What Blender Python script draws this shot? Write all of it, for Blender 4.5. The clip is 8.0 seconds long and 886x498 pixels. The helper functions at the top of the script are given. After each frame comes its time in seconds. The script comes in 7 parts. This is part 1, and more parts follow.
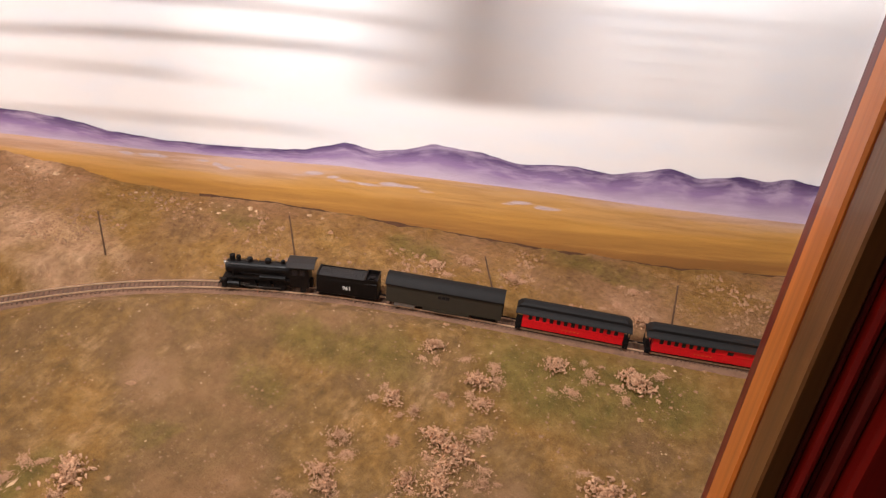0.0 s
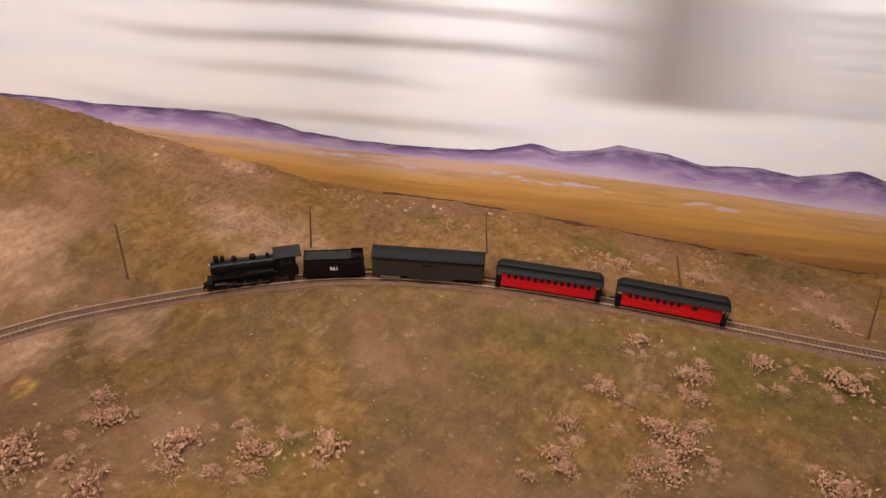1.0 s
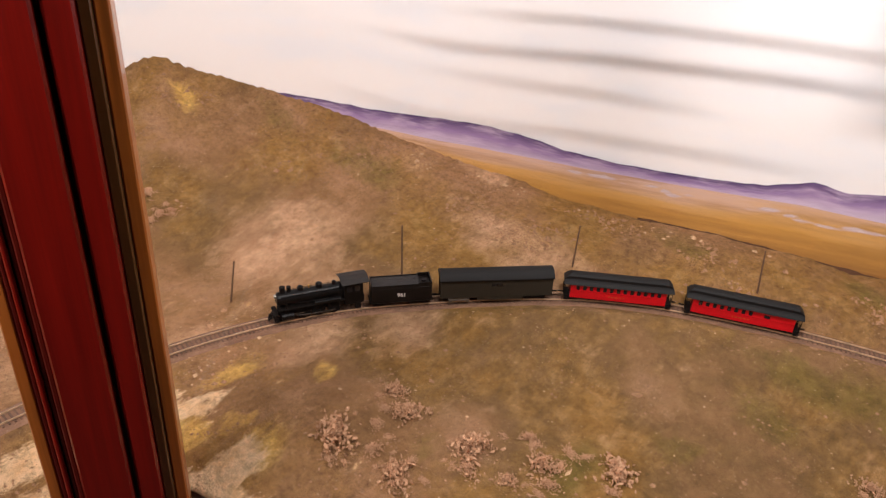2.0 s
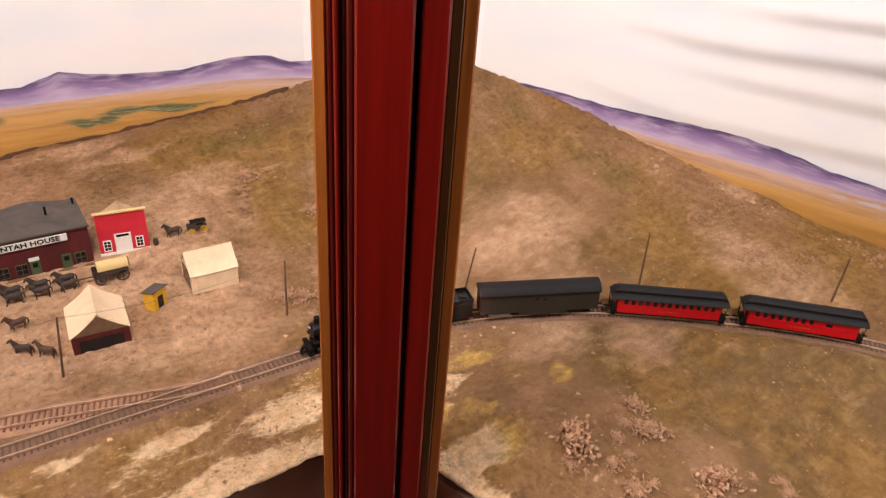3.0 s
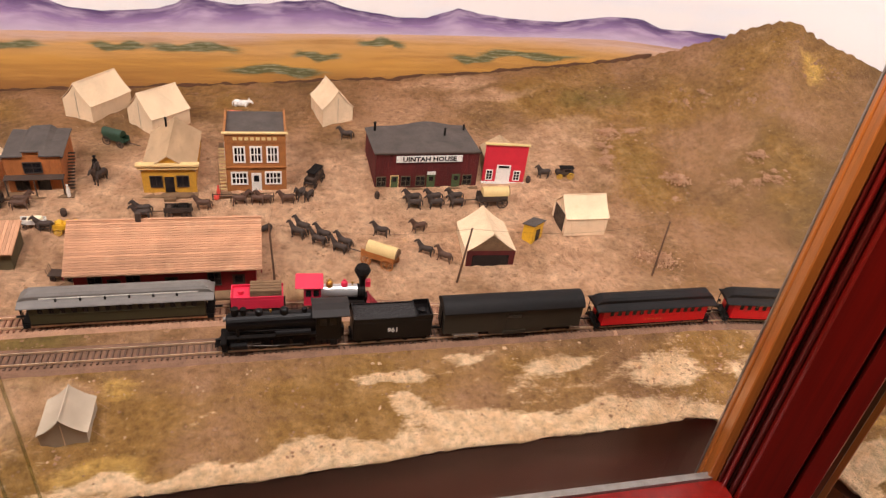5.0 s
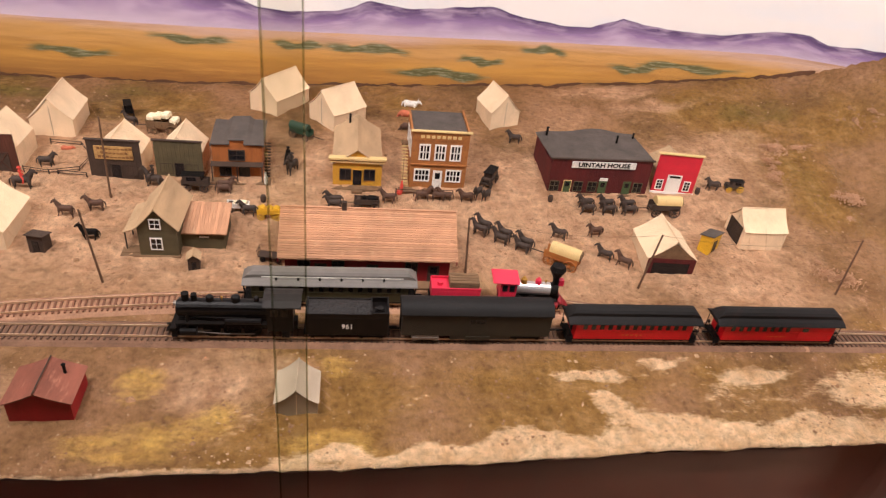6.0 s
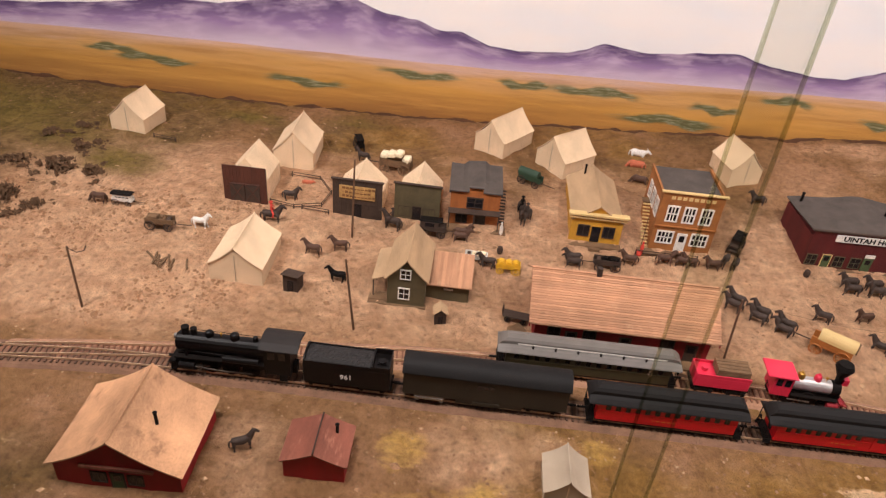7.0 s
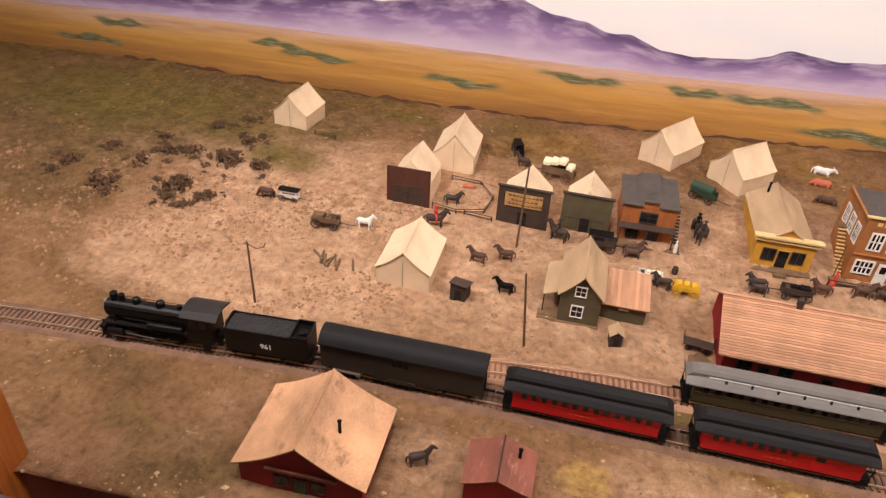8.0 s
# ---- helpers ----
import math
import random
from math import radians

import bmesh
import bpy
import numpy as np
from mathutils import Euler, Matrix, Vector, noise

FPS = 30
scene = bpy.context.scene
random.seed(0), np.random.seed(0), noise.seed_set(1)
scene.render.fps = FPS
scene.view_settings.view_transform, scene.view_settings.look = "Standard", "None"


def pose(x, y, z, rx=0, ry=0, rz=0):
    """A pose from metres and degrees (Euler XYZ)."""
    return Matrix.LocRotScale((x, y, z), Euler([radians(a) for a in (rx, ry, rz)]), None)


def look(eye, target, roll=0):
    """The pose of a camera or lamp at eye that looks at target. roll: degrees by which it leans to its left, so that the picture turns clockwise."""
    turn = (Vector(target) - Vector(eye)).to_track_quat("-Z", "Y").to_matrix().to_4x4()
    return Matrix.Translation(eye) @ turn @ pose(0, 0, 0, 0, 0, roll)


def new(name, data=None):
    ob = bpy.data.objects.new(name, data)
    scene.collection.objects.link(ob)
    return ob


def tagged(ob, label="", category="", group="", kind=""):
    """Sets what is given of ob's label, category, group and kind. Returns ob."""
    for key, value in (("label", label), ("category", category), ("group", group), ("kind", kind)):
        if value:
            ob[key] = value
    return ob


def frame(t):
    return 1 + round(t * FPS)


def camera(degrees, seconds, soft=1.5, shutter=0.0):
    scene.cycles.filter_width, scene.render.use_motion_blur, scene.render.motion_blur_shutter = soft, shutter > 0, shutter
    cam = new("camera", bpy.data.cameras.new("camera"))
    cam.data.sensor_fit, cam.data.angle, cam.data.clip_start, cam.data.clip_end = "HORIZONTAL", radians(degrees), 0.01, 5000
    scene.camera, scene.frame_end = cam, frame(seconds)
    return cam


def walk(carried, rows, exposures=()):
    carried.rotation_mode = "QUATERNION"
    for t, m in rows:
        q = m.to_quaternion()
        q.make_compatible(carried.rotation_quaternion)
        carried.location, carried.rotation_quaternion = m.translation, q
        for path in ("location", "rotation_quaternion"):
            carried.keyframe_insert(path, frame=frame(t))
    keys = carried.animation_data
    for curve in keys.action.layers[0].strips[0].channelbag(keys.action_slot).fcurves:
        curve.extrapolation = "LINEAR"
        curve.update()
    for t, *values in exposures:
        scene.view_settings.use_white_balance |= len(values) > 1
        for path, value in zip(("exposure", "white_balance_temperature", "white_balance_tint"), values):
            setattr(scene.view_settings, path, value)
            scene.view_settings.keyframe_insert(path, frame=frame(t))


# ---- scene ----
cam = camera(64.6, 8.0, 1.25)
METRES, EYE, TILT, LEAN, TURN = 1.277, 0.6, 0.0, 0.0, 22.9
ROWS = [
    (0.0, 0.0, 0.0, 0.0, 2.67, -29.85, -4.67),
    (0.5, -0.0659, -0.0113, -0.0092, 4.16, -29.78, -4.03),
    (1.0, -0.1676, -0.047, -0.0116, 6.92, -29.38, -3.4),
    (1.5, -0.2604, -0.0877, -0.0051, 12.36, -28.94, -3.38),
    (1.7, -0.293, -0.0863, -0.0103, 15.07, -28.74, -3.41),
    (2.8, -0.3977, -0.0979, -0.0223, 31.26, -30.38, -3.94),
    (3.0, -0.42, -0.1094, -0.0227, 34.37, -30.61, -3.75),
    (3.5, -0.4522, -0.1247, -0.0188, 41.32, -31.05, -3.66),
    (4.0, -0.4764, -0.1633, -0.0283, 46.62, -31.87, -4.33),
    (4.5, -0.5029, -0.2128, -0.0437, 51.05, -33.06, -5.12),
    (4.7, -0.5189, -0.2320, -0.0469, 52.64, -33.66, -5.55),
    (5.8, -0.5766, -0.3497, -0.0681, 60.09, -33.68, -5.78),
    (6.0, -0.5845, -0.3759, -0.0679, 61.37, -33.79, -5.72),
    (6.5, -0.6272, -0.4331, -0.0651, 66.33, -33.91, -5.23),
    (7.0, -0.6898, -0.4732, -0.0562, 72.19, -33.9, -4.54),
    (7.5, -0.7244, -0.5063, -0.062, 77.16, -34.17, -3.75),
    (8.0, -0.7378, -0.5361, -0.0676, 80.61, -34.54, -3.0),
]
walk(cam, [(t, pose(0, 0, EYE, TILT, LEAN, TURN) @ pose(METRES * x, METRES * y, METRES * z, 90 + pitch, roll, yaw)) for t, x, y, z, yaw, pitch, roll in ROWS],
     [(0.0, -0.04), (0.5, -0.26), (1.0, -0.43), (1.5, -0.40), (2.0, -0.28), (3.0, -0.12), (4.0, -0.03), (6.0, -0.03), (6.5, -0.12), (7.0, -0.2), (7.5, -0.2), (8.0, -0.05)])

# ---- world and lights ----
world = bpy.data.worlds.new("room_air")
scene.world = world
world.use_nodes = True
world.node_tree.nodes["Background"].inputs[0].default_value = (1.0, 0.93, 0.88, 1)
world.node_tree.nodes["Background"].inputs[1].default_value = 0.042


def case_lamp(x, y, z, tx, ty, tz, sx, sy, watts, colour=(1.0, 0.965, 0.975)):
    data = bpy.data.lights.new("case_lamp", "AREA")
    data.shape, data.size, data.size_y, data.energy, data.color = "RECTANGLE", sx, sy, watts, colour
    ob = new("case_lamp", data)
    ob.matrix_world = look((x, y, z), (tx, ty, tz))
    return ob


# strip lamps under the case's hood, along the front edge of the layout
case_lamp(-0.94, -1.62, 1.05, -1.36, -1.06, 0.0, 0.14, 0.40, 21.0, (1.0, 0.915, 0.905))
case_lamp(-0.93, -1.05, 1.05, -1.30, -0.80, 0.0, 0.14, 0.45, 13.5, (1.0, 0.915, 0.905))
case_lamp(-0.93, -0.33, 1.05, -1.24, 0.00, 0.0, 0.14, 0.45, 16.5, (1.0, 0.915, 0.905))
case_lamp(-0.48, 0.25, 1.05, -0.72, 0.95, 0.46, 0.30, 0.022, 13.5)
case_lamp(0.32, 0.55, 1.05, 0.02, 1.20, 0.46, 0.5, 0.022, 8.0)

# ---- materials ----


def rgb(r, g, b):
    """Display values 0 to 255 to a linear colour."""
    return tuple((v / 255 / 12.92 if v < 10 else ((v / 255 + 0.055) / 1.055) ** 2.4) for v in (r, g, b)) + (1,)


def tint(c, k):
    return tuple(min(1, v * k) for v in c[:3]) + (1,)


def graph(name):
    m = bpy.data.materials.new(name)
    m.use_nodes = True
    nt = m.node_tree
    return m, nt, nt.nodes["Principled BSDF"]


def node(nt, kind, **sets):
    n = nt.nodes.new(kind)
    for k, v in sets.items():
        if k in n.inputs:
            n.inputs[k].default_value = v
    return n


def noise_of(nt, vec, scale, detail=4, rough=0.6):
    n = node(nt, "ShaderNodeTexNoise", Scale=scale, Detail=detail, Roughness=rough)
    nt.links.new(vec, n.inputs["Vector"])
    return n.outputs["Fac"]


def mix_of(nt, fac, a, b, blend="MIX"):
    n = nt.nodes.new("ShaderNodeMix")
    n.data_type, n.blend_type = "RGBA", blend
    ins = [s for s in n.inputs if s.enabled]
    for socket, v in zip(ins, (fac, a, b)):
        if isinstance(v, (tuple, float, int)):
            socket.default_value = v
        else:
            nt.links.new(v, socket)
    return [s for s in n.outputs if s.enabled][0]


def ramp_of(nt, fac, *stops):
    n = nt.nodes.new("ShaderNodeValToRGB")
    el = n.color_ramp.elements
    while len(el) < len(stops):
        el.new(0.5)
    for e, (p, c) in zip(el, stops):
        e.position, e.color = p, c if isinstance(c, tuple) else (c, c, c, 1)
    nt.links.new(fac, n.inputs[0])
    return n.outputs["Color"]


def mat(name, base, rough=0.7, metal=0.0, var=0.25, scale=60, bump=0.2, grain=900, stretch=(1, 1, 1), wear=None, wear_amount=0.35, coat=0.0, per_piece=0.0, spec=0.4):
    """A painted, wooden, cloth or metal surface: base colour broken up at two scales, worn spots and fine relief."""
    m, nt, b = graph(name)
    tc = nt.nodes.new("ShaderNodeTexCoord")
    mp = node(nt, "ShaderNodeMapping", Scale=stretch)
    nt.links.new(tc.outputs["Object"], mp.inputs["Vector"])
    v = mp.outputs["Vector"]
    big, fine = noise_of(nt, v, scale), noise_of(nt, v, grain, 3)
    col = ramp_of(nt, big, (0.3, tint(base, 1 - var)), (0.7, tint(base, 1 + var)))
    col = mix_of(nt, 0.5 * var + 0.1, col, ramp_of(nt, fine, (0.35, tint(base, 0.6)), (0.65, tint(base, 1.35))))
    if wear:
        spots = ramp_of(nt, noise_of(nt, v, scale * 2.3, 6, 0.7), (0.56, 0.0), (0.68, wear_amount))
        col = mix_of(nt, spots, col, wear)
    if per_piece:
        info = nt.nodes.new("ShaderNodeObjectInfo")
        col = mix_of(nt, per_piece, col, ramp_of(nt, info.outputs["Random"], (0.0, tint(base, 0.55)), (1.0, tint(base, 1.5))))
    nt.links.new(col, b.inputs["Base Color"])
    b.inputs["Roughness"].default_value, b.inputs["Metallic"].default_value = rough, metal
    b.inputs["Specular IOR Level"].default_value = spec
    b.inputs["Coat Weight"].default_value = coat
    if bump:
        bn = node(nt, "ShaderNodeBump", Strength=bump, Distance=0.0006)
        nt.links.new(fine, bn.inputs["Height"])
        nt.links.new(bn.outputs["Normal"], b.inputs["Normal"])
    return m


BLACK = mat("black_model_paint", rgb(10, 7, 7), 0.42, 0, 0.3, 50, 0.2, 700, spec=0.22, wear=rgb(46, 37, 32), wear_amount=0.35)
SOOT = mat("sooty_black", rgb(19, 15, 13), 0.65, 0, 0.3, 80, 0.2, 900, spec=0.12)
COAL = mat("coal", rgb(32, 28, 27), 0.6, 0, 0.6, 700, 1.0, 1600)
ROOFDARK = mat("coach_roof_dark", rgb(20, 17, 16), 0.65, 0, 0.2, 60, 0.1, 600, spec=0.25)
ROOFGREYDARK = mat("cab_roof_grey", rgb(40, 35, 33), 0.6, 0, 0.2, 60, 0.1, 600, spec=0.25)
OLIVE = mat("car_side_olive", rgb(48, 42, 33), 0.6, 0, 0.15, 60, 0.1, 600, spec=0.25)
OLIVE_LIGHT = mat("coach_side_green", rgb(62, 56, 34), 0.55, 0, 0.15, 60, 0.1, 600)
GREYROOF = mat("coach_roof_grey", rgb(108, 101, 95), 0.5, 0, 0.15, 50, 0.1, 600)
SILVER = mat("bright_silver", rgb(215, 210, 208), 0.28, 0.75, 0.1, 80, 0.05, 600)
CHROME = mat("worn_steel", rgb(150, 142, 134), 0.45, 0.8, 0.2, 90, 0.1, 800)
RODSTEEL = mat("oily_rod_steel", rgb(74, 66, 60), 0.5, 0.6, 0.2, 90, 0.1, 800)
RAILTOP = mat("rail_steel", rgb(222, 190, 156), 0.3, 0.5, 0.25, 60, 0.1, 600)
BRASS = mat("brass", rgb(196, 150, 70), 0.3, 0.9, 0.15, 90, 0.05, 700)
COACHRED = mat("coach_red", rgb(196, 8, 22), 0.45, 0, 0.1, 60, 0.05, 600)
PINKRED = mat("old_loco_red", rgb(214, 42, 70), 0.45, 0, 0.1, 60, 0.05, 600)
WINDOWDARK = mat("dark_pane", rgb(24, 24, 28), 0.15, 0, 0.2, 200, 0.0, 900)
GOLDTEXT = mat("gold_lettering", rgb(196, 96, 40), 0.5, 0.2, 0.1, 200, 0.0, 900)
WHITE = mat("white_paint", rgb(226, 218, 208), 0.6, 0, 0.1, 120, 0.1, 900)
CANVAS = mat("tent_canvas", rgb(228, 198, 162), 0.9, 0, 0.14, 40, 0.5, 1500, wear=rgb(186, 158, 120), wear_amount=0.4)
CANVAS_GREY = mat("grey_canvas", rgb(176, 158, 136), 0.9, 0, 0.14, 40, 0.5, 1500, wear=rgb(150, 132, 108))
BARNRED = mat("dark_red_boards", rgb(138, 20, 24), 0.75, 0, 0.3, 60, 0.4, 900, (1, 1, 0.2))
HOUSERED = mat("house_red_boards", rgb(150, 22, 24), 0.65, 0, 0.25, 60, 0.3, 900, (1, 1, 0.2))
MAROON = mat("maroon_boards", rgb(84, 24, 22), 0.8, 0, 0.4, 60, 0.4, 900, (1, 1, 0.2))
BRIGHTRED = mat("bright_red_front", rgb(196, 36, 52), 0.65, 0, 0.12, 60, 0.2, 900)
ROOFGREY = mat("grey_tar_roof", rgb(80, 71, 65), 0.9, 0, 0.3, 40, 0.4, 1000, wear=rgb(112, 98, 88))
ORANGEWALL = mat("orange_brown_boards", rgb(158, 100, 52), 0.75, 0, 0.25, 60, 0.3, 900, wear=rgb(122, 78, 44), wear_amount=0.5)
YELLOWWALL = mat("yellow_boards", rgb(194, 142, 46), 0.75, 0, 0.22, 60, 0.3, 900, wear=rgb(148, 106, 44), wear_amount=0.5)
CREAM = mat("cream_trim", rgb(212, 180, 122), 0.65, 0, 0.1, 80, 0.2, 900)
TANROOF = mat("tan_plank_roof", rgb(182, 150, 114), 0.85, 0, 0.25, 40, 0.5, 800, (1, 0.3, 1), wear=rgb(128, 106, 76))
SHAKE = mat("cedar_shakes", rgb(180, 132, 100), 0.85, 0, 0.4, 45, 0.6, 900, (1, 0.4, 1), wear=rgb(226, 192, 150), per_piece=0.4)
RUSTROOF = mat("rust_roof", rgb(130, 75, 58), 0.8, 0, 0.35, 40, 0.4, 900, (1, 0.3, 1), wear=rgb(182, 124, 98), wear_amount=0.6)
TANRED = mat("weathered_plank_roof", rgb(196, 148, 110), 0.85, 0, 0.55, 22, 0.8, 620, (1, 0.6, 1), wear=rgb(132, 94, 68), wear_amount=0.8)
GREENWALL = mat("drab_green_boards", rgb(88, 77, 53), 0.8, 0, 0.25, 60, 0.4, 900)
WOODWALL = mat("bare_plank_wall", rgb(164, 96, 48), 0.8, 0, 0.4, 70, 0.5, 900, (1, 1, 0.15), wear=rgb(112, 66, 38))
OLDWOOD = mat("grey_brown_wood", rgb(116, 88, 62), 0.85, 0, 0.35, 80, 0.5, 900)
DARKWOOD = mat("dark_weathered_wood", rgb(66, 50, 40), 0.85, 0, 0.35, 80, 0.5, 900)
POLEWOOD = mat("pole_wood", rgb(104, 76, 56), 0.85, 0, 0.3, 120, 0.5, 1200)
TIEWOOD = mat("tie_wood", rgb(92, 68, 54), 0.9, 0, 0.3, 120, 0.5, 1200, per_piece=0.35)
DOORGREEN = mat("door_green", rgb(70, 84, 52), 0.7, 0, 0.2, 100, 0.2, 900)
HORSEDARK = mat("dark_horse_paint", rgb(62, 48, 40), 0.7, 0, 0.35, 160, 0.3, 1200)
HORSEBROWN = mat("brown_horse_paint", rgb(84, 58, 44), 0.7, 0, 0.35, 160, 0.3, 1200)
HORSERED = mat("red_cow_paint", rgb(192, 104, 74), 0.7, 0, 0.2, 160, 0.3, 1200)
WAGONYELLOW = mat("wagon_yellow", rgb(214, 164, 40), 0.6, 0, 0.2, 120, 0.2, 900)
WAGONORANGE = mat("wagon_orange_wood", rgb(168, 102, 46), 0.7, 0, 0.25, 120, 0.3, 900)
WAGONGREEN = mat("wagon_green", rgb(40, 62, 44), 0.6, 0, 0.2, 120, 0.2, 900)
COTTON = mat("white_sacks", rgb(236, 218, 184), 0.95, 0, 0.1, 200, 0.5, 900)
ROSE = mat("red_figure_paint", rgb(214, 74, 60), 0.6, 0, 0.15, 200, 0.1, 900)
DRYBUSH = mat("dried_foliage_tan", rgb(192, 148, 114), 0.95, 0, 0.35, 300, 0.4, 1500, wear=rgb(126, 92, 66), wear_amount=0.7)
DARKBUSH = mat("dried_foliage_dark", rgb(96, 70, 48), 0.95, 0, 0.4, 300, 0.4, 1500, wear=rgb(146, 114, 80))
STONE = mat("pale_stone", rgb(206, 176, 142), 0.9, 0, 0.3, 300, 0.4, 1500, per_piece=0.4)
ROADBED = mat("roadbed_soot", rgb(120, 88, 68), 0.95, 0, 0.3, 60, 0.8, 700, wear=rgb(66, 50, 42))
SIDEBED = mat("siding_dust", rgb(158, 118, 92), 0.95, 0, 0.3, 60, 0.8, 700, wear=rgb(112, 82, 64))
SIDETIE = mat("siding_tie_wood", rgb(116, 76, 56), 0.9, 0, 0.3, 120, 0.5, 1200, per_piece=0.35)
DARKRED = mat("dull_dark_red", rgb(138, 26, 34), 0.55, 0, 0.2, 80, 0.1, 700)
FASCIA = mat("brown_fascia_paint", rgb(146, 108, 88), 0.6, 0, 0.15, 12, 0.1, 400)
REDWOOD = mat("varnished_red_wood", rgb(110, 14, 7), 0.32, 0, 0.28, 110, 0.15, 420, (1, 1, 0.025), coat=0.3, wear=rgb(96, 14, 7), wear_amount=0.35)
# darker copy of the red wood: shade of grooves and mouldings put into colour
REDWOOD_SHADED = mat("varnished_red_wood_shade", rgb(82, 16, 9), 0.35, 0, 0.5, 110, 0.15, 420, (1, 1, 0.025), coat=0.3)
GOLDWOOD = mat("varnished_gold_wood", rgb(160, 88, 32), 0.4, 0, 0.35, 110, 0.15, 420, (1, 1, 0.025), coat=0.3)
BROWNWOOD = mat("dark_brown_varnish", rgb(84, 50, 20), 0.4, 0, 0.3, 110, 0.15, 420, (1, 1, 0.025), coat=0.3)
ROOMPAINT = mat("room_wall_paint", rgb(150, 132, 112), 0.9, 0, 0.06, 2, 0.05, 60)
ROOMFLOOR = mat("room_floor_carpet", rgb(90, 66, 58), 0.95, 0, 0.2, 8, 0.5, 300)


def glass_material(name="case_glass", tone=(0.985, 0.99, 0.985, 1)):
    m, nt, b = graph(name)
    nt.nodes.remove(b)
    facing = node(nt, "ShaderNodeLayerWeight", Blend=0.5)
    fres = ramp_of(nt, facing.outputs["Facing"], (0.0, 0.02), (0.6, 0.03), (0.85, 0.12), (1.0, 0.7))
    clear = node(nt, "ShaderNodeBsdfTransparent", Color=tone)
    gloss = node(nt, "ShaderNodeBsdfGlossy", Roughness=0.02)
    mix = nt.nodes.new("ShaderNodeMixShader")
    nt.links.new(fres, mix.inputs[0])
    nt.links.new(clear.outputs[0], mix.inputs[1])
    nt.links.new(gloss.outputs[0], mix.inputs[2])
    nt.links.new(mix.outputs[0], nt.nodes["Material Output"].inputs["Surface"])
    return m


def ground_material():
    """Scenic plaster: sand, olive turf, green scrub, pale chalk and ochre, brushed on in patches with ragged edges."""
    m, nt, b = graph("scenic_ground")
    tc = nt.nodes.new("ShaderNodeTexCoord")
    v = tc.outputs["Object"]
    along = node(nt, "ShaderNodeMapping", Scale=(1.9, 0.8, 1.0))
    nt.links.new(v, along.inputs["Vector"])
    masks = {}
    for key in ("loam", "sand", "turf", "green", "chalk", "ochre", "rough"):
        a = nt.nodes.new("ShaderNodeAttribute")
        a.attribute_name = key
        masks[key] = a.outputs["Fac"]
    soft = noise_of(nt, v, 7, 6, 0.65)
    mid = noise_of(nt, v, 34, 7, 0.7)
    brush = noise_of(nt, along.outputs["Vector"], 46, 8, 0.72)
    patch = noise_of(nt, v, 120, 6, 0.7)
    fine = noise_of(nt, v, 460, 5, 0.75)

    def ragged(key, width, low, high):
        """The mask broken up by brush noise, then sharpened between two levels."""
        n = nt.nodes.new("ShaderNodeMath")
        n.operation, n.inputs[1].default_value = "MULTIPLY_ADD", width
        nt.links.new(brush, n.inputs[0])
        o = nt.nodes.new("ShaderNodeMath")
        o.operation, o.inputs[1].default_value = "SUBTRACT", width / 2
        nt.links.new(masks[key], o.inputs[0])
        nt.links.new(o.outputs[0], n.inputs[2])
        return ramp_of(nt, n.outputs[0], (low, 0.0), (high, 1.0))
    col = ramp_of(nt, soft, (0.32, rgb(126, 94, 60)), (0.46, rgb(148, 110, 74)), (0.56, rgb(164, 122, 86)), (0.70, rgb(186, 142, 108)))
    layers = ((ragged("loam", 0.7, 0.15, 0.85), ramp_of(nt, mid, (0.3, rgb(106, 82, 50)), (0.5, rgb(126, 98, 62)), (0.7, rgb(150, 117, 78)))),
              (ragged("turf", 1.0, 0.15, 0.8), ramp_of(nt, mid, (0.28, rgb(128, 93, 46)), (0.5, rgb(154, 114, 62)), (0.72, rgb(184, 142, 92)))),
              (ragged("sand", 0.8, 0.1, 0.9), ramp_of(nt, mid, (0.3, rgb(180, 134, 100)), (0.7, rgb(228, 184, 146)))),
              (ragged("green", 1.1, 0.2, 0.95), ramp_of(nt, mid, (0.3, rgb(100, 86, 42)), (0.7, rgb(138, 114, 60)))),
              (ragged("ochre", 1.2, 0.25, 0.85), ramp_of(nt, mid, (0.3, rgb(198, 150, 76)), (0.7, rgb(234, 190, 104)))),
              (ragged("chalk", 1.7, 0.33, 0.62), ramp_of(nt, mid, (0.3, rgb(212, 166, 120)), (0.7, rgb(242, 208, 166)))))
    for mask, c in layers:
        col = mix_of(nt, mask, col, c)
    col = mix_of(nt, masks["rough"], col, ramp_of(nt, patch, (0.30, 0.58), (0.47, 0.97), (0.70, 1.24)), "MULTIPLY")
    col = mix_of(nt, 0.6, col, ramp_of(nt, brush, (0.32, 0.78), (0.5, 1.0), (0.68, 1.18)), "MULTIPLY")
    col = mix_of(nt, ramp_of(nt, fine, (0.32, 0.55), (0.41, 0.0)), col, rgb(78, 56, 38))
    col = mix_of(nt, ramp_of(nt, noise_of(nt, v, 260, 4, 0.65), (0.64, 0.0), (0.71, 0.5)), col, rgb(226, 194, 152))
    nt.links.new(col, b.inputs["Base Color"])
    b.inputs["Roughness"].default_value = 0.95
    b.inputs["Specular IOR Level"].default_value = 0.15
    bn = node(nt, "ShaderNodeBump", Strength=1.0, Distance=0.009)
    nt.links.new(mix_of(nt, 0.45, patch, fine), bn.inputs["Height"])
    nt.links.new(bn.outputs["Normal"], b.inputs["Normal"])
    return m


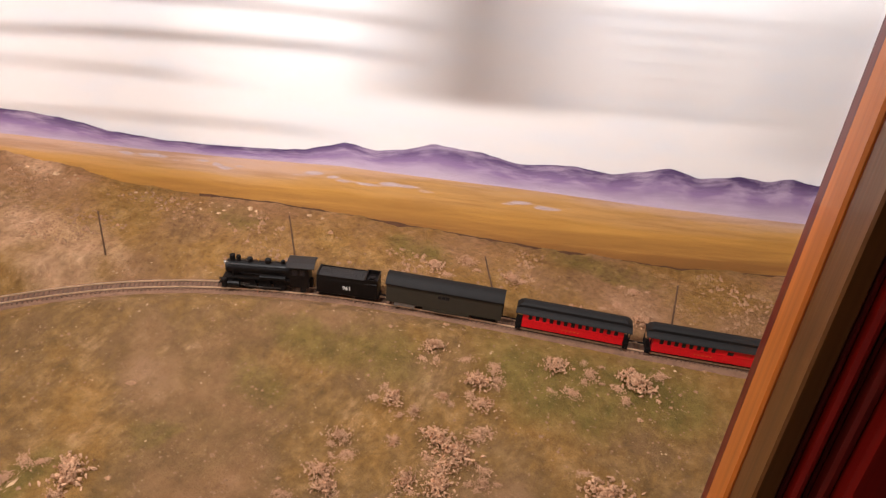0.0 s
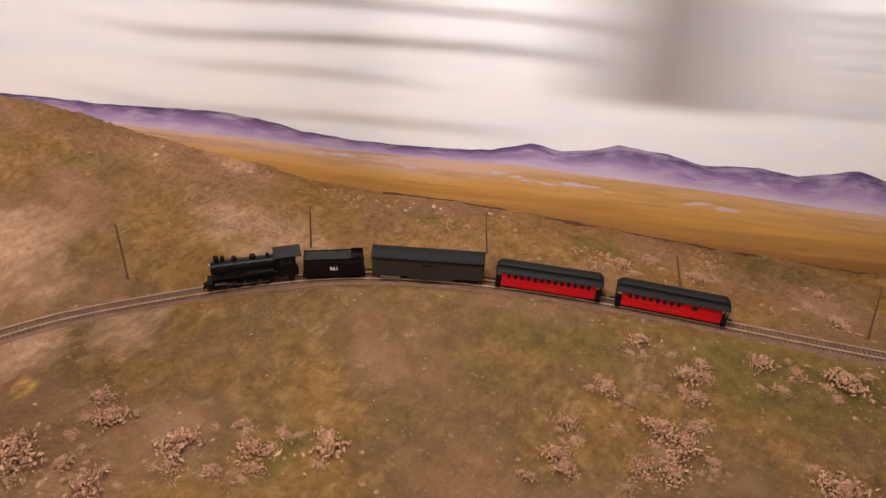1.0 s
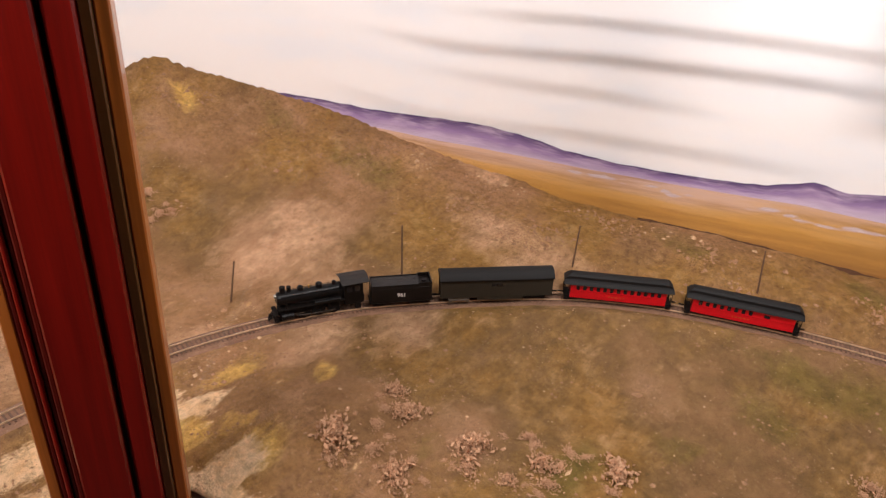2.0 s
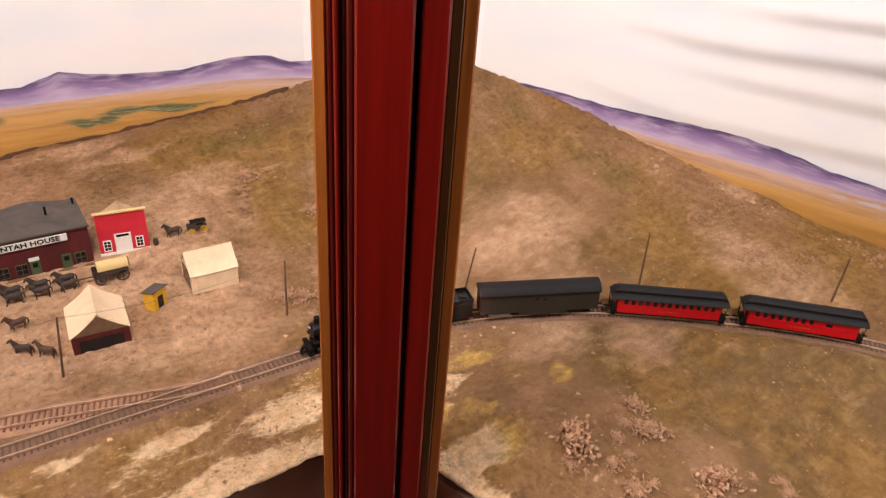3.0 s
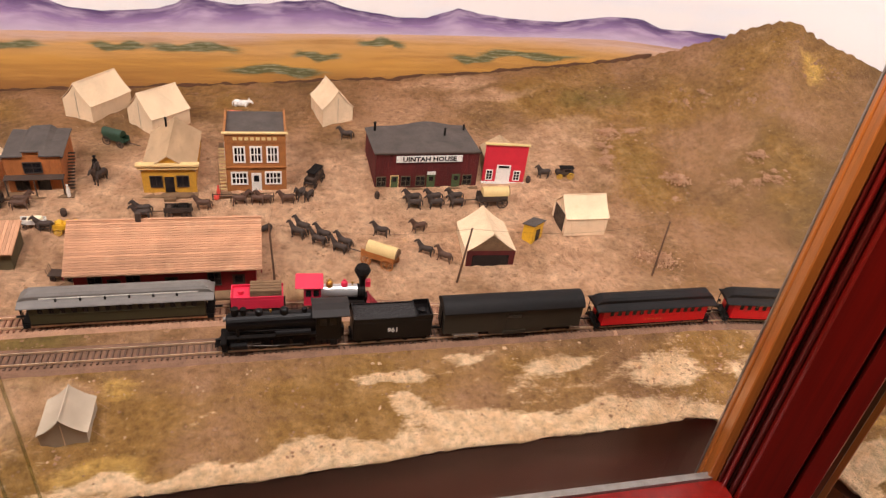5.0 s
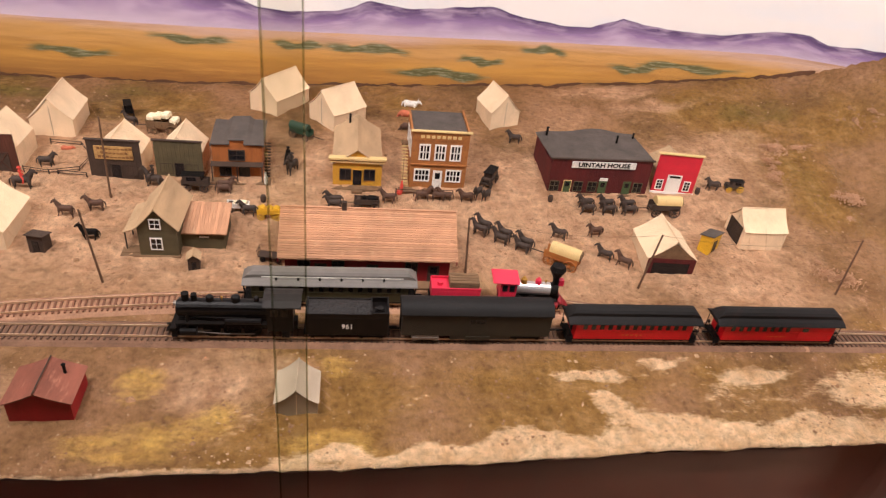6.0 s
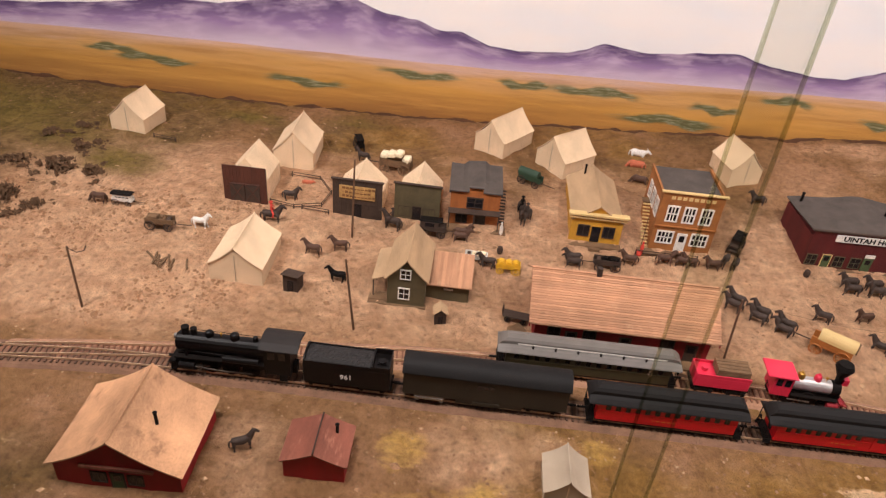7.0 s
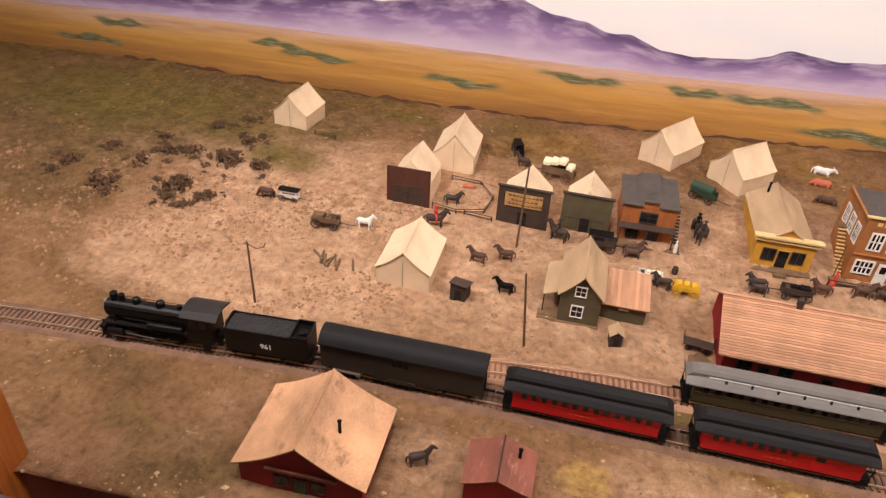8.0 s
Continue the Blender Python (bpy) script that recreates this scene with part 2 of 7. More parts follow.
def paint_layer(name, bottom, middle, top, streak=(1, 8, 1), blot=None, scale=9.0, m1=0.5, sway=0.28, blot_scale=5.0, blot_amount=0.6):
    """A brushed mural paint; the uv runs in metres along the wall and from 0 to 1 up the painted band."""
    m, nt, b = graph(name)
    uv = nt.nodes.new("ShaderNodeUVMap")
    mp = node(nt, "ShaderNodeMapping", Scale=streak)
    nt.links.new(uv.outputs["UV"], mp.inputs["Vector"])
    n1 = noise_of(nt, mp.outputs["Vector"], scale, 5, 0.65)
    n2 = noise_of(nt, mp.outputs["Vector"], scale * blot_scale, 4, 0.6)
    sep = nt.nodes.new("ShaderNodeSeparateXYZ")
    nt.links.new(uv.outputs["UV"], sep.inputs[0])
    add = nt.nodes.new("ShaderNodeMath")
    add.operation, add.inputs[1].default_value = "MULTIPLY_ADD", sway
    nt.links.new(n1, add.inputs[0])
    off = nt.nodes.new("ShaderNodeMath")
    off.operation, off.inputs[1].default_value = "SUBTRACT", sway / 2
    nt.links.new(sep.outputs["Y"], off.inputs[0])
    nt.links.new(off.outputs[0], add.inputs[2])
    col = ramp_of(nt, add.outputs[0], (0.0, bottom), (m1, middle), (1.0, top))
    if blot:
        col = mix_of(nt, ramp_of(nt, n2, (0.46, 0.0), (0.66, blot_amount)), col, blot)
    nt.links.new(col, b.inputs["Base Color"])
    b.inputs["Roughness"].default_value = 0.8
    b.inputs["Specular IOR Level"].default_value = 0.2
    return m


def plain_material():
    """The mural's golden plain: long brush strokes, soft sage bushes and pale water, laid by painted masks."""
    m, nt, b = graph("mural_plain")
    uv = nt.nodes.new("ShaderNodeUVMap")

    def strokes(sx, sy, scale, detail=5, rough=0.65):
        mp = node(nt, "ShaderNodeMapping", Scale=(sx, sy, 1))
        nt.links.new(uv.outputs["UV"], mp.inputs["Vector"])
        return noise_of(nt, mp.outputs["Vector"], scale, detail, rough)
    wide, long_, dab = strokes(0.35, 0.55, 5.0), strokes(0.7, 1.9, 5.0, 7, 0.72), strokes(1.0, 1.5, 34.0, 5, 0.7)
    sep = nt.nodes.new("ShaderNodeSeparateXYZ")
    nt.links.new(uv.outputs["UV"], sep.inputs[0])
    sway = nt.nodes.new("ShaderNodeMath")
    sway.operation, sway.inputs[1].default_value = "MULTIPLY_ADD", 0.55
    nt.links.new(wide, sway.inputs[0])
    drop = nt.nodes.new("ShaderNodeMath")
    drop.operation, drop.inputs[1].default_value = "SUBTRACT", 0.275
    nt.links.new(sep.outputs["Y"], drop.inputs[0])
    nt.links.new(drop.outputs[0], sway.inputs[2])
    col = ramp_of(nt, sway.outputs[0], (0.0, rgb(118, 82, 48)), (0.42, rgb(156, 108, 58)), (0.70, rgb(196, 144, 72)), (0.86, rgb(204, 156, 98)), (1.0, rgb(208, 172, 154)))
    col = mix_of(nt, ramp_of(nt, long_, (0.36, 0.5), (0.52, 0.0)), col, rgb(150, 104, 58))
    col = mix_of(nt, ramp_of(nt, long_, (0.52, 0.0), (0.68, 0.4)), col, rgb(222, 166, 88))
    for key, dark, pale, lo, hi in (("sage", rgb(84, 90, 60), rgb(150, 152, 124), 0.20, 0.60), ("water", rgb(196, 172, 172), rgb(218, 200, 204), 0.30, 0.70)):
        a = nt.nodes.new("ShaderNodeAttribute")
        a.attribute_name = key
        n = nt.nodes.new("ShaderNodeMath")
        n.operation, n.inputs[1].default_value = "MULTIPLY_ADD", 0.9
        o = nt.nodes.new("ShaderNodeMath")
        o.operation, o.inputs[1].default_value = "SUBTRACT", 0.45
        nt.links.new(dab, n.inputs[0])
        nt.links.new(a.outputs["Fac"], o.inputs[0])
        nt.links.new(o.outputs[0], n.inputs[2])
        col = mix_of(nt, ramp_of(nt, n.outputs[0], (lo, 0.0), (hi, 0.9)), col, ramp_of(nt, dab, (0.48, dark), (0.66, pale)))
    nt.links.new(col, b.inputs["Base Color"])
    b.inputs["Roughness"].default_value = 0.8
    b.inputs["Specular IOR Level"].default_value = 0.2
    return m


GLASS = glass_material()
GROUND = ground_material()
SKYPAINT = paint_layer("mural_sky", rgb(246, 232, 222), rgb(240, 236, 236), rgb(232, 235, 240), (0.5, 2, 1), rgb(226, 226, 230), 2.0)
MOUNTAIN = paint_layer("mural_mountains", rgb(216, 196, 206), rgb(150, 122, 162), rgb(80, 61, 99), (1.0, 0.25, 1), rgb(206, 182, 204), 5.0, 0.60, 0.5, 3.0, 0.6)
PLAIN = plain_material()
# brown of the crack at the backdrop's foot, its shadow put into the colour
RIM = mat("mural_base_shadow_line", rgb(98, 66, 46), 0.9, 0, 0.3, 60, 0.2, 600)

# ---- mesh helpers ----


def part(name, bm, material, parent, label=""):
    me = bpy.data.meshes.new(name)
    bm.to_mesh(me)
    bm.free()
    me.materials.append(material)
    ob = new(name, me)
    ob.parent = parent
    if label:
        tagged(ob, label)
    return ob


def thing(name, m, label, category, group=""):
    ob = new(name)
    ob.empty_display_size = 0.01
    ob.matrix_world = m
    return tagged(ob, label, category, group)


def solid(name, bm, material, label, category, group="", kind="", m=None):
    me = bpy.data.meshes.new(name)
    bm.to_mesh(me)
    bm.free()
    me.materials.append(material)
    ob = new(name, me)
    if m is not None:
        ob.matrix_world = m
    return tagged(ob, label, category, group, kind)


def box(x0, x1, y0, y1, z0, z1, bm=None, bevel=0.0):
    bm = bm or bmesh.new()
    r = bmesh.ops.create_cube(bm, size=1.0)
    for v in r["verts"]:
        v.co = Vector(((x0 + x1) / 2 + v.co.x * (x1 - x0), (y0 + y1) / 2 + v.co.y * (y1 - y0), (z0 + z1) / 2 + v.co.z * (z1 - z0)))
    if bevel:
        edges = list({e for v in r["verts"] for e in v.link_edges})
        bmesh.ops.bevel(bm, geom=edges, offset=bevel, segments=1, affect="EDGES")
    return bm


def rod(p, q, r0, r1=None, seg=8, bm=None):
    bm = bm or bmesh.new()
    p, q = Vector(p), Vector(q)
    m = Matrix.Translation((p + q) / 2) @ (q - p).to_track_quat("Z", "Y").to_matrix().to_4x4()
    bmesh.ops.create_cone(bm, cap_ends=True, segments=seg, radius1=r0, radius2=r0 if r1 is None else r1, depth=(q - p).length, matrix=m)
    return bm


def ball(p, rx, ry, rz, bm=None, seg=8):
    bm = bm or bmesh.new()
    bmesh.ops.create_uvsphere(bm, u_segments=seg, v_segments=max(4, seg // 2 + 1), radius=1.0, matrix=Matrix.Translation(p) @ Matrix.Diagonal((rx, ry, rz, 1)))
    return bm


def extrude(profile, axis, a, b, bm=None):
    """A closed prism of a 2D outline. axis y: outline in x and z; axis x: outline in y and z; axis z: outline in x and y."""
    bm = bm or bmesh.new()

    def at(p, d):
        return {"y": (p[0], d, p[1]), "x": (d, p[0], p[1]), "z": (p[0], p[1], d)}[axis]
    n = len(profile)
    va = [bm.verts.new(at(p, a)) for p in profile]
    vb = [bm.verts.new(at(p, b)) for p in profile]
    bm.faces.new(va)
    bm.faces.new(vb[::-1])
    for i in range(n):
        bm.faces.new((va[i], vb[i], vb[(i + 1) % n], va[(i + 1) % n]))
    bmesh.ops.recalc_face_normals(bm, faces=bm.faces[:])
    return bm


def sheet(grid, thick=0.0):
    """A surface through rows of points; with a thickness it becomes a closed slab."""
    bm = bmesh.new()
    rows = [[bm.verts.new(p) for p in r] for r in grid]
    for a, b in zip(rows, rows[1:]):
        for i in range(len(a) - 1):
            bm.faces.new((a[i], a[i + 1], b[i + 1], b[i]))
    bmesh.ops.recalc_face_normals(bm, faces=bm.faces[:])
    if thick:
        bmesh.ops.solidify(bm, geom=bm.faces[:], thickness=thick)
    return bm


def spline(ctrl, step):
    """Points at even steps along a smooth line through the control points."""
    P = np.array(ctrl, float)
    out = []
    for i in range(len(P) - 1):
        p0, p1, p2, p3 = P[max(i - 1, 0)], P[i], P[i + 1], P[min(i + 2, len(P) - 1)]
        for u in np.arange(0, 1, 0.04):
            out.append(0.5 * (2 * p1 + (p2 - p0) * u + (2 * p0 - 5 * p1 + 4 * p2 - p3) * u * u + (3 * p1 - p0 - 3 * p2 + p3) * u ** 3))
    out = np.array(out + [P[-1]])
    s = np.concatenate([[0], np.cumsum(np.linalg.norm(np.diff(out, axis=0), axis=1))])
    k = np.arange(0, s[-1], step)
    return np.stack([np.interp(k, s, out[:, j]) for j in range(out.shape[1])], 1), k


# ---- the layout's ground plan ----
BACK, BACK_S = spline([(-1.785, -2.6), (-1.785, -1.2), (-1.785, -0.6), (-1.785, -0.2), (-1.775, 0.1), (-1.70, 0.36), (-1.52, 0.56), (-1.24, 0.71),
                       (-0.9, 0.815), (-0.56, 0.93), (-0.25, 1.065), (0.1, 1.23), (0.5, 1.42), (0.9, 1.61)], 0.02)
BACK_N = np.gradient(BACK, axis=0)
BACK_N = np.stack([BACK_N[:, 1], -BACK_N[:, 0]], 1) / np.linalg.norm(BACK_N, axis=1)[:, None]
EDGE = [(-0.905, -2.45, 0.15), (-0.916, -1.42, 1.18), (-0.931, -1.03, 1.57), (-0.937, -0.68, 1.92), (-0.952, -0.39, 2.2), (-0.957, -0.2, 2.42), (-0.96, -0.11, 2.62),
        (-0.935, -0.048, 2.98), (-0.89, -0.026, 3.3), (-0.824, -0.006, 3.56), (-0.55, 0.116, 4.0), (0.0, 0.328, 4.62), (0.45, 0.502, 5.12), (0.9, 0.675, 5.66)]
MAIN, MAIN_S = spline([(0.78, 1.10, 0.002), (0.44, 1.015, 0.002), (0.161, 0.928, 0.002), (-0.021, 0.876, 0.002), (-0.198, 0.8325, 0.002), (-0.379, 0.786, 0.002), (-0.532, 0.734, 0.002),
                       (-0.700, 0.650, 0.001), (-0.833, 0.544, -0.003), (-0.985, 0.362, -0.010), (-1.050, 0.2475, -0.014), (-1.095, 0.117, -0.018), (-1.1145, -0.02, -0.02),
                       (-1.1165, -0.2, -0.02), (-1.1165, -0.7, -0.02), (-1.1165, -1.2, -0.02), (-1.104, -1.39, -0.02), (-1.089, -1.6, -0.02), (-1.05, -1.9, -0.02), (-0.99, -2.3, -0.02)], 0.004)
SIDING, SIDING_S = spline([(-1.1165, -0.16, -0.02), (-1.120, -0.22, -0.02), (-1.140, -0.30, -0.02), (-1.166, -0.42, -0.02), (-1.178, -0.55, -0.02), (-1.178, -0.85, -0.02),
                           (-1.168, -0.99, -0.02), (-1.152, -1.11, -0.02), (-1.132, -1.22, -0.02), (-1.118, -1.32, -0.02), (-1.106, -1.39, -0.02)], 0.004)
WALL_FOOT = [(0.0, 0.0), (0.8, 0.010), (1.0, 0.004), (1.2, 0.001), (1.42, 0.003), (1.6, 0.006), (1.79, 0.015), (2.0, 0.026), (2.2, 0.038), (2.42, 0.056), (2.65, 0.083), (2.77, 0.109), (2.88, 0.15),
             (2.94, 0.185), (3.0, 0.213), (3.04, 0.214), (3.1, 0.188), (3.27, 0.15), (3.36, 0.133), (3.47, 0.105), (3.66, 0.07), (3.84, 0.052), (3.95, 0.042), (4.13, 0.046), (4.27, 0.039), (4.42, 0.027), (4.6, 0.008), (4.85, -0.012), (5.9, -0.02)]


def smooth(a, b, x):
    u = np.clip((np.asarray(x, float) - a) / (b - a), 0, 1)
    return u * u * (3 - 2 * u)


def nearest(line, x, y):
    d = np.full(x.shape, 9.0)
    k = np.zeros(x.shape, int)
    for i, p in enumerate(line):
        e = np.hypot(x - p[0], y - p[1])
        k = np.where(e < d, i, k)
        d = np.minimum(d, e)
    return d, k


def relief(x, y):
    """Height of the modelled land, without its fine roughness."""
    x, y = np.atleast_1d(np.asarray(x, float)), np.atleast_1d(np.asarray(y, float))
    west = np.interp(x, [-1.79, -1.5, -1.43, -1.27, -1.18, -1.08, -0.9], [0.016, 0.0, -0.005, -0.02, -0.027, -0.031, -0.035])
    q = (x + 0.833) * -0.471 + (y + 0.05) * 0.882
    north = np.interp(q, [0.0, 0.3, 0.46, 0.56, 0.70], [-0.036, -0.031, -0.008, -0.002, 0.005])
    wn = smooth(-0.05, 0.35, y)
    base = west * (1 - wn) + north * wn
    base = base + 0.030 * np.exp(-((x + 0.86) ** 2 + (y - 0.13) ** 2) / 0.016)
    d, k = nearest(BACK, x, y)
    foot = np.interp(BACK_S[k], *zip(*WALL_FOOT))
    fall = np.clip(1 - d / 0.42, 0, 1) ** 1.15
    z = base + (foot - base) * fall
    dm, km = nearest(MAIN[::4], x, y)
    bed = MAIN[::4][km, 2] - 0.0062
    ds, ks = nearest(SIDING[::4], x, y)
    bed2 = SIDING[::4][ks, 2] - 0.0062
    z = z + (bed - z) * (1 - smooth(0.016, 0.06, dm))
    z = z + (bed2 - z) * (1 - smooth(0.016, 0.05, ds))
    return z, d, np.minimum(dm, ds)


def land(x, y):
    return float(relief(x, y)[0][0])


def fbm(x, y, s, octaves=4, seed=0.0):
    return noise.fractal((x * s + seed, y * s - seed, seed * 1.7), 1.0, 2.0, octaves)


SAND_SPOTS = [(-1.187, 0.352, 0.12, 0.12), (-0.915, 0.607, 0.15, 0.08), (-0.932, 0.360, 0.06, 0.07), (-0.989, 0.250, 0.05, 0.08), (-1.109, 0.088, 0.04, 0.10),
              (-1.113, 0.746, 0.09, 0.03), (-1.746, -0.235, 0.03, 0.12), (-1.693, -0.173, 0.02, 0.10),
              (-1.564, -0.059, 0.05, 0.07), (-1.256, -1.452, 0.10, 0.16), (-1.255, -1.335, 0.09, 0.13), (-1.020, -1.083, 0.06, 0.06), (-1.05, -0.85, 0.05, 0.08)]
GREEN_SPOTS = [(-0.743, 0.207, 0.03, 0.03), (-0.602, 0.306, 0.03, 0.06), (-0.526, 0.429, 0.04, 0.04), (-0.468, 0.644, 0.12, 0.05), (-0.367, 0.670, 0.10, 0.06), (-0.118, 0.746, 0.15, 0.08),
               (-0.477, 0.546, 0.07, 0.04), (-0.427, 0.907, 0.07, 0.04), (-0.145, 1.054, 0.13, 0.05), (-0.014, 0.797, 0.11, 0.07), (-1.251, 0.567, 0.09, 0.07), (-1.471, 0.526, 0.08, 0.04),
               (-0.722, 0.818, 0.07, 0.04), (-1.730, -1.117, 0.04, 0.08), (-1.700, -1.280, 0.03, 0.08), (-1.60, -1.75, 0.14, 0.22), (-1.50, -1.42, 0.05, 0.08), (-1.00, -1.41, 0.05, 0.10), (-1.151, -0.855, 0.03, 0.08), (-1.663, 0.035, 0.05, 0.08)]
OCHRE_SPOTS = [(-1.045, -0.940, 0.03, 0.03), (-0.967, -0.938, 0.03, 0.07), (-0.994, -0.872, 0.025, 0.04), (-1.068, -0.737, 0.02, 0.03), (-0.965, -0.739, 0.02, 0.06), (-0.920, 0.202, 0.02, 0.02),
               (-0.952, 0.016, 0.03, 0.04), (-0.925, 0.072, 0.03, 0.03), (-1.582, 0.404, 0.04, 0.03), (-0.868, 0.057, 0.03, 0.04), (-1.01, 0.12, 0.03, 0.05)]
CHALK_SPOTS = [(-1.058, -0.455, 0.012, 0.050), (-1.081, -0.359, 0.010, 0.035), (-1.018, -0.444, 0.014, 0.030), (-1.060, -0.254, 0.014, 0.050), (-0.993, -0.404, 0.016, 0.050), (-0.978, -0.352, 0.018, 0.090),
               (-1.038, -0.121, 0.030, 0.050), (-0.961, -0.530, 0.016, 0.090), (-0.949, -0.679, 0.010, 0.120), (-0.981, 0.053, 0.030, 0.050), (-1.020, 0.000, 0.030, 0.060), (-0.870, 0.030, 0.030, 0.040), (-0.985, -0.200, 0.020, 0.070)]
LOAM_SPOTS = [(-1.60, -1.60, 0.20, 0.30), (-1.66, -1.15, 0.08, 0.12), (-1.026, -1.452, 0.09, 0.14), (-0.973, -1.324, 0.05, 0.10), (-1.40, -1.70, 0.12, 0.2)]


def build_ground():
    na, nb = 620, 112
    e = np.array(EDGE)
    # the columns follow the wall's length, so that cells stay even
    ws = np.linspace(e[0, 2], e[-1, 2], na)
    ex, ey = np.interp(ws, e[:, 2], e[:, 0]), np.interp(ws, e[:, 2], e[:, 1])
    bx, by = np.interp(ws, BACK_S, BACK[:, 0] - 0.004 * BACK_N[:, 0]), np.interp(ws, BACK_S, BACK[:, 1] - 0.004 * BACK_N[:, 1])
    b = np.linspace(0, 1, nb)
    X, Y = ex[:, None] + (bx - ex)[:, None] * b, ey[:, None] + (by - ey)[:, None] * b
    ragged = np.array([0.0022 * fbm(ex[i], ey[i], 16) + 0.0022 * fbm(ex[i], ey[i], 110) for i in range(na)])
    fade = np.clip(1 - b / 0.08, 0, 1)
    X += ragged[:, None] * fade * np.where(ws < 3.2, 1, -0.4)[:, None]
    Y += ragged[:, None] * fade * np.where(ws < 3.0, 0, 0.9)[:, None]
    Z, dwall, dtrack = relief(X.ravel(), Y.ravel())
    x, y = X.ravel(), Y.ravel()
    rough = np.array([0.0045 * fbm(p, r, 13) + 0.0030 * fbm(p, r, 48, 5, 3.0) for p, r in zip(x, y)])
    Z = Z + rough * smooth(0.018, 0.07, dtrack) * (0.35 + 0.65 * np.tile(smooth(0.0, 0.1, b), na))
    n1 = np.array([fbm(p, r, 6, 5, 5.0) for p, r in zip(x, y)])
    n2 = np.array([fbm(p, r, 16, 5, 9.0) for p, r in zip(x, y)])
    bb = np.tile(b, na)
    warp = np.array([noise.noise((p * 21, r * 21, 2.0)) for p, r in zip(x, y)]) * 0.018

    def spread(spots):
        """Soft-edged painted patches: x, y and half widths."""
        out = np.zeros(len(x))
        for px, py, rx, ry in spots:
            out = np.maximum(out, smooth(1.35, 0.35, np.hypot((x - px + warp) / rx, (y - py - warp) / ry)))
        return out
    town = np.exp(-((x + 1.37) / 0.20) ** 4) * smooth(0.06, -0.2, y) * smooth(-1.75, -1.4, y)
    sand = np.clip(0.95 * town + 0.68 * spread(SAND_SPOTS) + 0.35 * n2 - 0.05, 0, 1)
    fore = smooth(0.21, 0.12, bb) * smooth(0.12, -0.10, y) * smooth(-1.05, -0.7, y)
    turf = np.clip(0.95 * fore + 0.40 * smooth(-0.2, 0.05, y) + 0.30 * smooth(-1.5, -1.6, x) + 0.9 * n1 - 0.9 * town - 0.10, 0, 1)
    green = np.clip(0.72 * spread(GREEN_SPOTS) + 0.45 * smooth(-1.15, -1.4, y) * smooth(-1.45, -1.6, x) + 0.5 * n1 - 0.12, 0, 0.9)
    chalk = np.clip(0.80 * spread(CHALK_SPOTS) + 0.95 * smooth(0.012 + 0.038 * smooth(-0.75, -0.45, y), 0.0, bb) * smooth(0.1, 0.0, y) * smooth(-1.3, -0.9, y) + 0.14 * fore + 0.25 * n2, 0, 1) * smooth(0.34, 0.22, bb)
    ochre = np.clip(0.62 * spread(OCHRE_SPOTS) + 0.2 * n2, 0, 0.85)
    loam = np.clip(0.9 * smooth(-1.1, -1.4, y) * smooth(-1.38, -1.5, x) + 0.85 * spread(LOAM_SPOTS) + 0.85 * smooth(0.05, 0.3, y) * smooth(0.12, 0.3, dwall) + 0.8 * n1 - 0.1 - 0.6 * town, 0, 0.95)
    coarse = 1.0 - 0.6 * smooth(0.0, 0.3, y) * smooth(0.1, 0.3, dwall)
    verts = np.stack([x, y, Z], 1).tolist()
    idx = np.arange(na * nb).reshape(na, nb)
    faces = np.stack([idx[:-1, :-1], idx[1:, :-1], idx[1:, 1:], idx[:-1, 1:]], -1).reshape(-1, 4)
    lip0 = len(verts)
    for i in range(na):
        verts.append([X[i, 0] - 0.004 * (1 if ws[i] < 3 else -0.4), Y[i, 0] + (0.004 if ws[i] > 3 else 0), Z[i * nb] - 0.0055 + 0.003 * fbm(ex[i], ey[i], 60, 3, 6.0)])
    lip = [[idx[i, 0], lip0 + i, lip0 + i + 1, idx[i + 1, 0]] for i in range(na - 1)]
    me = bpy.data.meshes.new("ground")
    me.from_pydata(verts, [], faces.tolist() + lip)
    for key, val in (("loam", loam), ("sand", sand), ("turf", turf), ("green", green), ("chalk", chalk), ("ochre", ochre), ("rough", coarse)):
        a = me.attributes.new(key, "FLOAT", "POINT")
        full = np.concatenate([val, np.full(na, 1.0 if key == "chalk" else 0.0)]).astype(np.float32)
        a.data.foreach_set("value", full)
    me.materials.append(GROUND)
    me.shade_smooth()
    tagged(new("ground", me), "sandy brown scenic plaster ground with olive turf patches", "ground", kind="structure")


build_ground()
CREST_WEST = [(0.0, 0.13), (0.5, 0.125), (0.87, 0.142), (1.01, 0.155), (1.14, 0.174), (1.235, 0.177), (1.315, 0.192), (1.40, 0.198), (1.47, 0.206), (1.52, 0.189), (1.577, 0.183), (1.61, 0.17),
              (1.654, 0.17), (1.705, 0.152), (1.76, 0.147), (1.80, 0.151), (1.846, 0.156), (1.90, 0.177), (1.96, 0.167), (2.03, 0.173), (2.12, 0.183), (2.177, 0.168), (2.25, 0.158), (2.31, 0.158),
              (2.37, 0.178), (2.46, 0.164), (2.57, 0.161), (2.68, 0.178), (2.74, 0.178), (2.785, 0.163), (2.875, 0.166), (3.0, 0.16)]
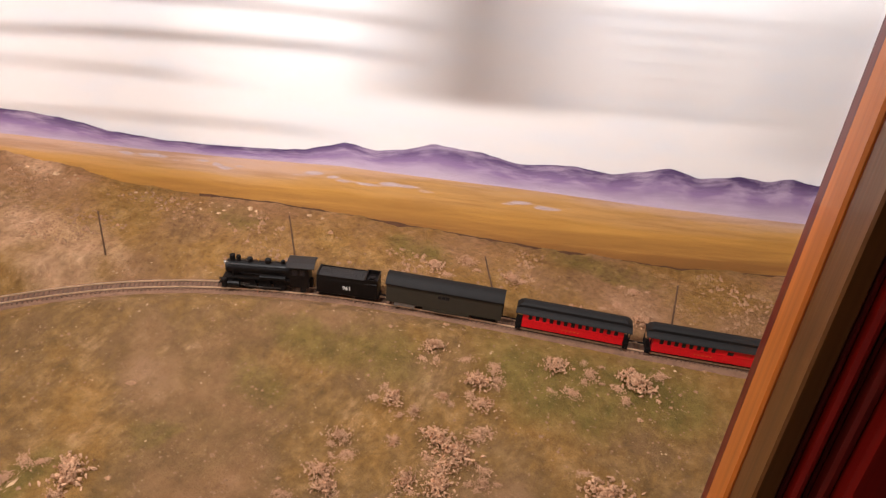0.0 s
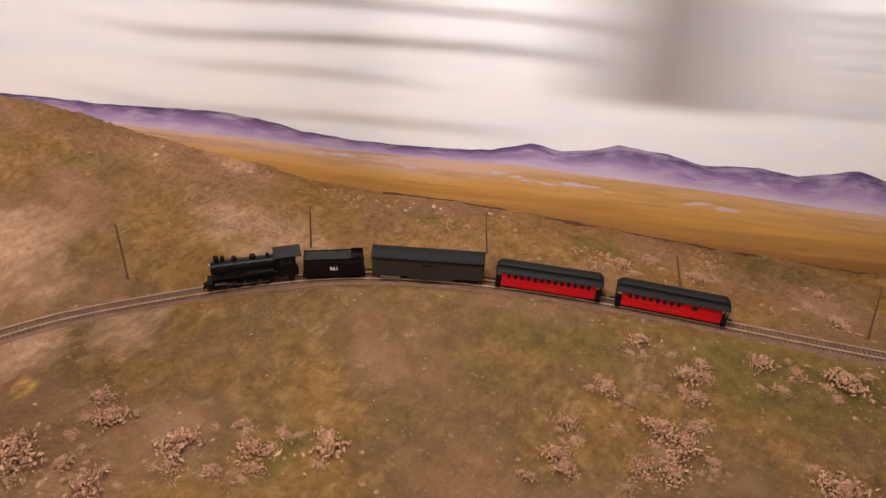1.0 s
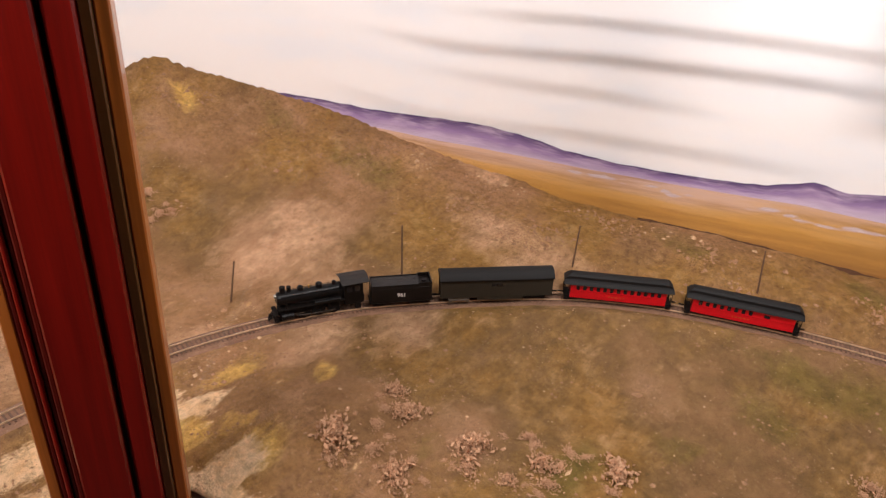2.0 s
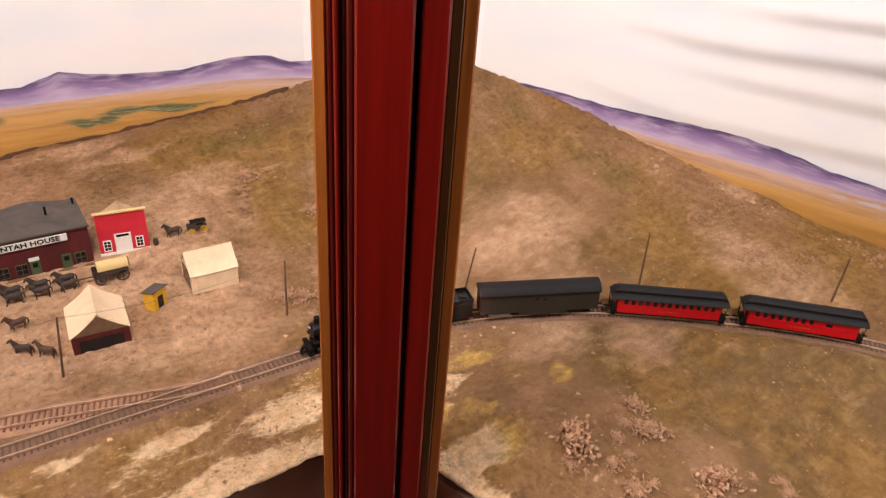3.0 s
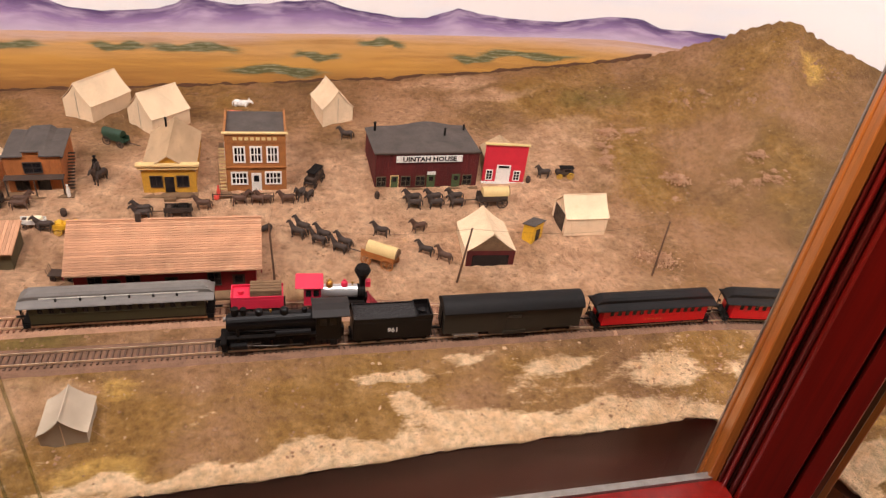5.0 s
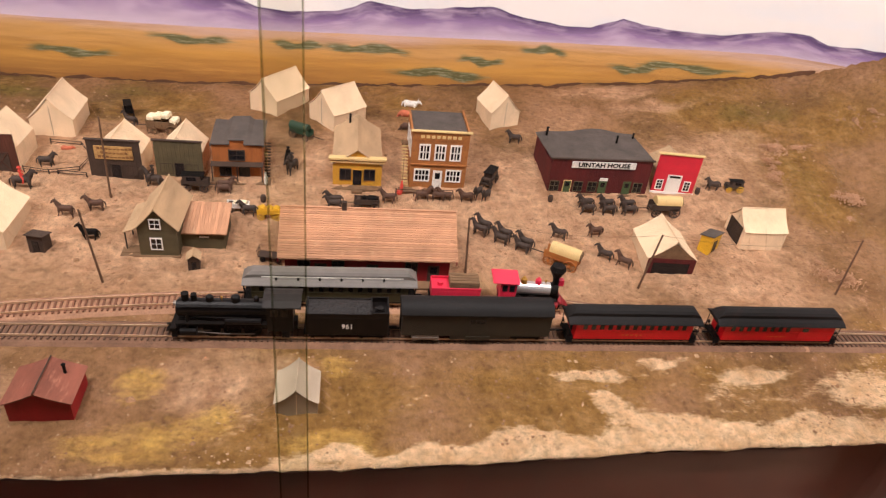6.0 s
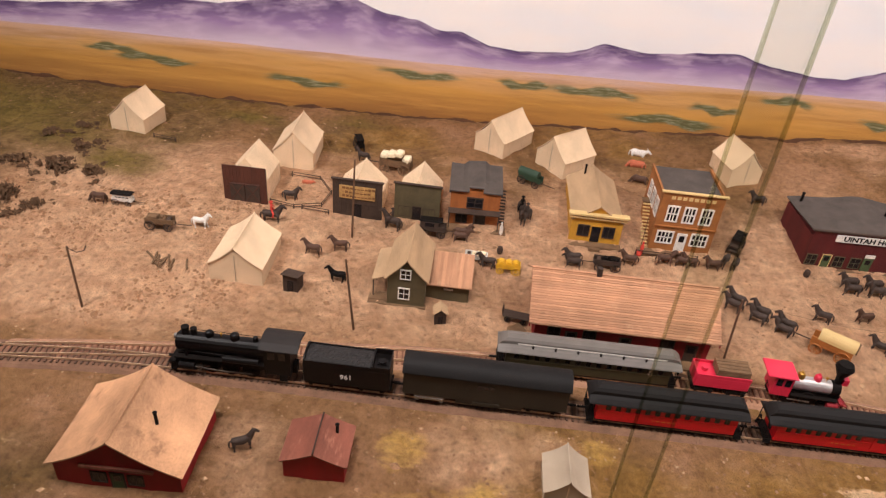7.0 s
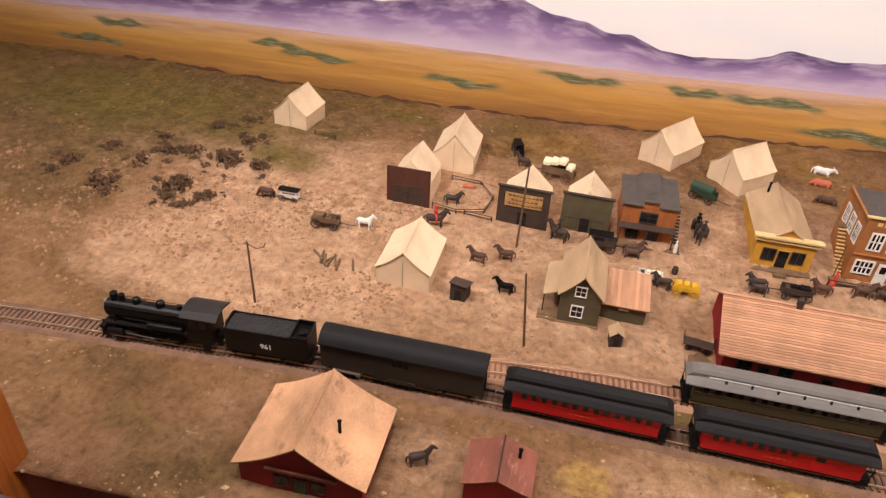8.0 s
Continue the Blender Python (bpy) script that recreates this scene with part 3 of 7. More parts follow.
CREST_NORTH = [(3.35, 0.148), (3.43, 0.142), (3.55, 0.144), (3.60, 0.148), (3.68, 0.151), (3.76, 0.149), (3.85, 0.138), (3.95, 0.134), (4.07, 0.139), (4.14, 0.144), (4.19, 0.15), (4.254, 0.169),
               (4.31, 0.161), (4.35, 0.167), (4.40, 0.182), (4.48, 0.174), (4.54, 0.16), (4.63, 0.165), (4.695, 0.155), (4.74, 0.162), (4.79, 0.174), (4.846, 0.16), (4.91, 0.168), (4.96, 0.163),
               (5.0, 0.171), (5.04, 0.163), (5.3, 0.168), (5.6, 0.16), (5.95, 0.165)]
PLAIN_TOP = [(0.0, 0.092), (0.6, 0.098), (1.0, 0.108), (1.6, 0.110), (1.86, 0.116), (2.1, 0.122), (2.3, 0.127), (2.7, 0.134), (3.2, 0.115), (3.6, 0.103), (3.95, 0.115), (4.25, 0.128), (4.53, 0.118), (4.82, 0.101), (5.1, 0.09), (5.95, 0.085)]


def band(name, material, low, high, off, rows=2, s0=0.0, s1=5.95, step=0.006, parent=None):
    """A painted band on the backdrop between two heights given along the wall."""
    ss = np.arange(s0, s1, step)
    px = np.interp(ss, BACK_S, BACK[:, 0] + off * BACK_N[:, 0])
    py = np.interp(ss, BACK_S, BACK[:, 1] + off * BACK_N[:, 1])
    verts, uvs = [], []
    for i, s in enumerate(ss):
        lo, hi = low(s), high(s)
        for j in range(rows):
            v = j / (rows - 1)
            verts.append((px[i], py[i], lo + (hi - lo) * v))
            uvs.append((s, v))
    faces = [(i * rows + j, (i + 1) * rows + j, (i + 1) * rows + j + 1, i * rows + j + 1) for i in range(len(ss) - 1) for j in range(rows - 1)]
    me = bpy.data.meshes.new(name)
    me.from_pydata(verts, [], faces)
    lay = me.uv_layers.new(name="UVMap")
    for loop in me.loops:
        lay.data[loop.index].uv = uvs[loop.vertex_index]
    me.materials.append(material)
    me.shade_smooth()
    ob = new(name, me)
    ob.parent = parent
    return ob


def crest(s):
    h = float(np.interp(s, *zip(*(CREST_WEST + CREST_NORTH))))
    return h + 0.0022 * noise.fractal((s * 28, 3.1, 0), 1.0, 2.0, 4)


def plain_top(s):
    return float(np.interp(s, *zip(*PLAIN_TOP))) + 0.001 * noise.noise((s * 9, 0.4, 0))


backdrop = band("backdrop", SKYPAINT, lambda s: -0.15, lambda s: 1.1, 0.0, 6, step=0.02)
tagged(backdrop, "curved backdrop painted with pale sky, purple mountains and golden plain", "backdrop", kind="structure")
solidify = backdrop.modifiers.new("board", "SOLIDIFY")
solidify.thickness, solidify.offset = 0.012, -1.0
band("painted_mountains", MOUNTAIN, lambda s: plain_top(s) - 0.012, crest, 0.003, 6, parent=backdrop)
SAGES = [(1.9, 0.09, 0.162), (2.23, 0.109, 0.093), (2.031, 0.05, 0.185), (2.522, 0.094, 0.222), (2.112, 0.081, 0.089), (2.408, 0.084, 0.101), (0.705, 0.077, 0.119), (0.629, 0.038, 0.149), (1.026, 0.076, 0.111), (1.101, 0.064, 0.155), (1.378, 0.052, 0.146), (1.585, 0.087, 0.147), (1.774, 0.089, 0.102), (1.897, 0.09, 0.163), (2.039, 0.053, 0.177)]
STREAMS = [(3.909, 0.103, 0.126), (4.337, 0.102, 0.143), (4.22, 0.106, 0.116), (4.579, 0.087, 0.123), (4.042, 0.103, 0.091)]
painted_plain = band("painted_plain", PLAIN, lambda s: -0.06, plain_top, 0.005, 36, parent=backdrop)


def dab_mask(me, spots, tall):
    """Soft flat bushes or pools at their places along the wall: s, height, width."""
    co = np.empty(len(me.vertices) * 3)
    me.vertices.foreach_get("co", co)
    z = co.reshape(-1, 3)[:, 2]
    rows = 36
    s = np.repeat(np.arange(0.0, 5.95, 0.006), rows)[:len(z)]
    out = np.zeros(len(z))
    for k, (s0, z0, w) in enumerate(spots):
        u = (s - s0) / (w / 2)
        lift = 0.0030 * np.sin(4.0 * u + k) - 0.0018 * u
        v = (z - z0 - lift) / (tall * (0.75 + 0.25 * np.sin(7 * u + 2 * k)))
        out = np.maximum(out, 1.15 * np.exp(-np.abs(u) ** 3 * 1.2) * np.exp(-v * v))
    return out.astype(np.float32)


for key, spots, tall in (("sage", SAGES, 0.0085), ("water", STREAMS, 0.0040)):
    painted_plain.data.attributes.new(key, "FLOAT", "POINT").data.foreach_set("value", dab_mask(painted_plain.data, spots, tall))


def foot_height(s):
    return float(np.interp(s, *zip(*WALL_FOOT)))


# ragged dark strip where backdrop meets ground: the crack and its painted shadow
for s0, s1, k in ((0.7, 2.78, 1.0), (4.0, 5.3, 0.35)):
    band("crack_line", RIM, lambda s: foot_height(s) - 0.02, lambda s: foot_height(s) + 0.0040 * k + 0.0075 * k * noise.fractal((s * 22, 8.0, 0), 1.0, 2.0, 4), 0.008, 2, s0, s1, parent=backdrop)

# ---- display case: posts, glass, rails, fascia, room ----
UP = 1.08


def case_post(x, y, turn, width, lip=0.0):
    """A varnished post with stepped mouldings; local x runs across its face, its front looks along -y."""
    p = thing("case_post", pose(x, y, 0, 0, 0, turn), "varnished dark red wooden display case post with golden edges", "post", "case posts")
    w = width / 2
    if lip:
        part("golden_edge", box(-w, -w + 0.011, lip - 0.004, 0.030, -0.9, UP, bevel=0.0012), GOLDWOOD, p, "golden varnished edge strip")
        part("inner_edge", box(-w + 0.0015, -w + 0.011, -0.004, lip - 0.0045, -0.9, UP, bevel=0.001), BROWNWOOD, p, "dark brown varnished inner edge")
    else:
        part("golden_edge", box(-w + 0.0012, -w + 0.011, -0.002, 0.020, -0.9, UP, bevel=0.0012), GOLDWOOD, p, "golden varnished edge strip")
        part("golden_edge", box(-w, -w + 0.011, 0.0215, 0.032, -0.9, UP, bevel=0.0012), GOLDWOOD, p, "golden varnished edge strip")
        part("groove", box(-w + 0.0035, -w + 0.011, 0.0195, 0.022, -0.9, UP), REDWOOD_SHADED, p)
        part("metal_strip", box(-w - 0.0005, -w + 0.010, 0.0325, 0.037, -0.9, UP), CHROME, p, "thin bright metal strip")
    part("golden_edge", box(w - 0.011, w, 0.006, 0.045, -0.9, UP, bevel=0.0015), GOLDWOOD, p, "golden varnished edge strip")
    for a, b, front, wood in ((0.0114, 0.0158, -0.002, REDWOOD_SHADED), (0.0160, 0.0205, -0.006, REDWOOD), (0.0207, 0.0252, -0.003, REDWOOD_SHADED), (0.0254, 0.0305, -0.0075, REDWOOD_SHADED)):
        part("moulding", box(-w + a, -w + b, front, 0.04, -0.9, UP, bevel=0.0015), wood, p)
    part("face_board", box(-w + 0.031, w - 0.045, -0.014, 0.04, -0.9, UP, bevel=0.002), REDWOOD, p)
    part("face_board", box(w - 0.0405, w - 0.0205, -0.010, 0.04, -0.9, UP, bevel=0.002), REDWOOD, p)
    part("backing_board", box(-w + 0.002, w - 0.002, 0.012, 0.038, -0.9, UP), REDWOOD_SHADED, p)
    part("inner_edge", box(w - 0.0200, w - 0.0115, -0.002, 0.04, -0.9, UP, bevel=0.001), BROWNWOOD, p, "dark brown varnished inner edge")
    return p


case_post(-0.8656, -0.0937, 61.5, 0.1165)
case_post(0.191, 0.3135, 21.1, 0.313, 0.018)
case_post(-0.893, -1.503, 90.0, 0.113)


def pane(x0, y0, x1, y1, z0=-0.088, z1=UP):
    d = Vector((x1 - x0, y1 - y0, 0))
    n = Vector((-d.y, d.x, 0)).normalized() * 0.002
    bm = bmesh.new()
    low = [bm.verts.new((x0 + n.x, y0 + n.y, z0)), bm.verts.new((x1 + n.x, y1 + n.y, z0)), bm.verts.new((x1 - n.x, y1 - n.y, z0)), bm.verts.new((x0 - n.x, y0 - n.y, z0))]
    top = [bm.verts.new((v.co.x, v.co.y, z1)) for v in low]
    bm.faces.new(low[::-1])
    bm.faces.new(top)
    for i in range(4):
        bm.faces.new((low[i], low[(i + 1) % 4], top[(i + 1) % 4], top[i]))
    ob = solid("glass_pane", bm, GLASS, "clear glass pane of the display case", "glass", "case glass panes", "structure")
    ob.visible_shadow = False
    return ob


pane(-0.893, -1.445, -0.893, -0.781)
pane(-0.893, -0.759, -0.893, -0.150)
pane(-0.893, -2.40, -0.893, -1.561)
pane(-0.826, -0.047, 0.030, 0.2835)
pane(0.328, 0.3985, 0.90, 0.619)


def glass_joint():
    j = thing("glass_joint", pose(-0.893, -0.770, 0), "clear strip joining two glass panes", "joint strip")
    part("front_strip", box(0.003, 0.005, -0.0115, 0.0115, -0.040, UP), STRIPGLASS, j).visible_shadow = False
    for s in (-1, 1):
        part("strip_edge", box(0.0025, 0.0055, s * 0.0115 - 0.0006, s * 0.0115 + 0.0006, -0.040, UP), JOINTEDGE, j, "dull grey edge of the strip").visible_shadow = False


JOINTEDGE = glass_material("ground_glass_edge", (0.80, 0.82, 0.74, 1))
STRIPGLASS = glass_material("joint_strip_glass", (0.92, 0.93, 0.90, 1))
glass_joint()


def strip_along(name, line, offsets, z0, z1, material, label, category, kind="structure"):
    """A board that follows a line in plan, between two offsets from it."""
    P = np.array(line)
    T = np.gradient(P, axis=0)
    N = np.stack([T[:, 1], -T[:, 0]], 1) / np.linalg.norm(T, axis=1)[:, None]
    a, b = P + N * offsets[0], P + N * offsets[1]
    bm = bmesh.new()
    rings = [[bm.verts.new((*a[i], z0)), bm.verts.new((*b[i], z0)), bm.verts.new((*b[i], z1)), bm.verts.new((*a[i], z1))] for i in range(len(P))]
    for r, q in zip(rings, rings[1:]):
        for i in range(4):
            bm.faces.new((r[i], r[(i + 1) % 4], q[(i + 1) % 4], q[i]))
    bm.faces.new(rings[0])
    bm.faces.new(rings[-1])
    bmesh.ops.recalc_face_normals(bm, faces=bm.faces[:])
    return solid(name, bm, material, label, category, kind=kind)


EDGE_LINE = spline([(p[0], p[1]) for p in EDGE], 0.02)[0]
strip_along("fascia", EDGE_LINE, (-0.022, -0.006), -0.30, -0.043, FASCIA, "dark brown painted fascia board under the ground's edge", "fascia")
for name, a, b in (("sill_west", (-0.893, -2.4), (-0.893, -0.13)), ("sill_north", (-0.84, -0.054), (0.9, 0.619))):
    strip_along(name, [a, b], (-0.075, 0.030), -0.30, -0.19, FASCIA, "dark brown painted sill behind the glass", "sill")
    strip_along("bottom_rail", [a, b], (0.0045, 0.040), -0.30, -0.046, REDWOOD, "varnished red wooden bottom rail of the case", "rail")
    strip_along("glass_channel", [a, b], (-0.0035, 0.0042), -0.10, -0.042, CHROME, "thin bright metal glass channel", "channel")
    strip_along("hood", [a, b], (-0.30, 0.05), UP, UP + 0.03, FASCIA, "case hood board over the glass", "hood")


def shadow_rack():
    """Unseen bars and boards added below the case hood, between lamps and backdrop, to cast grey bands."""
    r = thing("shadow_rack", pose(0, 0, 0), "unseen added rack of dark bars and boards shading the backdrop", "lamp rack")
    tube = Vector((-0.48, 0.25, 1.05))

    def toward(lamp, s, z, k):
        spot = Vector((float(np.interp(s, BACK_S, BACK[:, 0])), float(np.interp(s, BACK_S, BACK[:, 1])), z))
        return lamp + k * (spot - lamp)
    # each bar is aimed so that its shadow lands at s, z on the backdrop
    for s0, s1, z0, z1, h in ((3.40, 4.22, 0.170, 0.180, 0.0018), (3.60, 4.05, 0.238, 0.246, 0.0018), (3.50, 4.30, 0.290, 0.318, 0.0030), (3.66, 4.36, 0.352, 0.366, 0.0022)):
        part("hanging_bar", rod(toward(tube, s0, z0, 0.62), toward(tube, s1, z1, 0.62), h, seg=8), FASCIA, r)
    far_tube = Vector((0.32, 0.55, 1.05))
    for lamp, s0, s1, z0 in ((tube, 4.34, 4.56, 0.255), (far_tube, 4.36, 4.54, 0.255)):
        a, b = toward(lamp, s0, z0, 0.60), toward(lamp, s1, z0 + 0.005, 0.60)
        bm = bmesh.new()
        n = (b - a).cross(Vector((0, 0, 1))).normalized() * 0.005
        low = [bm.verts.new(v) for v in (a, b, b + n, a + n)]
        top = [bm.verts.new(v.co + Vector((0, 0, 0.13))) for v in low]
        bm.faces.new(low[::-1])
        bm.faces.new(top)
        for k in range(4):
            bm.faces.new((low[k], low[(k + 1) % 4], top[(k + 1) % 4], top[k]))
        part("baffle_board", bm, FASCIA, r)
        part("hanger", rod((a + b) / 2 + Vector((0, 0, 0.12)), ((a + b).x / 2, (a + b).y / 2, UP), 0.0015, seg=6), FASCIA, r)
    for k in range(7):
        part("louvre", rod(toward(far_tube, 4.56, 0.262 + 0.024 * k, 0.60), toward(far_tube, 4.90, 0.266 + 0.024 * k, 0.60), 0.0028, seg=6), FASCIA, r)
    for s0, z0 in ((3.42, 0.172), (4.20, 0.180)):
        q = toward(tube, s0, z0, 0.62)
        part("hanger", rod(q, (q.x, q.y, UP), 0.0015, seg=6), FASCIA, r)


shadow_rack()
solid("floor", box(-0.90, 3.2, -3.4, 1.9, -0.95, -0.90), ROOMFLOOR, "brown carpeted room floor", "floor", kind="structure")
solid("ceiling", box(-2.2, 3.2, -3.4, 1.9, 1.75, 1.80), ROOMPAINT, "plain room ceiling", "ceiling", kind="structure")
solid("wall_east", box(3.2, 3.25, -3.4, 1.9, -0.9, 1.75), ROOMPAINT, "plain tan room wall", "wall", kind="structure")
solid("wall_south", box(-2.2, 3.2, -3.45, -3.4, -0.9, 1.75), ROOMPAINT, "plain tan room wall", "wall", kind="structure")
solid("wall_north", box(-2.2, 3.2, 1.9, 1.95, -0.9, 1.75), ROOMPAINT, "plain tan room wall", "wall", kind="structure")
solid("wall_west", box(-2.25, -2.2, -3.4, 1.9, -0.9, 1.75), ROOMPAINT, "plain tan room wall", "wall", kind="structure")

# ---- tracks ----
GAUGE = 0.0165


def normals(line):
    T = np.gradient(line, axis=0)
    return np.stack([-T[:, 1], T[:, 0]], 1) / np.linalg.norm(T[:, :2], axis=1)[:, None]


def sweep(line, off, half, z0, z1, bm=None):
    """A bar along a track line, at a sideways offset."""
    bm = bm or bmesh.new()
    N = normals(line)
    a, b = line[:, :2] + N * (off - half), line[:, :2] + N * (off + half)
    rings = [[bm.verts.new((*a[i], line[i, 2] + z0)), bm.verts.new((*b[i], line[i, 2] + z0)), bm.verts.new((*b[i], line[i, 2] + z1)), bm.verts.new((*a[i], line[i, 2] + z1))] for i in range(len(line))]
    for r, q in zip(rings, rings[1:]):
        for i in range(4):
            bm.faces.new((r[i], r[(i + 1) % 4], q[(i + 1) % 4], q[i]))
    bmesh.ops.recalc_face_normals(bm, faces=bm.faces[:])
    return bm


def build_track(name, line, label, lift, bed):
    t = tagged(new(name), label, "railway track", kind="structure")
    t.empty_display_size = 0.01
    coarse = line[::3]
    for s in (-1, 1):
        bm = sweep(coarse, s * (GAUGE / 2 + 0.0005), 0.00034, -0.0024, lift)
        part("rail", bm, RAILTOP, t, "thin bright steel rail")
    N = normals(coarse)
    bm = bmesh.new()
    rows = []
    for off, z in ((-0.026, -0.0085), (-0.017, -0.0042), (0.017, -0.0042), (0.026, -0.0085)):
        rows.append([bm.verts.new((coarse[i, 0] + N[i, 0] * off, coarse[i, 1] + N[i, 1] * off, coarse[i, 2] + z - lift + 0.0006 * noise.noise((i * 0.7, off * 90, 0)))) for i in range(len(coarse))])
    for a, b in zip(rows, rows[1:]):
        for i in range(len(a) - 1):
            bm.faces.new((a[i], a[i + 1], b[i + 1], b[i]))
    bmesh.ops.recalc_face_normals(bm, faces=bm.faces[:])
    part("roadbed", bm, bed, t, "dusty brown ballast bed")
    return t


main_track = build_track("main_track", MAIN, "model railway main line with bright rails and brown ties", 0.0, ROADBED)
side_track = build_track("side_track", SIDING, "model railway siding beside the main line", 0.0002, SIDEBED)


def lay_ties(track, line, step, limit, wood):
    tie_mesh = bpy.data.meshes.new("tie")
    tb = box(-0.0010, 0.0010, -0.0130, 0.0130, -0.0012, 0.0010)
    tb.to_mesh(tie_mesh)
    tb.free()
    tie_mesh.materials.append(wood)
    run = np.arange(len(line)) * 0.004
    even = np.arange(0.008, run[-1], step)
    line = np.stack([np.interp(even, run, line[:, j]) for j in range(3)], 1)
    N = normals(line)
    rest = bmesh.new()
    count = 0
    for i in range(len(line)):
        x, y, z = line[i]
        a = math.degrees(math.atan2(-N[i, 0], N[i, 1])) + random.uniform(-1.5, 1.5)
        if count < limit and y < 0.35 and y > -1.75:
            ob = new("tie", tie_mesh)
            ob.parent = track
            ob.matrix_basis = pose(x, y, z - 0.0036, 0, 0, a)
            count += 1
        else:
            k = len(rest.verts)
            box(-0.0010, 0.0010, -0.0130, 0.0130, -0.0012, 0.0010, rest)
            rest.verts.ensure_lookup_table()
            m = pose(x, y, z - 0.0036, 0, 0, a)
            for v in rest.verts[k:]:
                v.co = m @ v.co
    if len(rest.verts):
        tagged(part("ties", rest, wood, track), "many small brown wooden ties", kind="stuff")
    else:
        rest.free()

# ---- the moving train ----


def wheelset(parent, x, r, wide=0.0155, name="wheel", z=None):
    """Two flanged wheels on an axle, as parts."""
    for s in (-1, 1):
        bm = rod((0, -0.001, 0), (0, 0.001, 0), r, seg=14)
        rod((0, -0.0013, 0), (0, 0.0013, 0), r * 0.35, seg=8, bm=bm)
        w = part(name, bm, SOOT, parent)
        w.matrix_basis = pose(x, s * wide / 2, r if z is None else z)


def bogie(parent, x, r=0.0052, base=0.022, frame_mat=None, name="bogie", out=0.0):
    b = part(name, box(-base / 2 - 0.003, base / 2 + 0.003, -0.0115, -0.0095, r - 0.002, r + 0.003), frame_mat or SOOT, parent)
    bm = bmesh.new()
    bm.from_mesh(b.data)
    box(-base / 2 - 0.003, base / 2 + 0.003, 0.0095, 0.0115, r - 0.002, r + 0.003, bm)
    box(-0.003, 0.003, -0.0105, 0.0105, r, r + 0.003, bm)
    for q in (-1, 1):
        for s in (-1, 1):
            box(q * base / 2 - 0.002, q * base / 2 + 0.002, s * (0.0122 + out) - 0.0012, s * (0.0122 + out) + 0.0012, r - 0.002, r + 0.002, bm)
            if out:
                box(q * base / 4 - base / 4, q * base / 4 + base / 4, s * (0.0120 + out) - 0.0008, s * (0.0120 + out) + 0.0008, r - 0.0006, r + 0.0016, bm)
    bm.to_mesh(b.data)
    bm.free()
    b.matrix_basis = pose(x, 0, 0)
    for q in (-1, 1):
        wheelset(b, q * base / 2, r)
    return b


def letters(name, text, size, material, parent, m, deep=0.0002, bold=0.0):
    """Flat raised lettering as one mesh."""
    c = bpy.data.curves.new(name, "FONT")
    c.body, c.size, c.extrude, c.align_x, c.align_y = text, size, deep, "CENTER", "CENTER"
    c.resolution_u, c.offset = 2, bold
    tmp = bpy.data.objects.new(name, c)
    scene.collection.objects.link(tmp)
    me = bpy.data.meshes.new_from_object(tmp.evaluated_get(bpy.context.evaluated_depsgraph_get()))
    bpy.data.objects.remove(tmp)
    me.materials.clear()
    me.materials.append(material)
    ob = new(name, me)
    ob.parent = parent
    ob.matrix_basis = m
    return ob


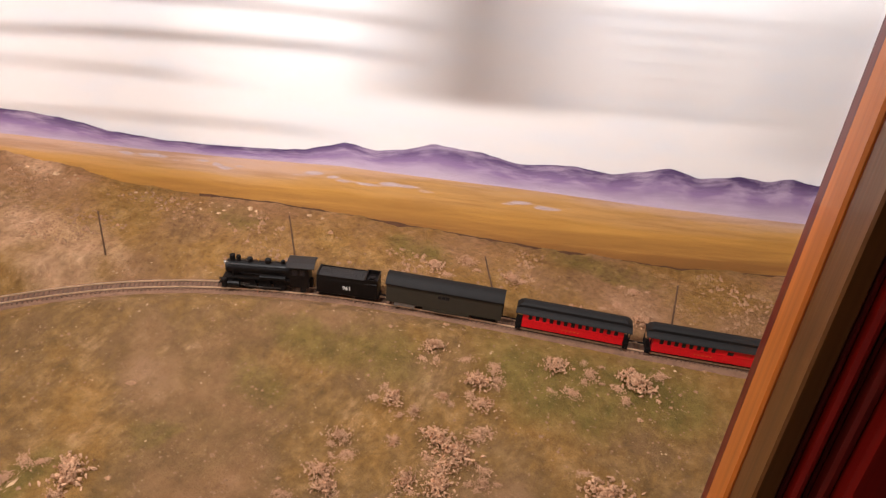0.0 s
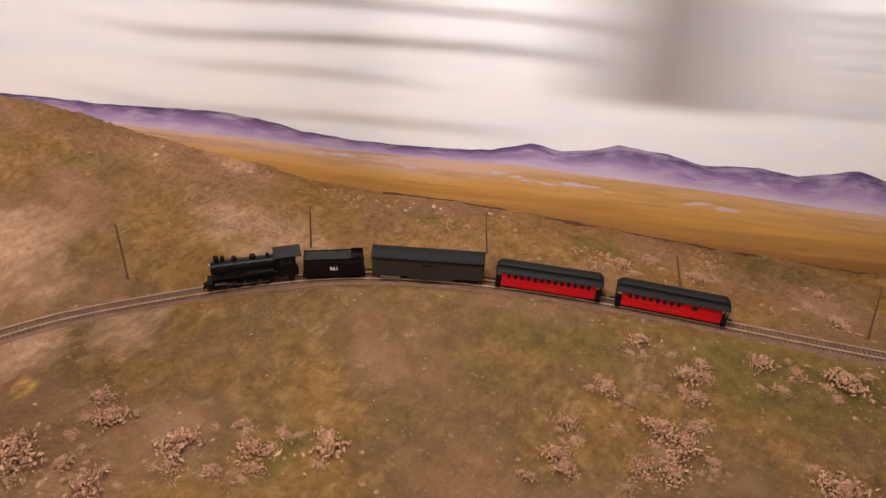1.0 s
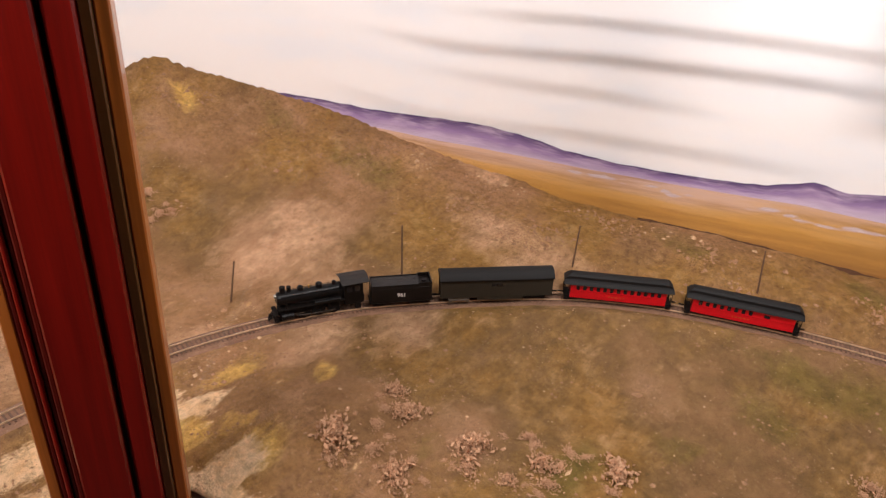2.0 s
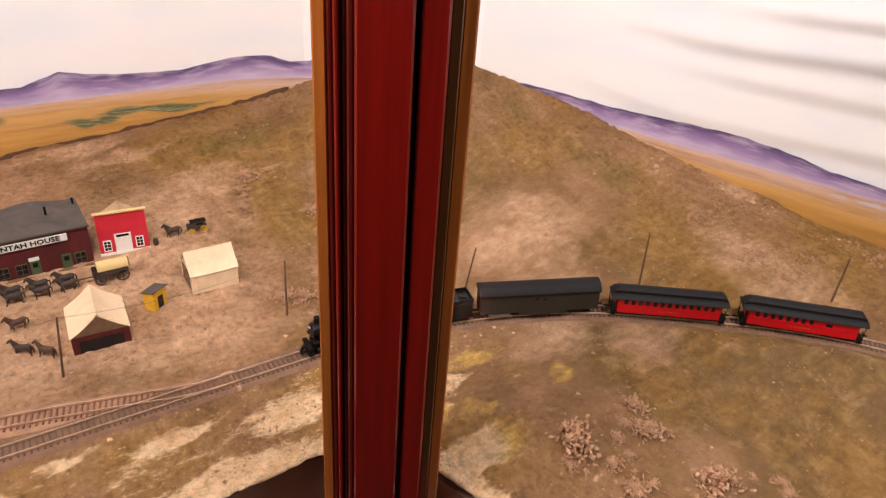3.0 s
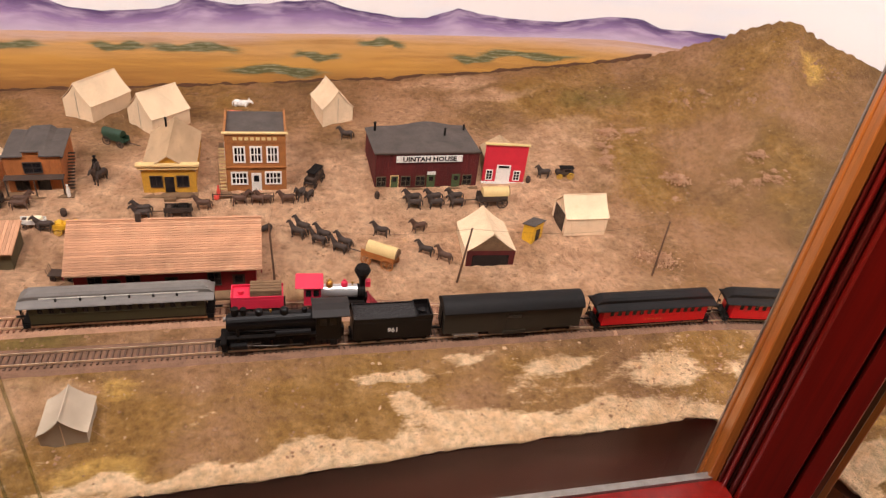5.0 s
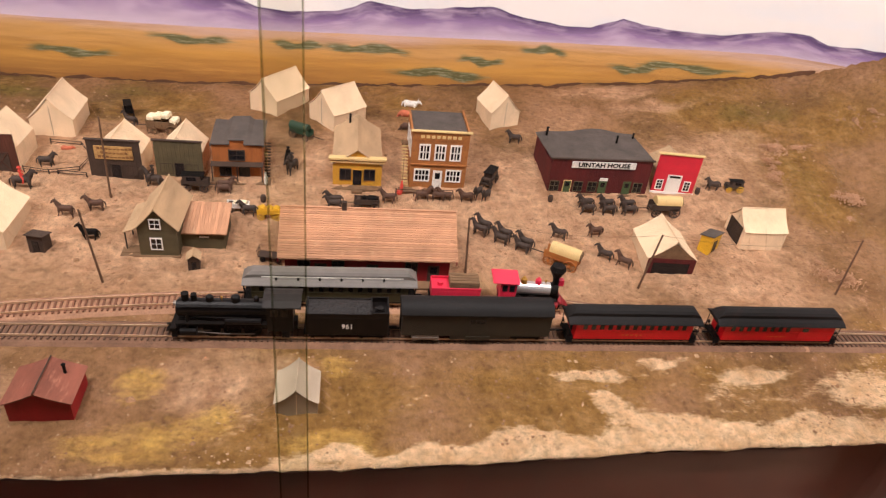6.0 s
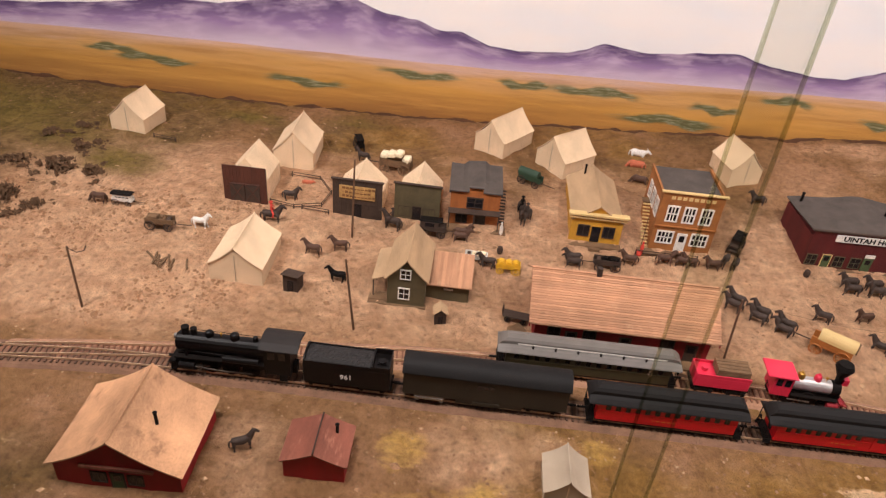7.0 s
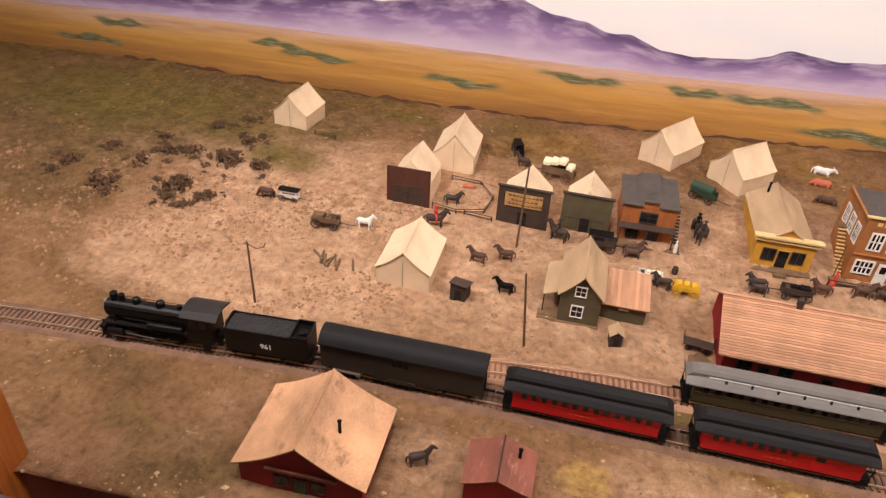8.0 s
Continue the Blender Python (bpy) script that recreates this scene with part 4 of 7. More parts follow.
def steam_locomotive():
    """Local x runs back from the pilot, z from the rail head. Its middle is the origin."""
    e = thing("steam_locomotive", pose(0, 0, 0), "black model steam locomotive with domes and cab on the main line", "locomotive")
    o = -0.070
    bm = rod((o + 0.012, 0, 0.0335), (o + 0.106, 0, 0.0335), 0.0105, seg=20)
    rod((o + 0.010, 0, 0.0335), (o + 0.013, 0, 0.0335), 0.0085, seg=20, bm=bm)
    for x in (0.036, 0.058, 0.082):
        rod((o + x, 0, 0.0335), (o + x + 0.0012, 0, 0.0335), 0.0108, seg=20, bm=bm)
    part("boiler", bm, BLACK, e)
    part("firebox", box(o + 0.082, o + 0.108, -0.0095, 0.0095, 0.012, 0.034, bevel=0.001), BLACK, e)
    part("smokestack", rod((o + 0.0195, 0, 0.042), (o + 0.0195, 0, 0.0525), 0.0036, 0.0042, 12), SOOT, e)
    part("feedwater_tank", rod((o + 0.0285, 0, 0.042), (o + 0.0285, 0, 0.0515), 0.0030, 0.0034, 12), SOOT, e)
    for x, r in ((0.045, 0.0044), (0.072, 0.0050), (0.094, 0.0030)):
        bm = rod((o + x, 0, 0.041), (o + x, 0, 0.0475), r, r * 0.95, 14)
        ball((o + x, 0, 0.0475), r, r, r * 0.7, bm, 12)
        part("dome", bm, BLACK, e)
    bm = ball((o + 0.0575, 0, 0.0475), 0.0016, 0.0016, 0.0018)
    rod((o + 0.0575, 0, 0.043), (o + 0.0575, 0, 0.047), 0.0006, bm=bm)
    part("bell", bm, BRASS, e, "small brass bell")
    cab = part("cab", box(o + 0.106, o + 0.134, -0.0142, 0.0142, 0.012, 0.0475), BLACK, e)
    roof = [(-0.0180, 0.0470), (-0.0178, 0.0482), (-0.010, 0.0520), (0.0, 0.0536), (0.010, 0.0520), (0.0178, 0.0482), (0.0180, 0.0470), (0.0, 0.0520)]
    part("cab_roof", extrude(roof, "x", o + 0.102, o + 0.143), ROOFGREYDARK, cab, "dull dark grey cab roof")
    for s in (-1, 1):
        for x in (0.110, 0.121):
            part("cab_window", box(o + x, o + x + 0.008, s * 0.0143 - 0.0003, s * 0.0143 + 0.0003, 0.033, 0.043), WINDOWDARK, cab)
        part("running_board", box(o + 0.010, o + 0.106, s * 0.0125 - 0.003, s * 0.0125 + 0.003, 0.0215, 0.0228), SOOT, e)
        part("cylinder", rod((o + 0.014, s * 0.0125, 0.0105), (o + 0.031, s * 0.0125, 0.0105), 0.0052, seg=12), BLACK, e)
        part("air_tank", rod((o + 0.062, s * 0.0135, 0.0255), (o + 0.100, s * 0.0135, 0.0255), 0.0034, seg=10), BLACK, e)
        part("side_rod", box(o + 0.044, o + 0.092, s * 0.0128 - 0.0006, s * 0.0128 + 0.0006, 0.0062, 0.0078), RODSTEEL, e, "dark steel side rod")
        part("main_rod", rod((o + 0.031, s * 0.0138, 0.0100), (o + 0.066, s * 0.0138, 0.0075), 0.0006, seg=6), RODSTEEL, e, "dark steel main rod")
        part("handrail", rod((o + 0.016, s * 0.0095, 0.041), (o + 0.104, s * 0.0095, 0.041), 0.0004, seg=5), SOOT, e)
        part("feed_pipe", rod((o + 0.034, s * 0.0112, 0.0290), (o + 0.100, s * 0.0112, 0.0275), 0.0006, seg=6), SOOT, e)
        part("sand_pipe", rod((o + 0.046, s * 0.0075, 0.0425), (o + 0.050, s * 0.0118, 0.0230), 0.0005, seg=5), SOOT, e)
        part("crosshead_guide", box(o + 0.032, o + 0.046, s * 0.0135 - 0.0006, s * 0.0135 + 0.0006, 0.0118, 0.0128), RODSTEEL, e)
        part("cab_step", box(o + 0.122, o + 0.130, s * 0.0138 - 0.0010, s * 0.0138 + 0.0010, 0.0040, 0.0120), SOOT, e)
        part("steam_pipe", rod((o + 0.022, s * 0.009, 0.034), (o + 0.022, s * 0.0125, 0.015), 0.0018, seg=8), BLACK, e)
    bm = extrude([(-0.0135, 0.002), (0.0135, 0.002), (0.011, 0.0125), (-0.011, 0.0125)], "x", o + 0.004, o + 0.010)
    for i in range(-3, 4):
        rod((o - 0.004, i * 0.0012, 0.002), (o + 0.006, i * 0.0032, 0.0115), 0.0006, seg=5, bm=bm)
    part("pilot", bm, SOOT, e)
    bm = box(o + 0.003, o + 0.009, -0.0135, 0.0135, 0.0105, 0.014)
    rod((o - 0.003, 0, 0.0095), (o + 0.006, 0, 0.0095), 0.0016, seg=6, bm=bm)
    part("pilot_beam", bm, SOOT, e)
    bm = rod((o + 0.007, 0, 0.0385), (o + 0.012, 0, 0.0385), 0.003, seg=12)
    part("headlamp", bm, CHROME, e, "unlit steel headlamp")
    part("frame_bed", box(o + 0.010, o + 0.138, -0.005, 0.005, 0.008, 0.020), SOOT, e)
    wheelset(e, o + 0.014, 0.0046, name="pilot_wheel")
    drivers = []
    for x in (0.046, 0.068, 0.090):
        for s in (-1, 1):
            bm = bmesh.new()
            rod((0, -0.0011, 0), (0, 0.0011, 0), 0.0095, seg=20, bm=bm)
            box(-0.0035, 0.0035, s * 0.0013 - 0.0004, s * 0.0013 + 0.0004, -0.0080, -0.0035, bm)
            for k in range(6):
                a = k * math.pi / 3
                rod((0, s * 0.0013, 0), (0.0075 * math.cos(a), s * 0.0013, 0.0075 * math.sin(a)), 0.0006, seg=4, bm=bm)
            w = part("driving_wheel", bm, SOOT, e)
            w.matrix_basis = pose(o + x, s * 0.0085, 0.0095)
            drivers.append(w)
    return e, drivers


def tender():
    e = thing("coal_tender", pose(0, 0, 0), "black model coal tender with white number and rounded coal load", "tender")
    part("tank", box(-0.046, 0.046, -0.0150, 0.0150, 0.008, 0.034, bevel=0.0012), BLACK, e)
    for s in (-1, 1):
        part("side_coping", box(-0.044, 0.028, s * 0.0142 - 0.0007, s * 0.0142 + 0.0007, 0.033, 0.0385), BLACK, e)
        n = letters("road_number", "961", 0.0088, WHITE, e, pose(0.0, s * 0.01515, 0.021, 90, 0, 0 if s < 0 else 180), 0.0002, 0.00015)
        tagged(n, "white painted number 961")
    part("front_coping", extrude([(-0.0146, 0.033), (0.0146, 0.033), (0.0146, 0.0395), (0.010, 0.042), (-0.010, 0.042), (-0.0146, 0.0395)], "x", -0.0455, -0.0438), BLACK, e)
    part("rear_bulkhead", box(0.026, 0.0275, -0.0146, 0.0146, 0.033, 0.040), BLACK, e)
    grid = [[(x, y, 0.0365 + 0.003 * math.cos(y / 0.0145 * 1.4) + 0.0012 * noise.noise((x * 500, y * 500, 0))) for x in np.linspace(-0.0436, 0.026, 34)] for y in np.linspace(-0.0136, 0.0136, 14)]
    part("coal_load", sheet(grid), COAL, e, "grey-black crushed coal load")
    bm = rod((0.036, 0, 0.033), (0.036, 0, 0.0372), 0.0042, seg=12)
    box(0.031, 0.041, -0.004, 0.004, 0.033, 0.0352, bm)
    part("water_hatch", bm, BLACK, e)
    part("rear_deck_rail", box(0.0445, 0.0458, -0.0145, 0.0145, 0.0335, 0.0405), BLACK, e)
    for s in (-1, 1):
        part("deck_side_rail", box(0.0275, 0.0458, s * 0.0144 - 0.0006, s * 0.0144 + 0.0006, 0.0335, 0.0405), BLACK, e)
    part("underframe", box(-0.048, 0.048, -0.011, 0.011, 0.006, 0.009), SOOT, e)
    bogie(e, -0.027)
    bogie(e, 0.027)
    rod_bm = rod((0.045, 0, 0.009), (0.056, 0, 0.009), 0.0014, seg=6)
    part("coupler", rod_bm, SOOT, e)
    return e


def baggage_car():
    e = thing("baggage_car", pose(0, 0, 0), "dark olive-grey model baggage car with rounded dark roof and sliding doors", "railway car")
    L = 0.086
    part("body", box(-L, L, -0.0148, 0.0148, 0.0092, 0.0395), OLIVE, e)
    arch = [(-0.0170, 0.0390)] + [(0.0170 * u, 0.0404 + 0.0104 * (1 - abs(u) ** 2.4)) for u in np.linspace(-1, 1, 21)] + [(0.0170, 0.0390)]
    part("roof", extrude(arch, "x", -L - 0.0016, L + 0.0016), ROOFDARK, e, "smooth dark grey arched roof")
    for k in range(9):
        x = -L + 0.004 + k * (2 * L - 0.008) / 8
        seam = [(0.0172 * u, 0.0405 + 0.0105 * (1 - abs(u) ** 2.4)) for u in np.linspace(-1, 1, 15)]
        part("roof_seam", extrude(seam + [(q[0], q[1] - 0.0006) for q in seam[::-1]], "x", x - 0.0003, x + 0.0003), ROOFDARK, e)
    for s in (-1, 1):
        d = part("sliding_door", box(-0.010, 0.012, s * 0.0150 - 0.0004, s * 0.0150 + 0.0004, 0.0100, 0.0370), OLIVE, e)
        for i in range(3):
            part("door_window", box(-0.0085 + i * 0.0060, -0.0035 + i * 0.0060, s * 0.0154 - 0.0003, s * 0.0154 + 0.0003, 0.0285, 0.0335), WINDOWDARK, d)
        part("roof_gutter", box(-L, L, s * 0.0158 - 0.0005, s * 0.0158 + 0.0005, 0.0381, 0.0388), SOOT, e)
        part("door_step", box(-0.012, 0.016, s * 0.0140 - 0.002, s * 0.0140 + 0.002, 0.0045, 0.0092), OLIVE, e)
        part("side_sill", box(-0.030, 0.040, s * 0.0135 - 0.0008, s * 0.0135 + 0.0008, 0.0040, 0.0092), OLIVE, e)
    part("underframe", box(-L, L, -0.009, 0.009, 0.0075, 0.0094), SOOT, e)
    for x in (-0.086, 0.086):
        part("end_post", box(x - 0.0014, x + 0.0014, -0.004, 0.004, 0.010, 0.038), SOOT, e)
        q = 1 if x > 0 else -1
        part("coupler", rod((x, 0, 0.0075), (x + q * 0.012, 0, 0.0075), 0.0014, seg=6), SOOT, e)
    tagged(bogie(e, -0.058, base=0.026, frame_mat=CHROME, out=0.0028), "bright unpainted metal bogie")
    bogie(e, 0.060, base=0.026)
    return e


def clerestory(L, eave, top, half=0.0172):
    """A railway coach roof with a raised middle, rounded down at both ends."""
    bm = bmesh.new()
    sec = [(-half, eave), (-half + 0.0008, eave + 0.0012), (-0.0125, eave + 0.0046), (-0.0088, eave + 0.0062), (-0.0086, top - 0.0042), (-0.0060, top - 0.0014), (0, top),
           (0.0060, top - 0.0014), (0.0086, top - 0.0042), (0.0088, eave + 0.0062), (0.0125, eave + 0.0046), (half - 0.0008, eave + 0.0012), (half, eave)]
    rings = []
    for u in (-1, -0.985, -0.95, -0.90, -0.86, 0.86, 0.90, 0.95, 0.985, 1):
        k = 1.0 if abs(u) <= 0.86 else max(0.0, 1 - ((abs(u) - 0.86) / 0.14) ** 1.6)
        rings.append([bm.verts.new((u * L, y, min(z, eave + 0.0058 + (top - eave - 0.0058) * k) - (0.0016 * (1 - k) if z > eave + 0.002 else 0))) for y, z in sec])
    for a, b in zip(rings, rings[1:]):
        for i in range(len(a) - 1):
            bm.faces.new((a[i], a[i + 1], b[i + 1], b[i]))
        bm.faces.new((a[0], b[0], b[-1], a[-1]))
    bm.faces.new(rings[0])
    bm.faces.new(rings[-1])
    bmesh.ops.recalc_face_normals(bm, faces=bm.faces[:])
    return bm


def coach(combine, side, roof_mat, label, name="passenger_coach", L=0.0815, panes=13, stripe=True):
    """An open-platform coach. combine: half of its side has no windows but a baggage door."""
    e = thing(name, pose(0, 0, 0), label, "railway car")
    inner = L - 0.0095
    part("body", box(-inner, inner, -0.0142, 0.0142, 0.0060, 0.0300), side, e)
    part("roof", clerestory(L + 0.001, 0.0295, 0.0440), roof_mat, e, "dark clerestory roof" if roof_mat is ROOFDARK else "grey clerestory roof")
    for s in (-1, 1):
        for i in range(panes):
            x = -inner + 0.006 + (i + 0.5) * (2 * inner - 0.012) / panes
            if combine and i >= 8:
                continue
            part("window", box(x - 0.0026, x + 0.0026, s * 0.0143 - 0.0004, s * 0.0143 + 0.0004, 0.0205, 0.0275, bevel=0.0003), WINDOWDARK, e)
        if combine:
            d = part("baggage_door", box(0.026, 0.040, s * 0.0144 - 0.0004, s * 0.0144 + 0.0004, 0.0075, 0.0285), side, e)
            part("door_window", box(0.029, 0.037, s * 0.0149 - 0.0003, s * 0.0149 + 0.0003, 0.021, 0.026), WINDOWDARK, d)
        part("belt_rail", box(-inner, inner, s * 0.0145 - 0.0004, s * 0.0145 + 0.0004, 0.0188, 0.0196), side, e)
        part("letter_board", box(-inner, inner, s * 0.0145 - 0.0004, s * 0.0145 + 0.0004, 0.0282, 0.0294), side, e)
        if stripe:
            for x, w in ((-0.013, 0.002), (-0.008, 0.003), (-0.002, 0.0035), (0.004, 0.003), (0.009, 0.002)):
                part("name_bar", box(x - w / 2, x + w / 2, s * 0.0144 - 0.0002, s * 0.0144 + 0.0002, 0.0118, 0.0132), GOLDTEXT, e, "plain gold bar of lettering")
        part("truss_rod", rod((-0.045, s * 0.008, 0.0035), (0.045, s * 0.008, 0.0035), 0.0005, seg=5), SOOT, e)
        part("side_sill", box(-inner, inner, s * 0.0138 - 0.0006, s * 0.0138 + 0.0006, 0.0045, 0.0062), SOOT, e)
    for q in (-1, 1):
        x = q * (L - 0.0045)
        part("end_platform", box(min(x - 0.0045, x + 0.0045), max(x - 0.0045, x + 0.0045), -0.0125, 0.0125, 0.0065, 0.0080), SOOT, e)
        for s in (-1, 1):
            bm = bmesh.new()
            for k in range(3):
                box(x - 0.0038, x + 0.0038, s * (0.0128 + 0.0006 * k) - 0.0012, s * (0.0128 + 0.0006 * k) + 0.0012, 0.0055 - 0.0019 * k, 0.0061 - 0.0019 * k, bm)
            part("step", bm, SOOT, e)
            bm = rod((x + q * 0.0035, s * 0.012, 0.008), (x + q * 0.0035, s * 0.012, 0.0295), 0.0005, seg=5)
            rod((x + q * 0.0035, s * 0.004, 0.0165), (x + q * 0.0035, s * 0.012, 0.0165), 0.0005, seg=5, bm=bm)
            for k in (0.005, 0.008, 0.0105):
                rod((x + q * 0.0035, s * k, 0.008), (x + q * 0.0035, s * k, 0.0165), 0.0003, seg=4, bm=bm)
            part("platform_railing", bm, SOOT, e)
        part("end_door", box(q * inner - 0.0004, q * inner + 0.0004, -0.0035, 0.0035, 0.0085, 0.0265), WINDOWDARK, e)
        part("brake_wheel", rod((x + q * 0.0045, 0.006, 0.0190), (x + q * 0.0052, 0.006, 0.0190), 0.0024, seg=10), SOOT, e)
        part("coupler", rod((x, 0, 0.0070), (x + q * 0.013, 0, 0.0070), 0.0014, seg=6), SOOT, e)
    part("underframe", box(-inner, inner, -0.0085, 0.0085, 0.0042, 0.0062), SOOT, e)
    bogie(e, -0.052, base=0.021)
    bogie(e, 0.052, base=0.021)
    return e


loco, drivers = steam_locomotive()
coal_tender = tender()
bag = baggage_car()
coach_a = coach(False, COACHRED, ROOFDARK, "red model passenger coach with small windows and black roof")
coach_b = coach(True, COACHRED, ROOFDARK, "red model combine coach with half its side windowless and black roof", "combine_coach")

HEAD = [(0.00, 1.4869), (0.50, 1.6544), (1.00, 1.8157), (1.50, 1.9719), (2.00, 2.1239), (2.50, 2.2727), (3.00, 2.4188), (3.50, 2.5630), (4.00, 2.7057), (4.50, 2.8474), (5.00, 2.9884), (5.50, 3.1289), (6.00, 3.2689), (6.50, 3.4085), (7.00, 3.5475), (7.50, 3.6857), (8.00, 3.8228)]


def on_track(line, ss, s):
    return np.array([np.interp(s, ss, line[:, j]) for j in range(3)])


def ride(line, ss, mid, wheelbase):
    """The pose of a car whose middle is mid metres along the line; local x points back."""
    a, b = on_track(line, ss, mid + wheelbase / 2), on_track(line, ss, mid - wheelbase / 2)
    c, d = (a + b) / 2, b - a
    yaw = math.degrees(math.atan2(d[1], d[0]))
    pitch = -math.degrees(math.atan2(d[2], math.hypot(d[0], d[1])))
    return pose(c[0], c[1], c[2], 0, pitch, yaw)

# ---- the town: parts shared by the buildings ----
# Local x runs along the front, y goes back from it, z up.


def window(parent, x, z, w, h, y=0.0, frame_mat=None, cols=2, rows=2, trim=0.0012, bar=0.0003):
    bm = bmesh.new()
    for a, b, c, d in ((x - trim, x + w + trim, z - trim, z), (x - trim, x + w + trim, z + h, z + h + trim), (x - trim, x, z, z + h), (x + w, x + w + trim, z, z + h)):
        box(a, b, y - 0.0012, y + 0.0004, c, d, bm)
    for i in range(1, cols):
        box(x + w * i / cols - bar, x + w * i / cols + bar, y - 0.0009, y, z, z + h, bm)
    for j in range(1, rows):
        box(x, x + w, y - 0.0009, y, z + h * j / rows - bar, z + h * j / rows + bar, bm)
    f = part("window", bm, frame_mat or WHITE, parent)
    part("pane", box(x, x + w, y - 0.0005, y + 0.0002, z, z + h), WINDOWDARK, f)
    return f


def door(parent, x, w, h, mat_, y=0.0, z=0.001, frame_mat=None):
    d = part("door", box(x, x + w, y - 0.0008, y + 0.0003, z, z + h), mat_, parent)
    bm = bmesh.new()
    for a, b, c, e in ((x - 0.001, x, z, z + h), (x + w, x + w + 0.001, z, z + h), (x - 0.001, x + w + 0.001, z + h, z + h + 0.001)):
        box(a, b, y - 0.0011, y, c, e, bm)
    part("door_frame", bm, frame_mat or mat_, d)
    part("door_panel", box(x + w * 0.2, x + w * 0.8, y - 0.0011, y - 0.0007, z + h * 0.55, z + h * 0.9), WINDOWDARK, d)
    return d


def stovepipe(parent, x, y, z, h, mat_=None, r=0.0016):
    bm = rod((x, y, z - 0.004), (x, y, z + h), r, seg=8)
    rod((x, y, z + h), (x, y, z + h + 0.0015), r * 1.5, r * 0.6, 8, bm)
    return part("stovepipe", bm, mat_ or SOOT, parent, "black stovepipe")


def boards(parent, x0, x1, z0, z1, y, mat_, step=0.004, name="board"):
    """Vertical planks on a wall face, each its own piece."""
    n = max(1, int((x1 - x0) / step))
    for i in range(n):
        a = x0 + (x1 - x0) * i / n
        part(name, box(a + 0.0001, a + (x1 - x0) / n - 0.0001, y - 0.0006 - 0.0002 * random.random(), y + 0.0002, z0, z1), mat_, parent)


def gable_body(w, d, h, ridge, sag=0.0):
    """Walls with two gables; the ridge runs back along y. sag: how far the roof over it hangs."""
    drop = 0.0004 + 0.4 * sag + (0.0006 if sag else 0)
    arch = []
    for u in np.linspace(-1, 1, 13 if sag else 3):
        arch.append((w / 2 - u * w / 2, h + (ridge - h) * (1 - abs(u)) - sag * math.sin(math.pi * abs(u)) - drop))
    return extrude([(0, -0.003), (w, -0.003)] + arch, "y", 0.0, d)


def gable_roof(parent, w, d, h, ridge, mat_, over=0.003, sag=0.0, thick=0.0012, name="roof", y0=None):
    """Two roof slopes with thickness and a slight sag; the ridge runs back along y."""
    for s in (0, 1):
        grid = []
        for u in np.linspace(0, 1, 7):
            row = []
            for v in np.linspace(0, 1, 9):
                half = w / 2 + over
                x = w / 2 + (half * u if s else -half * u)
                z = ridge + (h - ridge) * (half * u) / (w / 2) - sag * math.sin(math.pi * u) - 0.4 * sag * math.sin(math.pi * v)
                row.append((x, -over + (d + 2 * over) * v, z + 0.0008))
            grid.append(row)
        bm = sheet(grid, thick)
        part(name, bm, mat_, parent)
    bm = rod((w / 2, -over, ridge + 0.001), (w / 2, d + over, ridge + 0.001), 0.0009, seg=6)
    part("ridge_cap", bm, mat_, parent)


def face_east(x, y, turn=0.0):
    return pose(x, y, land(x, y) - 0.0012, 0, 0, 90 + turn)


def tent(x, y, turn, w, d, wall, ridge, mat_, label, front=None, group="canvas tents"):
    t = thing("tent", face_east(x, y, turn), label, "tent", group)
    part("canvas_wall", gable_body(w, d, wall, ridge, 0.0022), mat_, t)
    gable_roof(t, w, d, wall, ridge, mat_, 0.0016, 0.0022, 0.0007, "canvas_slope")
    bm = box(w / 2 - 0.0004, w / 2 + 0.0004, -0.0006, 0.0002, 0.0, ridge * 0.8)
    part("flap_seam", bm, CANVAS_GREY if mat_ is CANVAS else CANVAS, t)
    for s in (-1, 1):
        bm = bmesh.new()
        for k in (0.1, 0.5, 0.9):
            rod((w / 2 + s * (w / 2 + 0.0012), d * k, wall - 0.001), (w / 2 + s * (w / 2 + 0.014), d * k, 0.0005), 0.00022, seg=4, bm=bm)
        part("guy_rope", bm, DRYBUSH, t, "thin tan guy ropes")
    if front == "dark":
        part("plank_front", box(0.0, w, -0.0016, -0.0002, -0.003, wall), MAROON, t, "dark red plank front")
        # brown triangle over the canvas: the gable's shade put into colour
        part("gable_board", extrude([(0.001, wall + 0.0002), (w - 0.001, wall + 0.0002), (w / 2, ridge - 0.003)], "y", -0.0014, -0.0003), OLDWOOD, t, "brown panel for the tent's shaded gable")
        # the front stays closed; a dark panel stands for the shade inside
        part("dark_opening", box(w * 0.12, w * 0.88, -0.0021, -0.0014, 0.0, wall * 0.72), WINDOWDARK, t, "dark panel for the shade inside the tent front")
    if front == "open":
        # dark panel on the closed end, coloured like the shade within
        part("open_end", box(w * 0.15, w * 0.85, -0.0008, -0.0002, 0.0, wall * 1.05), WINDOWDARK, t, "dark panel for the shade inside the tent end")
    return t


# ---- main street buildings ----


